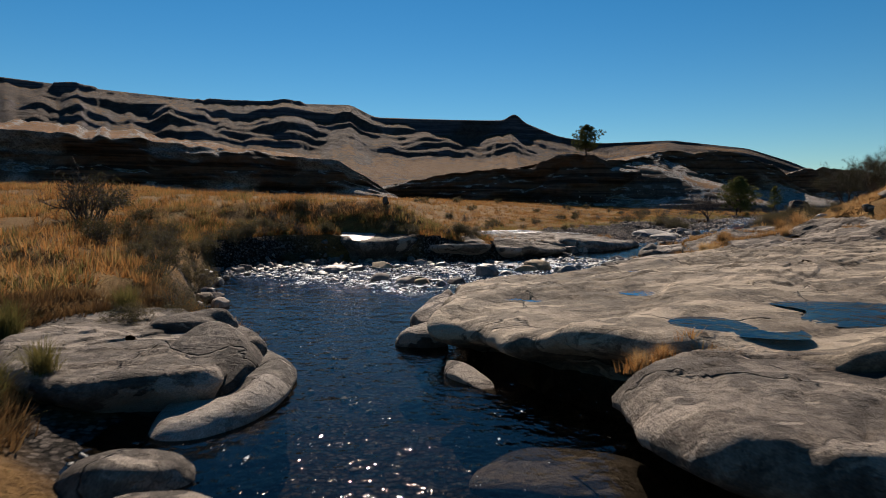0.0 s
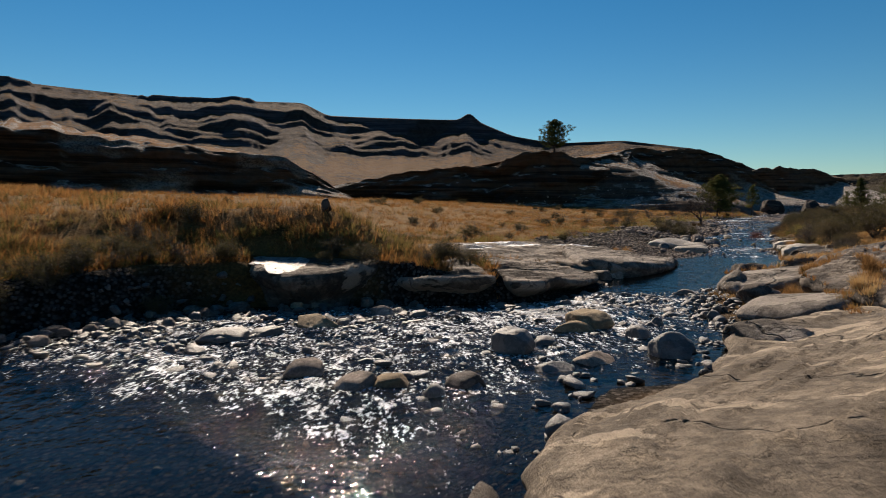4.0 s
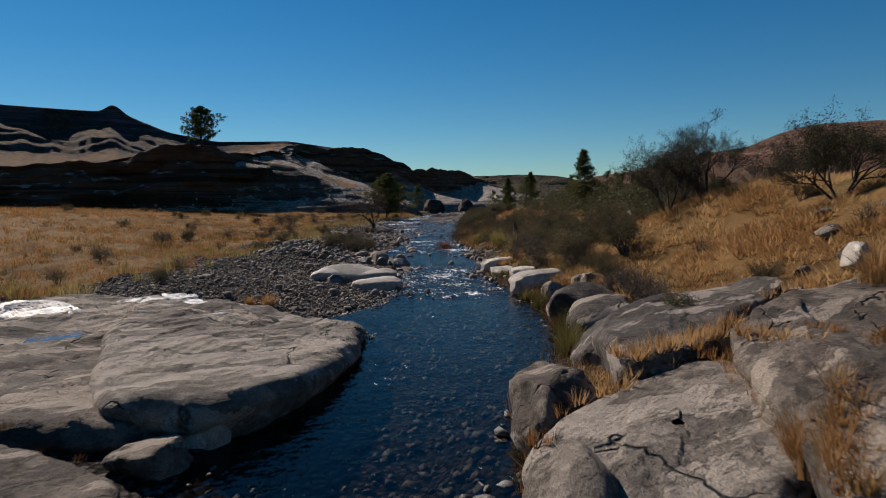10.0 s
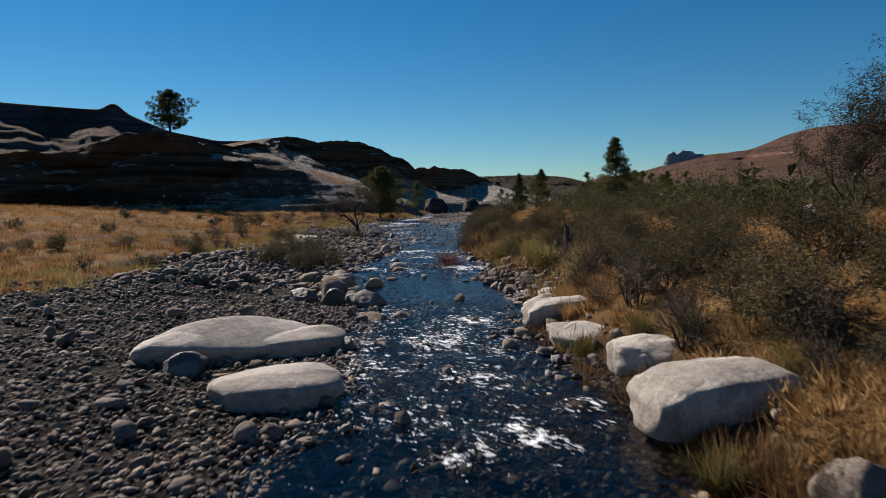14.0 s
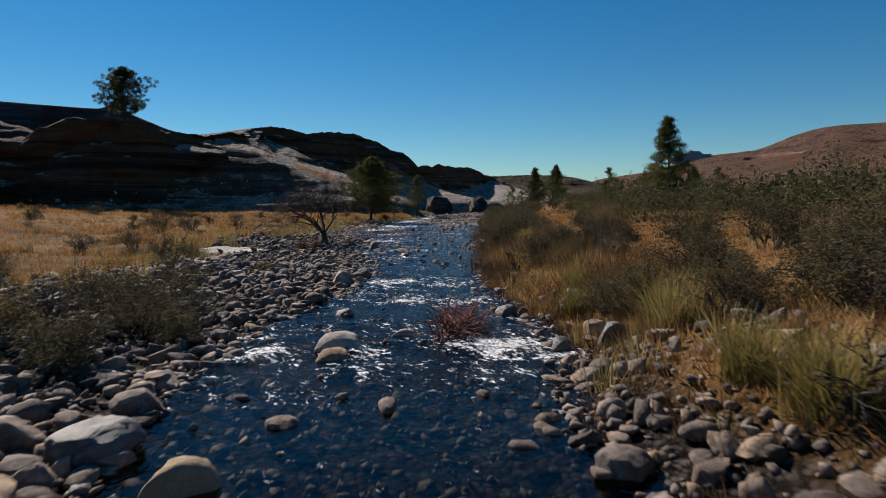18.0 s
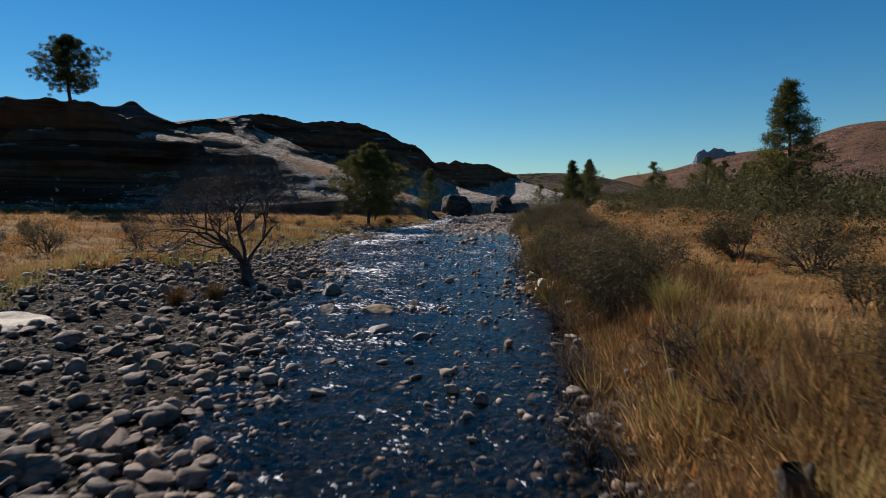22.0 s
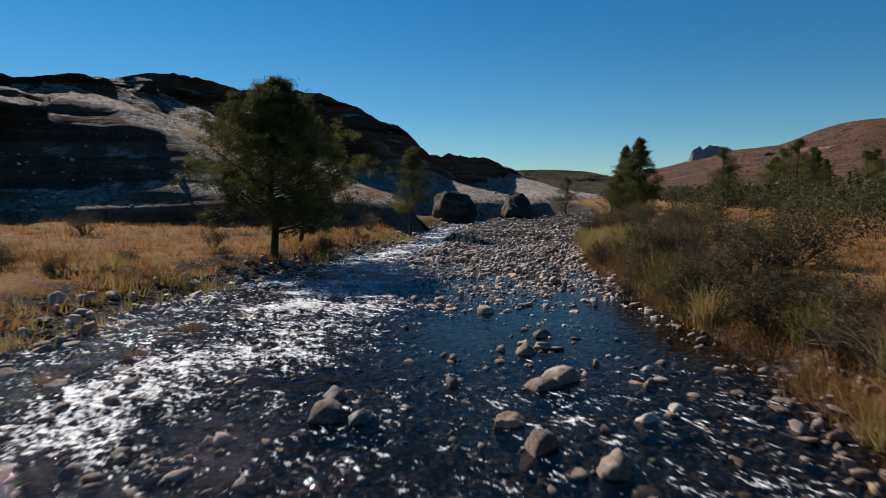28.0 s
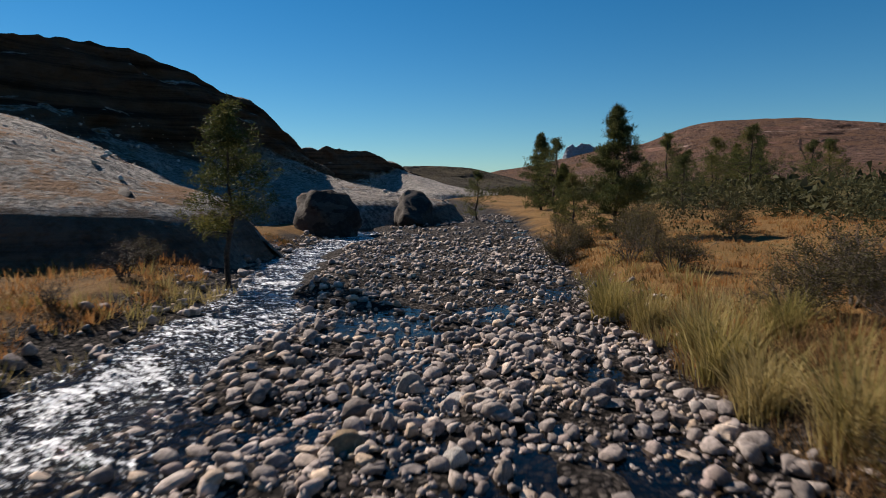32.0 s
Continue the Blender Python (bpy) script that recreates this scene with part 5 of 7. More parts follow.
for x, y, w, h, turn in ((16.9, 27.6, 0.9, 0.5, 20), (17.7, 27.9, 0.7, 0.45, 70), (18.2, 28.8, 1.1, 0.5, 10), (18.8, 28.2, 0.8, 0.5, 50), (19.4, 29.8, 0.9, 0.4, 0), (17.9, 29.6, 0.6, 0.4, 30), (19.9, 28.9, 0.7, 0.4, 80), (16.4, 29.0, 0.6, 0.35, 15), (20.4, 30.4, 0.9, 0.4, 40), (18.9, 26.4, 1.2, 0.6, 25), (19.8, 25.2, 1.0, 0.5, 60), (17.6, 25.8, 0.8, 0.5, 5)):
    boulder(x, y, 0.8 * w, 0.6 * w, 0.8 * h, turn, SANDSTONE, "broken grey rock half sunk in the grassy slope", sink=0.5, shapes=CRAGS, group="fallen boulders")
boulder(17.2, 28.4, 1.0, 0.6, 0.5, 20, PALE_STONE, "flat pale stone on the slope", group="fallen boulders")
boulder(16.6, 27.2, 0.8, 0.6, 0.5, 60, COBBLE, "grey stone on the slope", group="fallen boulders")
foot = np.random.RandomState(29)
for k in range(44):                          # stones along the foot of the cut bank
    u = foot.uniform(9, 21.5)
    x, y = to_xy(u, left_edge(u) + 0.1 + 1.1 * foot.rand() ** 1.5)
    w = foot.uniform(0.22, 0.5)
    boulder(float(x), float(y), w, w * foot.uniform(0.7, 0.9), w * foot.uniform(0.5, 0.75), foot.uniform(0, 180), (COBBLE, COBBLE, DARK_STONE)[k % 3], ("grey stone at the foot of the cut bank", "grey stone at the foot of the cut bank", "dark wet stone at the foot of the cut bank")[k % 3], z=0.02)
boulder(-2.6, 28.4, 0.3, 0.26, 0.46, 10, CHAR, "black upright stone in the grass", sink=0.12, group="fallen boulders")

# broken rock lying on the scree below the cliffs
def rubble(rows, count, seed):
    pick = np.random.RandomState(seed)
    Xr, Yr, Zr, T = rows
    n, m = Xr.shape
    i, j = pick.randint(1, n - 1, count), pick.randint(int(m * 0.56), m - 6, count)
    f, g = pick.rand(2, count)
    out = [(A[i, j] * (1 - f) + A[i + 1, j] * f) * (1 - g) + A[i, j + 1] * g for A in (Xr, Yr, Zr)]
    return np.stack(out + [0.12 + 0.6 * pick.rand(count) ** 7], -1)


# cobbles: laid out along the stream by stretch; the large ones are things, the rest one drift
rng = np.random.RandomState(5)


def scatter(count, u0, u1, side, w0, w1, s0, s1, wet=False, thin=0.0):
    """Stones of a stretch: x, y, ground, size. The bed of the still pools keeps its own stones under water."""
    u = rng.uniform(u0, u1, count)
    w = w0 + (w1 - w0) * rng.rand(count) ** 1.2
    if side == "left":
        v = left_edge(u) - w
    elif side == "right":
        v = right_edge(u) + w
    else:
        v = left_edge(u) + (right_edge(u) - left_edge(u)) * w
    x, y = to_xy(u, v)
    size = s0 * (s1 / s0) ** (rng.rand(count) ** 1.9)
    z = ground_height(u, v)
    clump = fbm(x * 0.7, y * 0.7, seed=61)
    keep = clump > thin - 0.9
    for curve, top in SLABS:
        keep &= ~inside(curve[::4], x, y)
    return np.stack([x, y, z, size], -1)[keep]


drift = np.concatenate([
    scatter(1700, 14, 26, "across", 0.0, 1.0, 0.12, 0.5, True, 0.25), scatter(700, 14, 25, "left", -2.2, 0.3, 0.14, 0.45), scatter(500, 20, 28.5, "right", -0.6, 2.4, 0.1, 0.34),
    scatter(450, 20, 27, "right", -1.6, 0.5, 0.08, 0.3), scatter(20000, 34, 50, "left", -0.4, 9.0, 0.055, 0.17), scatter(160, 38, 52, "left", -0.6, 6, 0.2, 0.42),
    scatter(3600, 50, 68, "left", -0.35, 6, 0.15, 0.46), scatter(5000, 50, 68, "left", -0.3, 7, 0.06, 0.17), scatter(230, 50.3, 56.5, "right", -0.4, 2.6, 0.16, 0.5), scatter(500, 50.3, 57, "right", -0.3, 3.0, 0.07, 0.2), scatter(3200, 66, 94, "left", -0.9, 6, 0.13, 0.4), scatter(5200, 66, 94, "left", -0.6, 7, 0.06, 0.18), scatter(800, 92, 150, "left", -0.7, 1.3, 0.12, 0.5), scatter(190, 92, 112, "across", 0.0, 0.4, 0.14, 0.42, True),
    scatter(110, 40, 50, "across", 0, 1, 0.14, 0.34, True, 0.6), scatter(170, 53, 68, "across", 0, 1, 0.14, 0.36, True, 0.6), scatter(1900, 68, 92, "across", 0, 1, 0.1, 0.32, True, 0.4), scatter(1700, 88, 106, "across", 0, 1, 0.1, 0.34, True, 0.3),
    scatter(1300, 102, 110, "across", 0.46, 1.0, 0.1, 0.36), scatter(1900, 109.5, 118, "across", 0.36, 1.0, 0.1, 0.36), scatter(3200, 103, 118, "across", 0.42, 1.0, 0.06, 0.14), scatter(3600, 112, 138, "across", 0.24, 1.0, 0.12, 0.36), scatter(900, 136, 175, "across", 0.25, 1.0, 0.18, 0.5),
    scatter(50, 31, 39, "right", -0.3, 0.4, 0.06, 0.16), scatter(450, 39, 60, "right", -0.6, 0.9, 0.1, 0.4, False, 0.5), scatter(1300, 60, 125, "right", -0.8, 1.1, 0.08, 0.34, False, 0.5)])
order = np.argsort(-drift[:, 3] * (np.abs(to_uv(drift[:, 0], drift[:, 1])[0] - 70) < 52))
single, rest = drift[order[:260]], drift[order[260:]]
PEBBLES = [mesh_from("cobble", *stone_shape(3, 200 + k, square=0.25, lump=0.5, fine=0.04, cuts=9, deep=0.37)) for k in range(6)]
for me in PEBBLES:
    me.materials.append(COBBLE)
WET = [me.copy() for me in PEBBLES]
for me in WET:
    me.materials.clear()
    me.materials.append(DARK_STONE)
DRY = [me.copy() for me in PEBBLES]
for me in DRY:
    me.materials.clear()
    me.materials.append(DRY_COBBLE)
for k, (x, y, z, s) in enumerate(single):
    along_u = to_uv(x, y)[0]
    wet = along_u < 33
    ob = new("cobble", (WET if wet else DRY if along_u > 100 else PEBBLES)[k % 6])
    flat = 0.5 + 0.25 * rng.rand()
    ob.matrix_basis = pose(x, y, max(z, -0.2 * s) + s * flat * 0.2, rng.uniform(-12, 12), rng.uniform(-12, 12), rng.uniform(0, 360)) @ Matrix.Diagonal((s * 0.55, s * (0.36 + 0.12 * rng.rand()), s * flat * 0.6, 1))
    tagged(ob, "dark wet cobble in the rapids" if wet else "water-worn grey cobble lying in the stream bed", "cobble", "cobbles along the stream")


def drift_mesh(name, rows, label, sunk=False, material=None):
    vs, fs, base = [], [], 0
    big = (rows[:, 3] > 0.23) & (not sunk)
    for k in range(16):
        mine = rows[big][k::8] if k < 8 else rows[~big][k - 8::8]
        v, f = stone_shape(2 if k < 8 else 1, 300 + k, square=0.3, lump=0.5, fine=0.0, cuts=9, deep=0.36)
        n = len(mine)
        a = rng.uniform(0, 6.283, n)
        c, s = np.cos(a), np.sin(a)
        size = mine[:, 3]
        sx, sy, sz = size * 0.55, size * rng.uniform(0.32, 0.54, n), size * rng.uniform(0.24, 0.46, n)
        tx, ty = rng.uniform(-0.25, 0.25, n), rng.uniform(-0.25, 0.25, n)
        px, py, pz = v[None, :, 0] * sx[:, None], v[None, :, 1] * sy[:, None], v[None, :, 2] * sz[:, None]
        pz = pz + px * tx[:, None] + py * ty[:, None]
        X = mine[:, 0][:, None] + px * c[:, None] - py * s[:, None]
        Y = mine[:, 1][:, None] + px * s[:, None] + py * c[:, None]
        low = np.where((mine[:, 2] < 0.0) & (not sunk), np.maximum(mine[:, 2] + 0.45 * sz, -sz * rng.uniform(-0.1, 0.8, n)), mine[:, 2] + 0.45 * sz)
        Zc = low[:, None] + pz
        vs.append(np.stack([X, Y, Zc], -1).reshape(-1, 3))
        fs.append((f[None] + (np.arange(n) * len(v))[:, None, None]).reshape(-1, 3) + base)
        base += n * len(v)
    thing(name, mesh_from(name, np.concatenate(vs), np.concatenate(fs)), material or COBBLE, label, "cobbles", kind="stuff")


drift_mesh("cobble_drift", np.concatenate([scatter(1500, 26, 44, "across", 0.02, 0.98, 0.1, 0.3), scatter(1100, 47, 56, "across", 0.02, 0.98, 0.1, 0.3), scatter(350, -4, 14, "across", 0.02, 0.98, 0.1, 0.26)]), "dark stones on the bed of the clear pools", True, DARK_STONE)
drift_mesh("cobble_drift", scatter(4200, 66, 102, "across", 0.0, 1.0, 0.08, 0.24), "grey stones on the shallow bed", True)
cu = to_uv(rest[:, 0], rest[:, 1])[0]
for lo, hi, text in ((-50, 33, "wet grey stones scattered through the rapids"), (33, 52, "grey gravel and cobbles of a low bar"), (52, 100, "rounded grey cobbles banked along the stream"), (100, 400, "broad bar of grey and tan cobbles")):
    drift_mesh("cobble_drift", rest[(cu >= lo) & (cu < hi)], text, material=DARK_STONE if hi < 40 else (COBBLE if lo < 90 else DRY_COBBLE))


drift_mesh("scree", np.concatenate([rubble(RIDGES[0], 500, 3), rubble(RIDGES[1], 1500, 4), rubble(RIDGES[2], 300, 5)]), "pale broken rock on the slope below the cliff", True, SCREE)


# ---------------------------------------------------------------- grass
def blades(rows, per, length, width, lean, segments=1, flat=0.15):
    """rows: x, y, z, size. Single blades that lean out from each tuft."""
    n = len(rows)
    k = n * per
    r = np.repeat(rows, per, 0)
    a = rng.uniform(0, 6.283, k)
    L = r[:, 3] * length * rng.uniform(0.55, 1.15, k)
    out = L * lean * rng.uniform(flat, 1.0, k)
    spread = r[:, 3] * 0.16 * np.sqrt(rng.rand(k))
    bx, by = r[:, 0] + spread * np.cos(a), r[:, 1] + spread * np.sin(a)
    b = a + rng.uniform(-0.7, 0.7, k)
    dx, dy = np.cos(b), np.sin(b)
    px, py = -np.sin(a + rng.uniform(-1, 1, k)), np.cos(a)
    W = width * r[:, 3] * rng.uniform(0.6, 1.3, k)
    up = np.sqrt(np.maximum(L * L - out * out, 0.01))
    pts = []
    levels = [(0, 1.0)] + [(q / (segments), 1 - 0.75 * q / segments) for q in range(1, segments)] if segments > 1 else [(0, 1.0)]
    for q, wd in levels:
        for s in (-1, 1):
            pts.append(np.stack([bx + dx * out * q ** 1.8 + s * px * W * wd, by + dy * out * q ** 1.8 + s * py * W * wd, r[:, 2] - 0.03 + up * (1 - (1 - q) ** 1.25)], -1))
    pts.append(np.stack([bx + dx * out, by + dy * out, r[:, 2] + up * (0.98 if segments == 1 else 0.94)], -1))
    V = np.stack(pts, 1)
    m = V.shape[1]
    f = []
    for q in range(len(levels) - 1):
        f += [(2 * q, 2 * q + 1, 2 * q + 3), (2 * q, 2 * q + 3, 2 * q + 2)]
    f.append((m - 3, m - 2, m - 1))
    F = (np.array(f)[None] + (np.arange(k) * m)[:, None, None]).reshape(-1, 3)
    return V.reshape(-1, 3), F


def tufts(count, u0, u1, side, w0, w1, s0, s1, power=1.8, thin=-2.0):
    u = rng.uniform(u0, u1, count)
    w = w0 + (w1 - w0) * rng.rand(count) ** power
    v = left_edge(u) - w if side == "left" else right_edge(u) + w
    if side == "left":
        v = v - along(u, [(-8, 0.5), (12, 0.2), (24, 1.0), (27, 2), (34, 7.5), (40, 9), (50, 6.5), (60, 5.5), (78, 5.5), (88, 2.2), (98, 0.9), (150, 0.8)])
    x, y = to_xy(u, v)
    patch = 0.7 * fbm(x * 0.55, y * 0.55, seed=71) + 0.75 * fbm(x * 2.1, y * 2.1, seed=72)
    keep = patch > thin
    if side == "left":                       # the cut face itself is bare earth
        keep &= ~((u > 8) & (u < 25) & (left_edge(u) - v < along(u, [(8, 1.6), (11, 1.1), (14, 0.75), (20, 0.75), (25, 1.1)])))
    keep &= ~((u < 7.0) & (w < 4.2) & (side == "left"))
    keep &= ~((u > 29) & (u < 38) & (w < 2.0) & (side == "right") & (rng.rand(count) < 0.7))
    keep &= ~((u > 50) & (u < 56) & (w < 2.4) & (side == "right") & (rng.rand(count) < 0.6))
    z = ground_height(u, v)
    for curve, top in SLABS:
        lies = inside(curve[::4], x, y)
        over = z - top(x, y)
        keep &= ~(lies & (over < 0.3))
        z = np.where(lies & (over >= 0.3), z - over + np.minimum(over, 2.6 * over - 0.732), z)
    size = rng.uniform(s0, s1, count) * (1 + 0.35 * patch) * (1 + 0.012 * w)
    return np.stack([x, y, z, size], -1)[keep]


def grass_field(rows, per, length, width, lean, label, material=None, flat=0.15):
    v, f = blades(rows, per, length, width, lean, flat=flat)
    thing("grass", mesh_from("grass", v, f, False), material or GRASS, label, "grass", kind="stuff")


grass_field(tufts(24000, -8, 34, "left", 0, 46, 0.6, 1.25, 1.8, -0.4), 12, 0.27, 0.012, 0.95, "golden dry grass on the left plain")
grass_field(tufts(24000, 30, 140, "left", 0, 46, 0.5, 1.2, 1.8, -0.35), 10, 0.26, 0.013, 0.95, "orange and golden dry grass along the stream")
grass_field(tufts(17000, 14, 58, "right", 1.0, 26, 0.6, 1.3, 1.3, -0.3), 15, 0.2, 0.012, 0.98, "ochre tufted grass on the slope", STRAW, flat=0.5)
grass_field(tufts(15000, 54, 140, "right", 0.3, 40, 0.5, 1.1, 1.6, -0.5), 10, 0.22, 0.013, 0.95, "orange-brown dry grass on the flat bank")
grass_field(tufts(10000, 24, 50, "right", 0.5, 10, 0.6, 1.3, 1.0, -0.15), 18, 0.19, 0.011, 0.98, "dense ochre and brown grass on the lower slope", STRAW, flat=0.55)
grass_field(tufts(6500, 30, 112, "right", -0.2, 3.2, 0.5, 1.0, 1.0, -0.8), 16, 0.25, 0.01, 1.0, "brown grass matted along the right bank", SEDGE)
grass_field(tufts(2600, 58, 72, "right", 0.1, 6.5, 0.6, 1.2, 1.0, -2), 18, 0.22, 0.01, 0.97, "rust and straw grass on the open bank", STRAW, flat=0.4)
grass_field(tufts(6000, 14, 36, "right", 6, 28, 0.6, 1.3, 1.0, -0.5), 14, 0.2, 0.012, 0.97, "straw and brown grass behind the slabs", STRAW, flat=0.4)
grass_field(tufts(1900, 4, 36, "left", 0.3, 13, 0.6, 1.1, 1.3, 0.0), 18, 0.32, 0.01, 0.95, "olive green tussocks on the left bank", OLIVE)
grass_field(tufts(2200, 34, 110, "left", -0.5, 8, 0.5, 0.9, 1.0, 0.15), 18, 0.3, 0.01, 0.95, "olive green tussocks in the plain", OLIVE)
grass_field(tufts(1500, -8, 13, "left", 0.1, 3.4, 0.5, 1.0, 1.0), 24, 0.24, 0.009, 0.97, "long dry grass hanging over the bank", SEDGE)
grass_field(tufts(600, 11, 25, "left", 0.2, 2.6, 0.6, 1.1, 1.0), 26, 0.28, 0.01, 1.0, "long dark grass overhanging the cut bank", OLIVE)
grass_field(tufts(900, 11, 25, "left", 0.5, 4.5, 0.6, 1.1, 1.0), 22, 0.27, 0.01, 0.97, "long dry grass on the cut bank", SEDGE)
grass_field(tufts(1300, 34, 125, "left", -1.2, 2.0, 0.7, 1.3, 1.0, 0.1), 22, 0.38, 0.01, 0.92, "olive tussock grass at the edge of the plain", TUSSOCK)
grass_field(tufts(700, 44, 125, "right", 0.0, 2.2, 0.6, 1.2, 1.0, 0.1), 24, 0.42, 0.01, 0.92, "long yellow-green grass on the water's edge", TUSSOCK)
grass_field(tufts(900, 26, 125, "right", 0.0, 1.6, 0.6, 1.1, 1.0, -0.5), 20, 0.34, 0.01, 1.0, "brown sedge trailing over the water's edge", SEDGE)


grass_field(tufts(1100, 56, 114, "right", 0.0, 2.4, 0.9, 1.5, 1.0, -0.4), 26, 0.5, 0.005, 0.95, "brown twiggy brush along the water's edge", SEDGE, flat=0.25)
grass_field(tufts(700, 56, 114, "right", 0.2, 3.4, 0.8, 1.3, 1.0, 0.0), 26, 0.42, 0.006, 0.95, "olive brush and long grass behind the water's edge", OLIVE, flat=0.25)


def crack_grass(lines, per_metre, size, label, material):
    """Short grass growing along the cracks of the rock."""
    rows = []
    for line in lines:
        for (ax, ay), (bx, by) in zip(line, line[1:]):
            for k in range(int(per_metre * math.hypot(bx - ax, by - ay)) + 1):
                f = rng.rand()
                x, y = ax + (bx - ax) * f + rng.normal(0, 0.1), ay + (by - ay) * f + rng.normal(0, 0.1)
                rows.append((x, y, rest_height(x, y), size * rng.uniform(0.6, 1.3)))
    grass_field(np.array(rows), 14, 0.3, 0.014, 0.95, label, material)


crack_grass([[(1.95, 6.3), (2.2, 6.85), (2.75, 7.05), (3.3, 7.0)], [(12.6, 28.0), (11.6, 26.95), (10.7, 26.0), (9.8, 25.3), (9.3, 24.2), (9.2, 23.0), (8.6, 21.6)], [(9.0, 27.75), (9.6, 28.2), (10.8, 28.45), (11.6, 28.6)], [(12.2, 28.1), (14.4, 28.6), (16.8, 28.8)], [(13.0, 27.0), (13.6, 24.6), (12.4, 22.6)], [(1.9, 25.6), (2.0, 27.2), (1.45, 29.6), (0.8, 31.2)]], 16, 0.42, "short rust and straw grass rooted in the rock cracks", GRASS)
crack_grass([[(9.6, 25.4), (10.6, 25.7), (11.6, 26.4), (12.6, 27.6)], [(9.5, 22.6), (10.4, 23.6), (11.3, 24.6), (11.6, 25.6)], [(11.4, 24.6), (13.2, 25.0), (15.4, 26.6)], [(12.0, 21.6), (13.4, 22.8), (15.8, 23.6)], [(10.4, 28.3), (11.4, 28.5), (13.0, 28.3), (15.0, 28.4)]], 40, 0.6, "rust and straw grass matted along the rock joints", STRAW)
crack_grass([[(-6.9, 8.0), (-6.5, 10.2), (-5.4, 11.5), (-4.0, 11.2), (-3.2, 10.5)], [(-7.4, 9.0), (-6.6, 11.4), (-5.0, 12.0)], [(-4.4, 4.4), (-4.2, 5.6), (-4.8, 6.6), (-5.8, 7.0)]], 60, 0.8, "rust-brown sedge matted behind the shelf", SEDGE)
crack_grass([[(13.2, 31.2), (14.2, 32.2), (15.2, 33.5), (16.2, 34.9), (17.0, 36.0), (17.8, 37.6)], [(14.0, 31.3), (15.2, 32.6), (16.6, 34.4), (17.6, 36.0)]], 45, 0.85, "dull brown sedge tangled between the boulders", SEDGE)
crack_grass([[(5.6, 31.0), (4.4, 31.6), (2.6, 32.8), (0.6, 33.6)], [(6.2, 33.0), (6.5, 36.0), (7.3, 39.0)]], 5, 0.4, "short dark grass rooted in the rock cracks", SEDGE)


def tussock_mesh(seed, count, length, lean):
    global rng
    keepr = rng
    rng = np.random.RandomState(seed)
    rows = np.stack([rng.normal(0, 0.10, count), rng.normal(0, 0.10, count), np.zeros(count), np.full(count, 1.0)], -1)
    v, f = blades(rows, 1, length, 0.008, lean, 3)
    rng = keepr
    return mesh_from("tussock", v, f, False)


TUFTS = [tussock_mesh(400 + k, 420, 1.0, 0.85) for k in range(3)]


def tussock(x, y, size, material, label):
    me = TUFTS[int(abs(x * 5 + y * 11)) % 3]
    key = me.name + material.name
    if key not in COLOURED:
        COLOURED[key] = me.copy()
        COLOURED[key].materials.clear()
        COLOURED[key].materials.append(material)
    ob = new("tussock", COLOURED[key])
    ob.matrix_basis = pose(x, y, rest_height(x, y) - 0.03, 0, 0, x * 97) @ Matrix.Diagonal((size, size, size * 0.92, 1))
    tagged(ob, label, "grass tussock", "tussocks on the banks")


YELLOW = "yellow-green tussock of long grass at the water's edge"
for x, y, s in ((57.9, 95.3, 1.25), (58.6, 96.4, 1.1), (59.6, 97.3, 1.25), (60.6, 98.0, 1.1), (61.9, 99.6, 1.1), (62.6, 100.9, 1.2), (63.6, 101.6, 1.1), (57.4, 94.2, 1.1), (58.8, 94.6, 1.0), (60.9, 96.9, 0.9),
                (22.9, 44.2, 0.95), (23.6, 44.6, 1.0), (24.5, 47.0, 0.95), (24.9, 47.9, 0.8), (27.2, 52.4, 0.75), (28.2, 53.4, 0.7), (26.5, 49.9, 0.95), (26.9, 50.4, 0.8), (27.5, 51.2, 0.8), 
                (34.9, 62.8, 0.75), (35.8, 63.8, 0.6), (42.6, 74.6, 1.05), (43.6, 75.6, 1.0), (44.6, 77.4, 0.9), (48.9, 82.0, 0.9), (50.0, 83.6, 0.9), (51, 86, 1.0), (52.6, 88.2, 0.9), (53.8, 89.4, 0.9), (55.4, 91.2, 1.0), (46.8, 79.1, 0.8)):
    tussock(x, y, s, TUSSOCK, YELLOW)
for x, y, s in ((42.8, 91.2, 0.5), (41.7, 89.6, 0.5), (44.0, 92.1, 0.45), (40.5, 88.8, 0.5), (45.5, 94.5, 0.45), (30.0, 71.4, 0.6), (29.1, 70.7, 0.6)):
    tussock(x, y, s, SEDGE, "rust-brown sedge clump standing in the shallows")
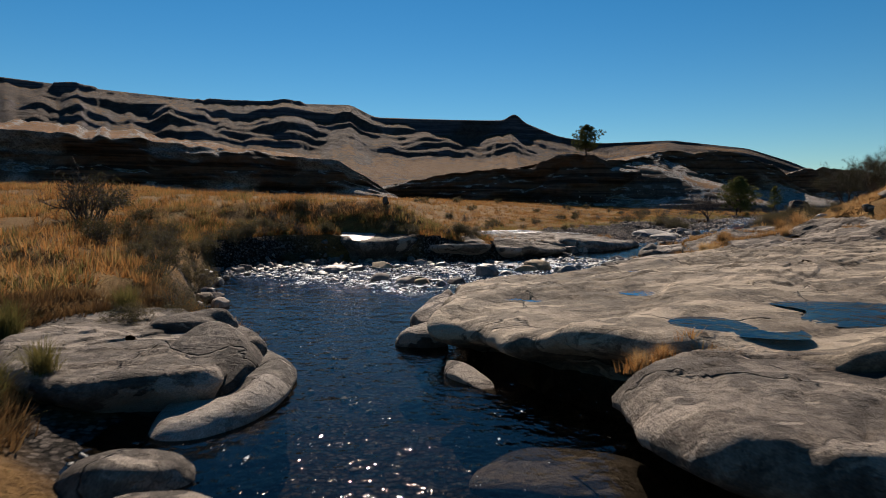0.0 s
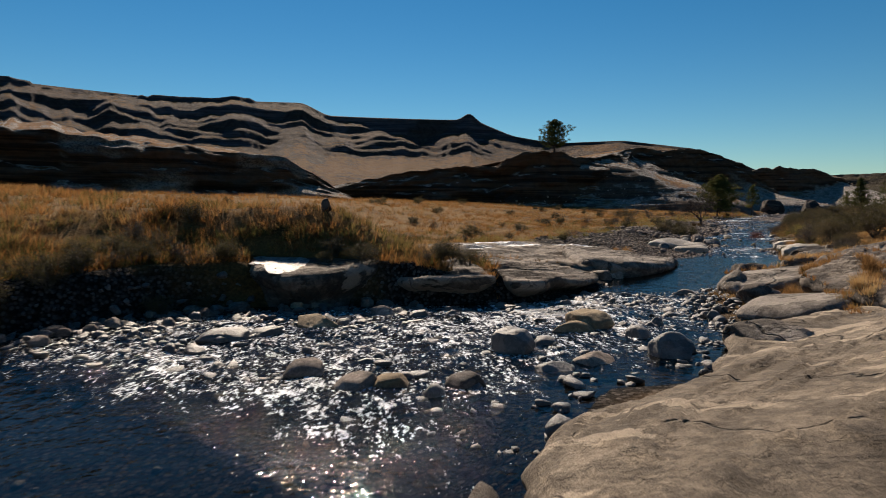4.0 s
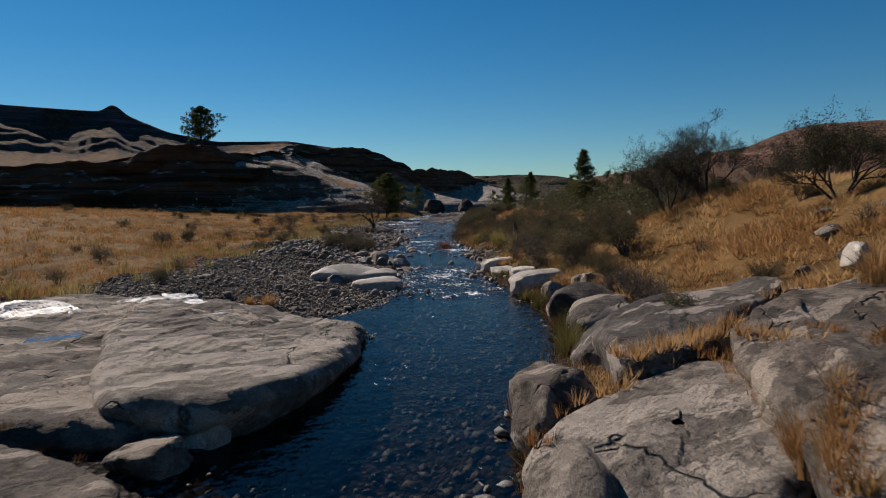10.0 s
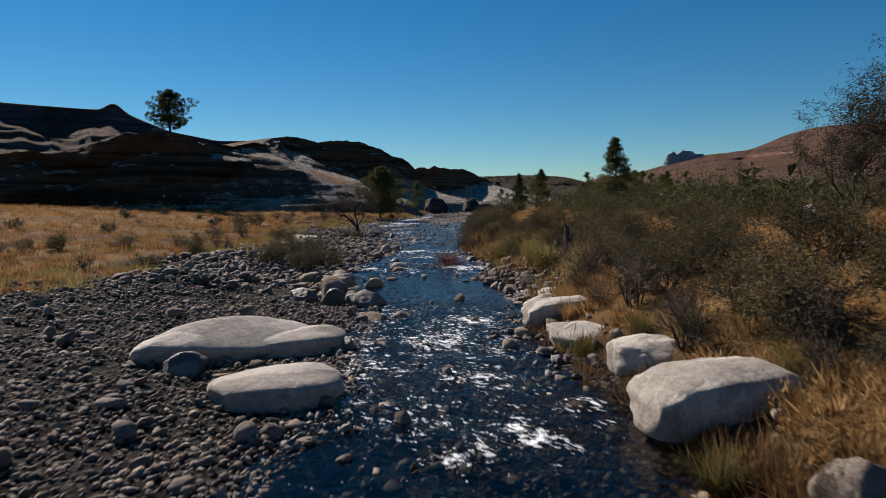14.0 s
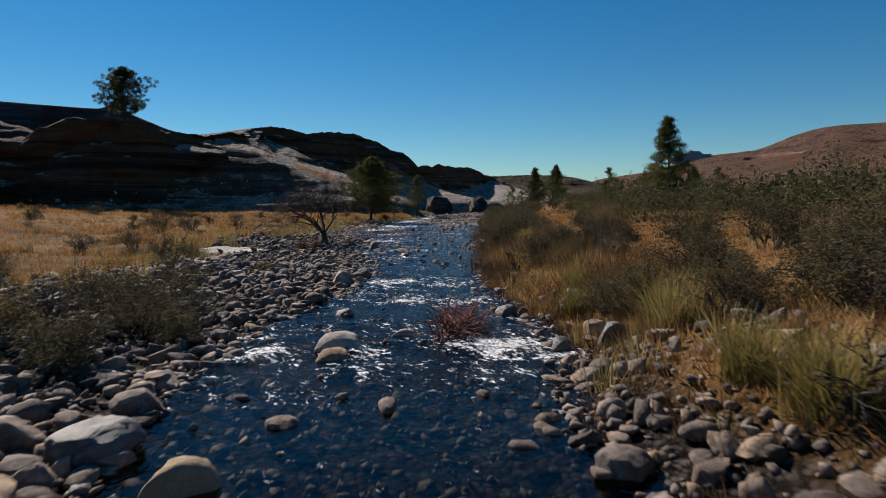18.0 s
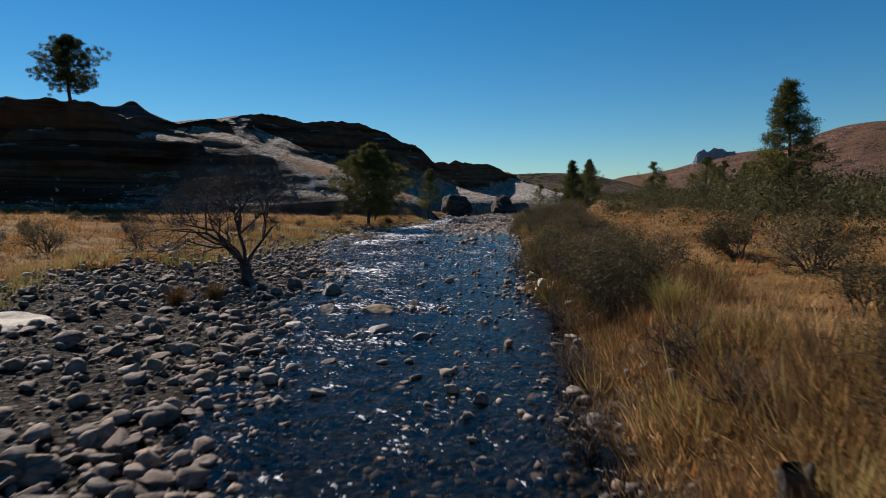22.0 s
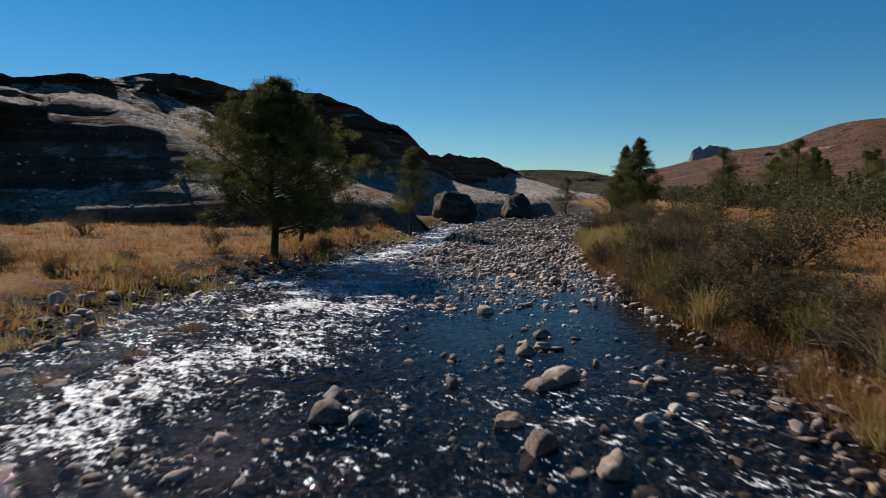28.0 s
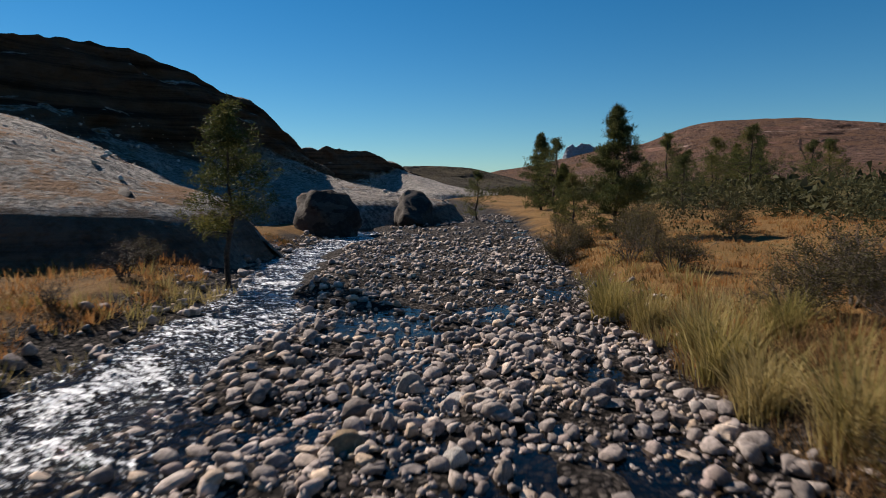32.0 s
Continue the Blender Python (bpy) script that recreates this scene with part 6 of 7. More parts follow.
for x, y, s in ((17.9, 38.2, 0.5), (18.9, 40.1, 0.45), (19.3, 39.4, 0.5), (18.6, 36.9, 0.55), (20.3, 41.8, 0.45), (21.4, 43.0, 0.5), (13.6, 31.7, 0.7), (13.1, 31.2, 0.6), (14.4, 32.4, 0.7), (15.3, 33.5, 0.6), (16.3, 35.4, 0.6), (15.8, 34.2, 0.6), (16.2, 33.5, 0.55), (19.3, 38.6, 0.5), (16.9, 36.6, 0.5), (10.6, 26.0, 0.5), (9.6, 25.3, 0.5), (11.6, 26.3, 0.45), (9.0, 24.2, 0.5), (13.5, 24.6, 0.55), (12.6, 22.8, 0.55), (2.15, 6.7, 0.25), (2.5, 7.0, 0.25), (14.4, 26.6, 0.7), (15.6, 27.4, 0.8), (9.7, 23.2, 0.4), (0.4, 30.6, 0.9), (10.9, 24.4, 0.5), (1.0, 29.6, 0.8), (-5.6, 10.9, 0.6), (-6.4, 9.0, 0.7), (-4.3, 5.2, 0.7), (-4.0, 4.7, 0.6), (-4.6, 5.7, 0.7), (-5.0, 6.6, 0.7), (-4.7, 7.2, 0.5), (10.4, 39.3, 0.5), (10.0, 39.6, 0.4)):
    tussock(x, y, s, OLIVE if (13 < x < 20 and y > 31) or x < -3.5 else STRAW, "small tuft of straw-coloured grass in a rock crack")


# ---------------------------------------------------------------- shrubs and trees
def tube(path, radii, sides, V, F):
    path = np.array(path)
    d = np.gradient(path, axis=0)
    base = len(V)
    for p, t, r in zip(path, d, radii):
        t = t / (np.linalg.norm(t) + 1e-9)
        a = np.cross(t, (0.3, 0.2, 0.93) if abs(t[2]) < 0.9 else (1, 0, 0))
        a /= np.linalg.norm(a)
        b = np.cross(t, a)
        for k in range(sides):
            w = 6.2832 * k / sides
            V.append(p + r * (math.cos(w) * a + math.sin(w) * b))
    for i in range(len(path) - 1):
        for k in range(sides):
            j = (k + 1) % sides
            F.append((base + i * sides + k, base + i * sides + j, base + (i + 1) * sides + j, base + (i + 1) * sides + k))


def grow(rnd, p, d, length, radius, depth, V, F, tips, bend=0.35, up=0.15, forks=3, shrink=0.68, sides=5):
    n = 3 if depth > 2 else (2 if depth else 1)
    path, q, dd = [p], p, d
    for k in range(n):
        dd = dd + rnd.normal(0, bend / n, 3) + np.array([0, 0, up / n])
        dd /= np.linalg.norm(dd)
        q = q + dd * length / n
        path.append(q)
    tube(path, np.linspace(radius, radius * 0.6, n + 1), max(3, sides - (depth < 2)), V, F)
    if depth == 0:
        tips.append((q, dd))
        return
    if depth == 1:
        tips.append((q, dd))
    for k in range(forks):
        f = rnd.uniform(0.45, 1.0)
        at = path[min(n, int(f * n + 0.5))]
        side = rnd.normal(0, 1, 3)
        side -= dd * (side @ dd)
        side /= np.linalg.norm(side)
        nd = dd * rnd.uniform(0.55, 0.9) + side * rnd.uniform(0.5, 0.9)
        grow(rnd, at, nd / np.linalg.norm(nd), length * shrink * rnd.uniform(0.75, 1.2), radius * 0.55, depth - 1, V, F, tips, bend, up, forks, shrink, sides - 1)


def leaf_mesh(rnd, tips, per, size, spread, stretch=2.2):
    p = np.repeat(np.array([t[0] for t in tips]), per, 0)
    back = np.repeat(np.array([t[1] for t in tips]), per, 0)
    k = len(p)
    p = p - back * rnd.uniform(0, spread * 1.6, (k, 1)) + rnd.normal(0, spread * 0.5, (k, 3))
    a = rnd.normal(0, 1, (k, 3))
    a /= np.linalg.norm(a, axis=1)[:, None]
    b = np.cross(a, rnd.normal(0, 1, (k, 3)))
    b /= np.linalg.norm(b, axis=1)[:, None]
    s = size * rnd.uniform(0.6, 1.3, (k, 1))
    V = np.stack([p - a * s * stretch / 2, p + b * s * 0.6, p + a * s * stretch / 2], 1).reshape(-1, 3)
    return mesh_from("foliage", V, np.arange(k * 3).reshape(-1, 3), False)


def quads(name, V, F, smooth=True):
    return mesh_from(name, np.array(V), np.array(F), smooth)


def shrub(seed, wide, tall, stems, depth, leaves, leaf, bark, foliage, label, bend=0.5, name="shrub"):
    rnd = np.random.RandomState(seed)
    V, F, tips = [], [], []
    for k in range(stems):
        a = rnd.uniform(0, 6.283)
        d = np.array([math.cos(a) * wide * rnd.uniform(0.2, 1), math.sin(a) * wide * rnd.uniform(0.2, 1), tall])
        grow(rnd, np.array([0.06 * math.cos(a), 0.06 * math.sin(a), -0.05]), d / np.linalg.norm(d), 0.42, 0.016, depth, V, F, tips, bend=bend, sides=3)
    root = new(name)
    tagged(root, label, "shrub", "shrubs on the banks")
    part("branch_work", quads("branch_work", V, F), bark, root)
    if leaves:
        part("foliage", leaf_mesh(rnd, tips, leaves, leaf, 0.09), foliage, root)
    return root


DARK, TWIGGY, GREYISH, SPARSE = "dense olive-grey shrub on the bank", "bare brown twiggy shrub on the bank", "grey-green thorny shrub in dry grass", "sparse leafy shrub at the water's edge"
KINDS = {
    "dark": [shrub(500 + k, 0.9, 1.0, 12, 3, 10, 0.02, TWIG, LEAF, DARK) for k in range(3)],
    "bare": [shrub(520 + k, 0.8, 1.1, 10, 3, 0, 0, TWIG, LEAF, TWIGGY) for k in range(2)],
    "grey": [shrub(540 + k, 0.9, 0.9, 10, 3, 6, 0.018, TWIG, LEAF, GREYISH) for k in range(2)],
    "lite": [shrub(560 + k, 0.9, 0.9, 9, 2, 44, 0.02, TWIG, LEAF, DARK) for k in range(3)],
}
for group_of in KINDS.values():
    for ob in group_of:
        ob["used"] = 0


def put(kind, x, y, size, turn=0, squash=1.0, label=""):
    """Places a shrub about size metres high; the first use of each kind moves the original."""
    pool_ = KINDS[kind]
    ob = pool_[int(abs(x * 3.3 + y * 5.1)) % len(pool_)]
    m = pose(x, y, float(height_xy(x, y)[0]) - 0.03, 0, 0, turn or x * 131)
    if ob["used"]:
        ob = copy_thing(ob, m)
    else:
        ob["used"] = 1
        ob.matrix_basis = m
    ob.scale = (size, size, size * squash)
    if label:
        tagged(ob, label)
    return ob


for kind, x, y, size in (
        ("grey", -11.4, 20.4, 2.2), ("dark", -8.2, 20.6, 0.9), ("dark", -7.9, 23.6, 0.8), ("dark", -6.9, 17.2, 1.1), ("dark", -7.6, 15.8, 0.9), ("dark", 0.3, 30.6, 0.8), ("grey", -0.4, 31.8, 0.8), ("dark", -8.6, 22.6, 0.9), ("dark", -6.2, 25.0, 0.8), ("dark", -3.6, 26.2, 0.7), ("dark", -9.4, 21.4, 1.0), ("bare", -7.6, 24.4, 0.8), ("dark", -5.2, 25.4, 0.7), ("dark", -9.6, 19.4, 1.0), ("bare", -8.2, 18.2, 0.9), ("dark", -9.0, 16.6, 1.1), ("dark", -0.6, 29.8, 0.8), ("dark", 0.9, 33.9, 0.7), ("grey", -1.2, 34.6, 0.8), ("dark", -6.4, 28.2, 0.8), ("bare", -7.4, 27, 0.9), ("dark", -11, 23, 0.9), ("grey", -14, 27, 1.0), ("bare", 3, 43, 0.8), ("grey", 6, 46, 0.7), ("dark", 8.5, 44, 0.6), ("bare", 9.6, 46.5, 0.7),
        ("dark", 17.6, 30.2, 0.7), ("dark", 19.4, 37.2, 1.4), ("dark", 21.6, 40.8, 1.5), ("bare", 19.0, 38.4, 1.1), ("dark", 23.4, 44.0, 1.5), ("bare", 22.4, 43.4, 1.2), ("dark", 22.5, 38.5, 1.7), ("dark", 24, 41.5, 1.7), ("dark", 25.5, 44.2, 1.6), ("bare", 24.2, 45.6, 1.2), ("dark", 26.4, 46.4, 1.5), ("dark", 20.6, 36.2, 1.6), ("dark", 27.8, 48.2, 1.4), ("dark", 28.6, 44.5, 1.7), ("dark", 26.5, 42.8, 1.6), ("bare", 27.4, 49.6, 1.0), ("grey", 29.6, 51.6, 1.1), ("dark", 30.6, 49.6, 1.4), ("dark", 31.8, 46.4, 1.8),
        ("bare", 16.6, 33.4, 0.8), ("bare", 16.0, 31.6, 0.8), ("bare", 14.0, 30.6, 0.6), ("grey", 19.0, 35.6, 0.8), ("bare", 9.9, 25.6, 0.5), ("grey", 21.3, 55.6, 1.3), ("bare", 19.4, 55.4, 1.2), ("grey", 21.5, 57.6, 1.3), ("grey", 20.2, 57.4, 1.2), ("dark", 21.0, 54.4, 0.8), ("bare", 22.5, 57.0, 0.6), ("grey", 22.4, 70.4, 1.3), ("bare", 20.6, 69.5, 1.2), ("grey", 26.6, 81.6, 1.8), ("grey", 24.9, 80.0, 1.6), ("bare", 29.6, 83, 1.4), ("dark", 24.6, 61.6, 0.6), ("bare", 18.5, 64, 1.1),
        ("grey", 30.6, 54.6, 1.0), ("dark", 30.6, 57.1, 1.2), ("bare", 31.6, 55.9, 1.1), ("dark", 26.9, 49.4, 1.1), ("dark", 32.2, 58.2, 1.1), ("grey", 33.1, 58.9, 1.1), ("dark", 33.6, 57.2, 1.3), ("dark", 36.1, 65.2, 1.7), ("dark", 37, 66.6, 1.5), ("dark", 35.4, 64.3, 1.5), ("grey", 34.9, 63.9, 1.2), ("dark", 39.2, 70.3, 1.5), ("dark", 40.2, 71.6, 1.6), ("dark", 39.6, 68.2, 1.4), ("dark", 40.8, 63.8, 1.8), ("dark", 43, 67, 1.8), ("dark", 42.4, 74, 1.2), ("dark", 44.6, 77.2, 1.2), ("dark", 44.9, 74.5, 1.6), ("dark", 46.5, 77.6, 1.5), ("bare", 43.4, 72.8, 1.1),
        ("dark", 47.8, 80.4, 1.3), ("grey", 50.6, 83.6, 1.4), ("dark", 53.6, 86.8, 1.7), ("dark", 54.7, 89.8, 1.8), ("bare", 53.8, 88.4, 1.3), ("dark", 56.6, 91, 1.6), ("dark", 63.3, 96.7, 1.5), ("dark", 62.2, 97.2, 1.3), ("bare", 61.6, 95.6, 1.2), ("dark", 71.6, 105.6, 2.0), ("dark", 72, 108.8, 2.0), ("dark", 70, 107.6, 1.6), ("dark", 74, 107, 2.0), ("grey", 68, 103.6, 1.4), ("bare", 55.9, 110.8, 1.4), ("bare", 53.7, 107.6, 0.9), ("grey", 57, 113, 1.2), ("grey", 42, 111.4, 1.5), ("grey", 46, 104, 1.2), ("dark", 50, 103, 0.9), ("bare", 36, 100, 1.3), ("grey", 33, 96, 1.2), ("bare", 30, 92, 1.4),
        ("dark", 51.4, 86.4, 1.7), ("dark", 50.6, 84.6, 1.4), ("bare", 52.2, 86.9, 1.5), ("dark", 54.2, 90.0, 1.5), ("dark", 55.9, 87.1, 1.9), ("bare", 49.2, 82.9, 1.2), ("dark", 58.7, 90.4, 1.9), ("bare", 57.0, 89.0, 1.8), ("dark", 59.5, 92.6, 1.3), ("dark", 62.9, 95.0, 1.8), ("dark", 65.0, 97.6, 1.7), ("bare", 64.0, 96.6, 1.7), ("dark", 66.8, 101.6, 1.6), ("dark", 61.0, 94.0, 1.2), ("dark", 28.6, 48.9, 1.5), ("bare", 27.4, 47.6, 1.3), ("dark", 29.4, 51.5, 1.4), ("dark", 25.6, 45.0, 1.5), ("dark", 23.2, 42.6, 1.4), ("dark", 31.7, 49.6, 1.8), ("dark", 33.5, 52.6, 1.8), ("dark", 35.4, 56, 1.8), ("grey", 38.6, 66.0, 1.5), ("dark", 47.2, 77.0, 1.6), ("dark", 48.6, 79.6, 1.5), ("grey", 20.6, 55.0, 1.1), ("bare", 19.8, 54.2, 1.0), ("bare", -11.6, 20.2, 2.3), ("dark", -6.6, 14.8, 0.9), ("dark", -5.0, 26.3, 0.8), ("dark", -6.8, 25.6, 0.9), ("dark", -7.8, 24.6, 0.9), ("bare", 15.6, 31.8, 0.8), ("bare", 16.4, 32.4, 0.9), ("bare", 17.2, 33.4, 0.8), ("bare", 15.0, 30.8, 0.9), ("bare", 15.9, 31.9, 0.9), ("dark", 14.4, 29.9, 0.8), ("bare", 16.6, 33.0, 0.8), ("bare", 16.0, 34.6, 0.6), ("dark", 17.8, 34.4, 0.8), ("bare", 49.0, 82.4, 1.2), ("bare", 48.3, 81.4, 1.2), ("bare", 50.4, 84.7, 1.2), ("bare", 51.4, 86.4, 1.2), ("bare", 52.0, 88.8, 1.0), ("bare", 47.4, 80.0, 1.2), ("bare", 18.6, 36.6, 0.7), ("bare", 19.6, 38.9, 0.8), ("bare", 20.6, 41.4, 0.7), ("dark", 19.0, 36.0, 0.9), ("bare", 21.6, 42.8, 0.8), ("dark", 13.0, 60.6, 1.0), ("bare", 15.2, 61.0, 1.1), ("dark", 17.4, 62.4, 0.9), ("grey", 11.0, 58.4, 1.0), ("dark", 15.0, 54.6, 0.8), ("bare", 13.4, 55.8, 0.9), ("dark", 17.0, 57.0, 0.9), ("grey", 18.6, 60.0, 1.0), ("grey", 22.6, 64.2, 1.3), ("dark", 23.6, 66.0, 0.9), ("bare", 37.4, 96.2, 0.9), ("dark", 40.8, 97.2, 0.7), ("grey", 35.6, 94.0, 0.8), ("dark", 42.6, 99.6, 0.6), ("dark", 19.6, 53.6, 1.1), ("dark", 20.4, 55.8, 1.2), ("dark", 18.9, 54.8, 1.1), ("bare", 19.2, 36.8, 1.2), ("dark", 20.0, 38.0, 1.4), ("bare", 20.4, 40.4, 1.3), ("dark", 22.6, 40.2, 1.6), ("dark", 23.6, 42.0, 1.5), ("dark", 25.4, 40.2, 1.5), ("dark", 26.6, 38.6, 1.3), ("dark", 25.2, 36.2, 0.9), ("dark", 28.6, 38.8, 1.4), ("bare", 20.2, 33.4, 0.7), ("dark", 22.6, 32.0, 0.8), ("bare", 19.4, 29.2, 0.6), ("dark", 17.4, 27.6, 0.6), ("bare", 21.4, 28.2, 0.9), ("grey", 19.6, 26.6, 0.7), ("bare", 23.0, 29.6, 1.0), ("dark", 20.8, 24.6, 0.8), ("bare", 18.2, 24.2, 0.6)):
    put(kind, x, y, size)
for kind, x, y, size in (("bare", 29.7, 57.9, 0.8), ("bare", 29.1, 56.6, 0.8), ("bare", 30.1, 58.9, 0.8), ("grey", 30.0, 56.2, 0.7), ("dark", 31.2, 56.2, 0.9), ("dark", 29.7, 55.2, 0.8), ("bare", 32.0, 59.7, 0.8), ("dark", 36.2, 60.7, 1.4), ("dark", 33.6, 58.0, 1.1), ("bare", 31.0, 60.6, 0.8), ("bare", 32.4, 62.2, 0.9), ("dark", 35.8, 64.6, 1.2), ("bare", 34.6, 65.0, 1.0), ("dark", 38.0, 69.2, 1.3), ("bare", 37.6, 68.2, 1.0), ("dark", 40.2, 71.6, 1.4), ("bare", 39.6, 72.4, 1.0)):
    put(kind, x, y, size)
hang = np.random.RandomState(19)
for k in range(46):                          # brush hanging over the cut bank
    u = hang.uniform(5.5, 24)
    x, y = to_xy(u, left_edge(u) - 0.75 - 1.6 * hang.rand() ** 1.4)
    put(("dark", "grey", "dark", "bare")[k % 4], float(x), float(y), hang.uniform(0.5, 0.95), squash=0.8)
brush = np.random.RandomState(9)
for k in range(26):                          # twiggy growth along the right edge of the water
    u = brush.uniform(57, 112)
    v = right_edge(u) + 0.4 + 1.8 * brush.rand() ** 1.5
    x, y = to_xy(u, v)
    if 59 < u < 69:                          # an open strip of grass
        continue
    put(("dark", "bare", "bare", "grey")[k % 4], float(x), float(y), brush.uniform(0.8, 1.5))
for k in range(30):                         # the scrubby flat beyond the right bank
    u = brush.uniform(52, 150)
    v = right_edge(u) + 6 + 52 * brush.rand() ** 1.2
    x, y = to_xy(u, v)
    if 62 < x < 75 and 96 < y < 104:
        continue
    put("lite", float(x), float(y), brush.uniform(1.3, 2.3), squash=0.85)
for k in range(24):                          # scattered low growth on the plain
    u = brush.uniform(36, 116)
    v = left_edge(u) - along(u, [(30, 6), (38, 9), (50, 7), (60, 6), (80, 6), (92, 2.5), (120, 1.5)]) - 16 * brush.rand() ** 1.6
    x, y = to_xy(u, v)
    put(("grey", "bare", "dark", "bare")[k % 4], float(x), float(y), brush.uniform(0.5, 1.0))
for k in range(26):                          # shrubs at the foot of the cliff
    u = brush.uniform(40, 130)
    v = left_edge(u) - brush.uniform(12, 40)
    x, y = to_xy(u, v)
    put("lite", float(x), float(y), brush.uniform(0.7, 1.3))


def far_scrub(count, u0, u1, w0, w1, label, per=64, leaf=0.09, seed=83):
    rnd = np.random.RandomState(seed)
    u = rnd.uniform(u0, u1, count)
    v = right_edge(u) + rnd.uniform(w0, w1, count)
    x, y = to_xy(u, v)
    z = ground_height(u, v)
    h = rnd.uniform(1.1, 2.8, count)
    k = count * per
    d = rnd.normal(0, 1, (k, 3))
    d /= np.linalg.norm(d, axis=1)[:, None] * rnd.uniform(0.9, 1.6, (k, 1))
    c = np.repeat(np.stack([x, y, z + h * 0.45, h], -1), per, 0)
    p = c[:, :3] + d * c[:, 3:] * (0.75, 0.75, 0.55)
    a, b = rnd.normal(0, 1, (2, k, 3))
    s = c[:, 3:] * leaf
    thing("scrub", mesh_from("scrub", np.stack([p - a * s, p + b * s, p + a * s], 1).reshape(-1, 3), np.arange(k * 3).reshape(-1, 3), False), SCRUB_LEAF, label, "scrub", kind="stuff")


far_scrub(420, 56, 150, 7, 60, "dark olive and brown bushes scattered over the flat", 620, 0.022, 84)
far_scrub(4200, 60, 300, 14, 170, "dark olive scrub covering the far flat")


def conifer(seed, tall, wide, bare, layers, label, droop=0.1, thick=0.05, irregular=0.3, dense=1.0, lean=0.0, fine=1.0):
    """A pine: tapered trunk, limbs in loose whorls, needle clumps along each limb."""
    rnd = np.random.RandomState(seed)
    V, F = [], []
    top = np.array([lean * tall, 0, tall])
    path = [np.array([0, 0, -0.1])] + [top * f + np.array([*(rnd.normal(0, 0.025 * tall, 2) * (1 - f)), 0]) for f in (0.2, 0.4, 0.6, 0.8, 1.0)]
    tube(path, [thick, thick * 0.85, thick * 0.65, thick * 0.45, thick * 0.25, 0.012], 8, V, F)
    root = new("pine_tree")
    tagged(root, label, "tree", "pines")
    part("trunk", quads("trunk", V, F), PINE_BARK, root)
    spots = []
    for k in range(layers):
        f = bare + (1 - bare) * (k + rnd.rand()) / layers
        at = np.array([np.interp(f, np.linspace(0, 1, 6), [p[c] for p in path]) for c in range(3)])
        shape = (1 - ((f - bare) / (1 - bare)) ** 1.4) * min(1.0, 0.55 + 2.2 * (f - bare)) + 0.05
        L = wide * 0.5 * shape * rnd.uniform(1 - irregular, 1 + irregular)
        a = rnd.uniform(0, 6.283)
        d = np.array([math.cos(a), math.sin(a), rnd.uniform(0.05, 0.5)])
        q, limb = at, [at]
        for s in range(4):
            d = d + rnd.normal(0, 0.12, 3) + np.array([0, 0, -droop * 0.4 + 0.06 * s])
            d /= np.linalg.norm(d)
            q = q + d * L / 4
            limb.append(q)
            for c in range(2 if s == 0 else 3):
                o = rnd.normal(0, 1, 3) * (0.12 * L + 0.06)
                o[2] *= 0.5
                if s > 0 or rnd.rand() < 0.4:
                    spots.append(q + o)
        V, F = [], []
        tube(limb, np.linspace(thick * 0.3 * (1.1 - f), 0.006, 5), 4, V, F)
        part("limb", quads("limb", V, F), PINE_BARK, root)
    spots = np.array(spots)
    per = int(40 * dense)
    p = np.repeat(spots, per, 0)
    k = len(p)
    d = rnd.normal(0, 1, (k, 3)) + (0, 0, 0.35)
    d /= np.linalg.norm(d, axis=1)[:, None]
    L = fine * 0.034 * tall ** 0.6 * rnd.uniform(0.7, 1.4, (k, 1))
    p = p + d * L * 0.3 + rnd.normal(0, 0.035 * tall ** 0.6, (k, 3)) * (1, 1, 0.7)
    b = np.cross(d, rnd.normal(0, 1, (k, 3)))
    b /= np.linalg.norm(b, axis=1)[:, None]
    w = L * 0.14
    me = mesh_from("crown", np.stack([p - b * w, p + b * w, p + d * L * 1.5], 1).reshape(-1, 3), np.arange(k * 3).reshape(-1, 3), False)
    part("crown", me, NEEDLE, root)
    return root


def plant(ob, x, y, z=None, turn=0.0, scale=1.0, first=False, label=""):
    m = pose(x, y, float(height_xy(x, y)[0]) - 0.05 if z is None else z, 0, 0, turn)
    if not first:
        ob = copy_thing(ob, m)
    else:
        ob.matrix_basis = m
    ob.scale = (scale, scale, scale)
    if label:
        tagged(ob, label)
    return ob


spread = conifer(601, 6.1, 6.9, 0.15, 130, "broad bushy pine on the grassy bank", thick=0.15, lean=0.04, dense=2.2, fine=0.8, irregular=0.16)
plant(spread, 47.4, 100.9, first=True)
slim = conifer(602, 5.4, 2.9, 0.3, 40, "slender open pine leaning by the stream", thick=0.09, dense=0.7, lean=0.06)
plant(slim, 58.8, 111.2, first=True, turn=30)
spire = conifer(603, 6.9, 4.0, 0.05, 84, "conical dark green pine in the scrub", thick=0.14, irregular=0.2)
plant(spire, 59.9, 75.4, first=True)
plant(spire, 76.5, 109.2, scale=0.85, turn=70)
plant(spire, 107, 137.4, scale=1.2, turn=140, label="tall dark pine at the edge of the scrub")
low_pine = conifer(605, 6.0, 5.4, 0.1, 44, "dark pine at the edge of the scrub", thick=0.14, dense=0.6)
plant(low_pine, 98, 128.7, first=True, scale=1.15, turn=200)
plant(spire, 140.1, 129.4, scale=1.05, turn=20, label="dark pine behind the scrub")
plant(low_pine, 148.4, 140.4, scale=1.25, turn=90, label="dark pine behind the scrub")
plant(spire, 128, 122, scale=0.8, turn=60, label="dark pine behind the scrub")
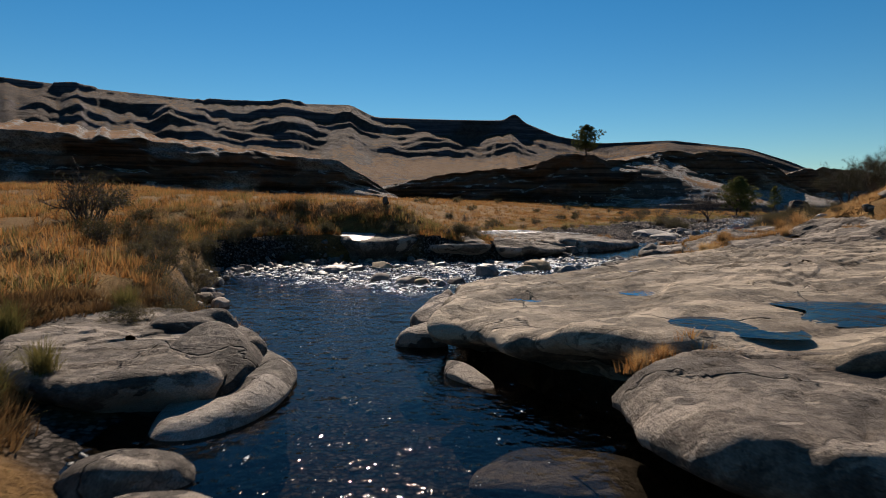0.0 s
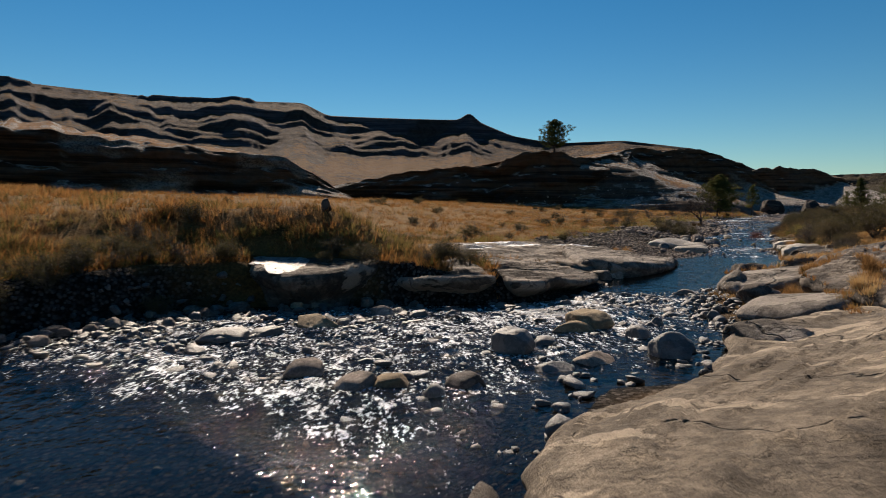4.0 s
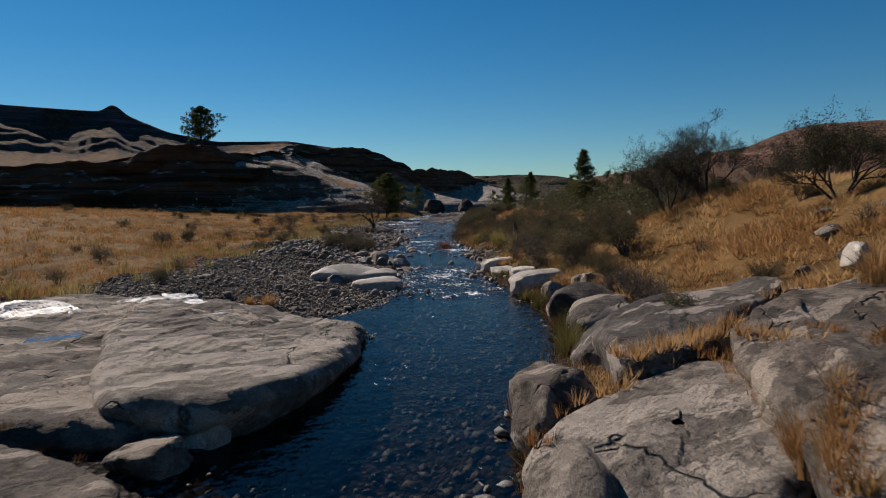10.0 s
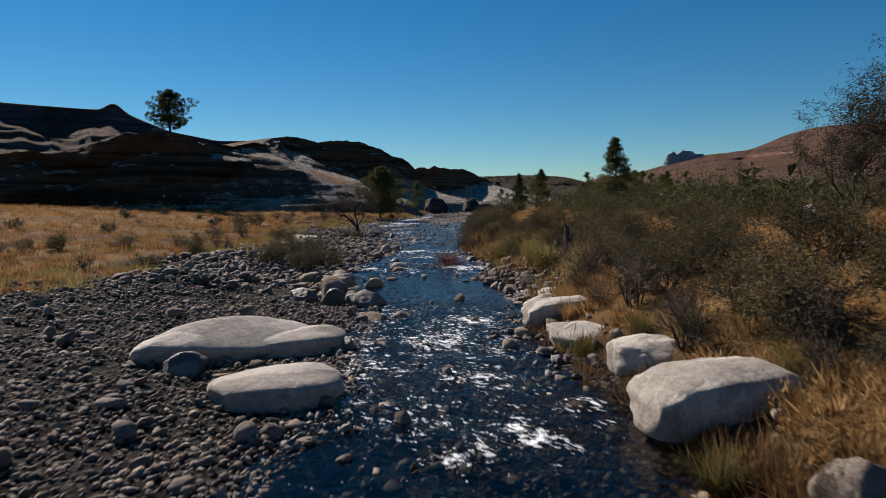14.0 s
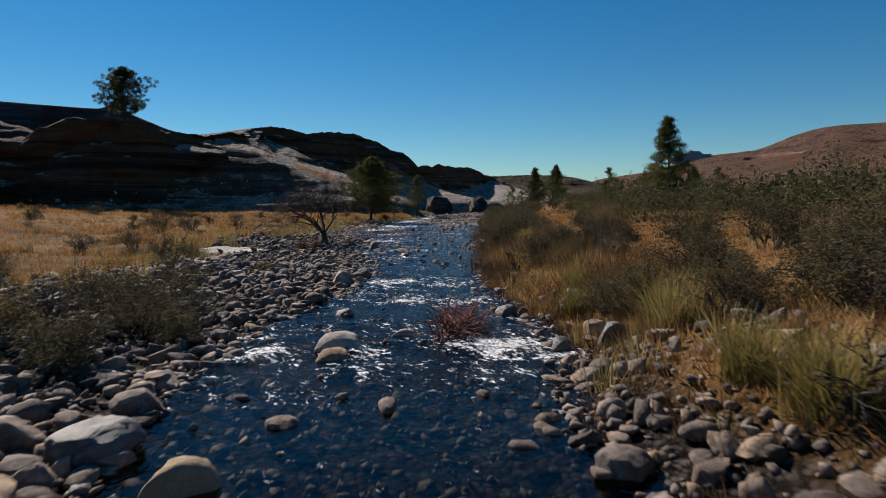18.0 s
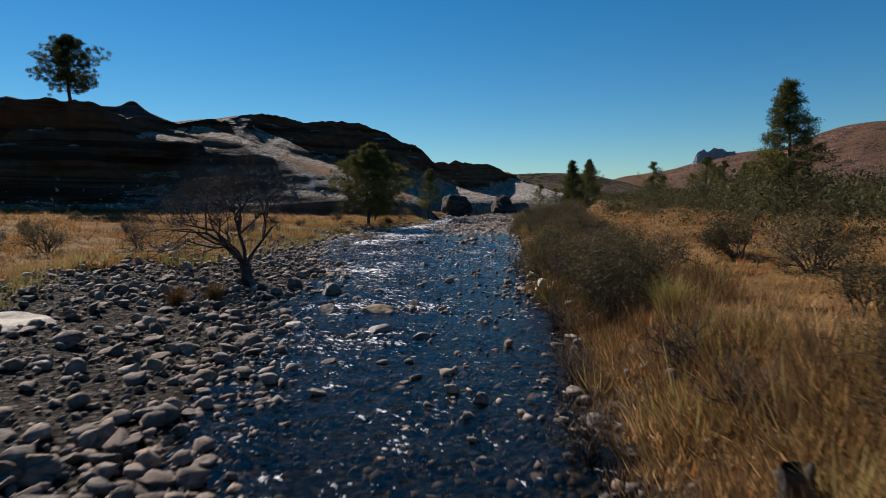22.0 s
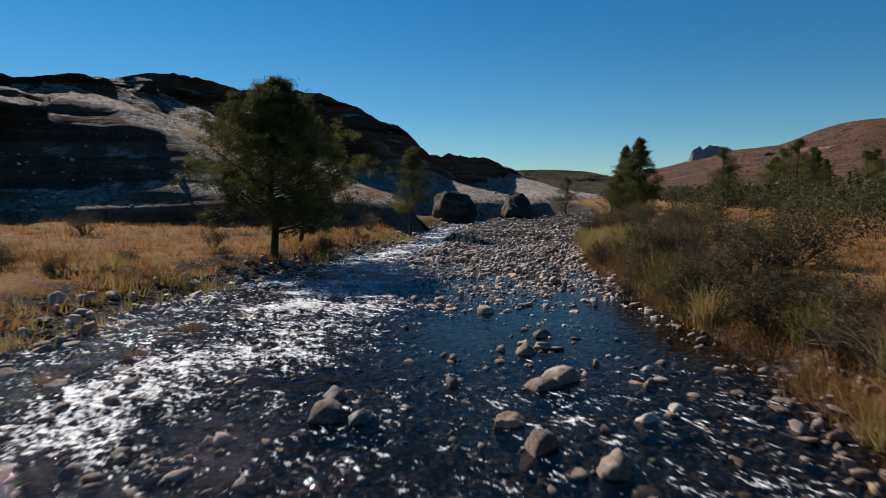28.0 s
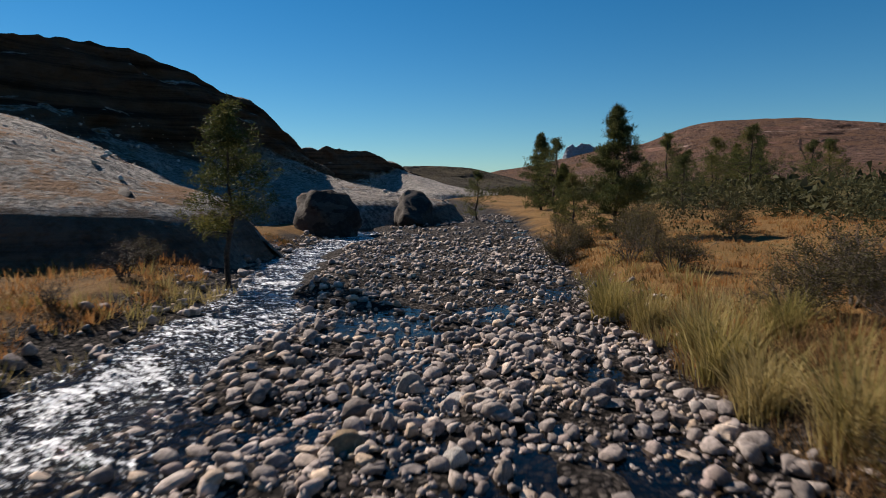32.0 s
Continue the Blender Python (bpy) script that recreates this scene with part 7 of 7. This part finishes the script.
plant(low_pine, 120, 132, scale=0.8, turn=160, label="dark pine behind the scrub")
plant(low_pine, 92, 133, scale=0.75, turn=250, label="dark pine at the edge of the scrub")
plant(low_pine, 49.6, 104.4, scale=0.72, turn=40, label="small dark bushy pine beside the stream")
for x, y, size, turn in ((104, 121, 1.1, 20), (110, 116, 1.15, 110), (117, 118, 1.1, 200), (123, 125, 1.2, 280), (114, 111, 0.95, 330), (130, 117, 1.1, 60), (99, 117, 0.75, 150)):
    plant(low_pine, x, y, scale=size, turn=turn, label="dark bushy pine standing in the scrub")
plant(low_pine, 113, 121, scale=0.8, turn=310, label="dark pine behind the scrub")
plant(spire, 83, 117, scale=0.55, turn=310, label="young pine at the edge of the scrub")
plant(low_pine, 75.5, 111, scale=0.5, turn=310, label="young pine at the edge of the scrub")
knoll = conifer(604, 5.9, 6.4, 0.15, 84, "lone spreading pine on the clifftop", thick=0.16, irregular=0.35, dense=2.2)
plant(knoll, 28.4, 124.6, z=11.7, first=True)


winter = new("bare_tree")
tagged(winter, "bare dark winter tree with fine twigs on the cobble bank", "tree")
rnd = np.random.RandomState(711)
V, F, tips = [], [], []
tube([np.array([0, 0, -0.2]), np.array([-0.03, 0, 0.35]), np.array([-0.08, 0.02, 0.75])], [0.2, 0.15, 0.13], 8, V, F)
part("trunk", quads("trunk", V, F), BARK, winter)
for a, out in ((0.3, 0.5), (1.9, 0.65), (2.9, 0.75), (4.0, 0.6), (5.4, 0.45), (3.3, 0.2)):
    d = np.array([math.cos(a) * out - 0.12, math.sin(a) * out, 1.0])
    V, F, tips = [], [], []
    grow(rnd, np.array([-0.06, 0.02, 0.6]), d / np.linalg.norm(d), 1.3, 0.056, 6, V, F, tips, bend=0.45, up=0.1, forks=3, shrink=0.74, sides=6)
    part("limb", quads("limb", V, F), BARK, winter)
winter.matrix_basis = pose(31.3, 73.6, float(height_xy(31.3, 73.6)[0]) - 0.05)


def thorn_tree(seed, x, y, tall, wide, label):
    """Several stems from one foot, spreading to a thin dark crown."""
    rnd = np.random.RandomState(seed)
    V, F, tips = [], [], []
    for k in range(6):
        a = 1.05 * k + rnd.uniform(-0.3, 0.3)
        d = np.array([math.cos(a) * wide, math.sin(a) * wide, tall * rnd.uniform(0.8, 1.2)])
        grow(rnd, np.array([0.04 * math.cos(a), 0.04 * math.sin(a), -0.1]), d / np.linalg.norm(d), tall * 0.45, tall * 0.016, 4, V, F, tips, bend=0.45, up=0.15, forks=3, shrink=0.7, sides=5)
    root = new("thorn_tree")
    tagged(root, label, "tree", "thorn trees on the slope")
    part("trunk", quads("trunk", V, F), BARK, root)
    part("foliage", leaf_mesh(rnd, tips, 30, 0.026, 0.14), DARK_LEAF, root)
    root.matrix_basis = pose(x, y, float(height_xy(x, y)[0]) - 0.05)


for seed, x, y, tall, wide in ((721, 24.1, 37.3, 2.7, 1.6), (722, 25.6, 36.9, 3.4, 1.6), (723, 21.7, 30.7, 2.3, 1.8), (724, 27.0, 33.2, 1.9, 1.2), (725, 28.8, 40.6, 2.6, 1.6), (726, 29.6, 36.0, 2.2, 1.5)):
    thorn_tree(seed, x, y, tall, wide, "dark thorn tree with a thin twiggy crown on the slope")

# the red twig bush standing in the rapids
rnd = np.random.RandomState(77)
V, F, tips = [], [], []
for k in range(15):
    a = rnd.uniform(-1.3, 1.3)
    d = np.array([math.cos(a), 0.5 * math.sin(a * 2), 0.55])
    grow(rnd, np.array([0.0, 0.0, -0.1]), d / np.linalg.norm(d), 0.42, 0.028, 3, V, F, tips, bend=0.5)
red = new("twig_bush")
tagged(red, "red-brown leafless bush rooted in the rapids", "shrub")
part("branch_work", quads("branch_work", V, F), RED_TWIG, red)
red.matrix_basis = pose(24.75, 53.2, -0.1, 0, 0, -30)
red.scale = (1.5, 1.6, 1.15)

# dead snag and stumps on the right bank
for x, y, h, r, text in ((24.9, 46.5, 0.95, 0.09, "split grey dead trunk standing on the bank"), (30.9, 58.7, 0.36, 0.11, "dark rotten stump in the grass"), (29.8, 57.2, 0.3, 0.08, "dark rotten stump in the grass")):
    V, F = [], []
    rnd = np.random.RandomState(int(x * 10))
    tube([np.array([0, 0, -0.1]), np.array([0.02, 0, h * 0.4]), np.array([0.0, 0.03, h * 0.75]), np.array([-0.05, 0.0, h])], [r * 1.25, r, r * 0.85, r * 0.5], 9, V, F)
    V = [v + rnd.normal(0, r * 0.1, 3) for v in V]
    tube([np.array([0.02, 0, h * 0.05]), np.array([r * 1.5, 0.03, h * 0.45]), np.array([r * 2.6, 0.05, h * 0.78])], [r * 0.8, r * 0.6, r * 0.2], 7, V, F)
    tube([np.array([-0.02, 0, h * 0.5]), np.array([-r * 1.2, -0.05, h * 0.9]), np.array([-r * 2.8, -0.1, h * 1.25])], [r * 0.7, r * 0.45, r * 0.12], 6, V, F)
    ob = thing("dead_stump", quads("dead_stump", V, F), CHAR, text, "stump", "dead wood")
    ob.matrix_basis = pose(x, y, float(height_xy(x, y)[0]))
V, F, tips = [], [], []
rnd = np.random.RandomState(5)
for k in range(14):
    a = rnd.uniform(1.6, 5.0)
    grow(rnd, np.array([0, 0, 0.1]), np.array([math.cos(a), math.sin(a), 0.25]), 0.5, 0.02, 2, V, F, tips, up=0)
ob = thing("dead_branches", quads("dead_branches", V, F), CHAR, "fallen grey branches beside the dead trunk", "branches", "dead wood")
ob.matrix_basis = pose(24.7, 47.0, float(height_xy(24.7, 47.0)[0]), 0, 0, 90)

# a small white board on a short post among the bushes
bm = bmesh.new()
bmesh.ops.create_cube(bm, size=1, matrix=Matrix.Translation((0, 0, 0)) @ Matrix.Diagonal((0.56, 0.03, 0.26, 1)))
bmesh.ops.bevel(bm, geom=bm.edges[:], offset=0.006, segments=1, affect="EDGES")
panel = bpy.data.meshes.new("panel")
bm.to_mesh(panel)
bm.free()
bm = bmesh.new()
bmesh.ops.create_cone(bm, cap_ends=True, segments=10, radius1=0.03, radius2=0.028, depth=1.0, matrix=Matrix.Translation((0, 0, 0.35)))
post = bpy.data.meshes.new("post")
bm.to_mesh(post)
bm.free()
board = new("sign_board")
tagged(board, "small weathered white board on a yellow post among bushes", "sign")
part("panel", panel, WHITE_PAINT, board).matrix_basis = pose(0, 0, 0.88, -38, 8, 0)
part("post", post, YELLOW_PAINT, board, "yellow painted post")
board.matrix_basis = pose(25.4, 40.1, float(height_xy(25.4, 40.1)[0]), 0, 0, 55)
board.scale = (0.6, 0.6, 0.8)
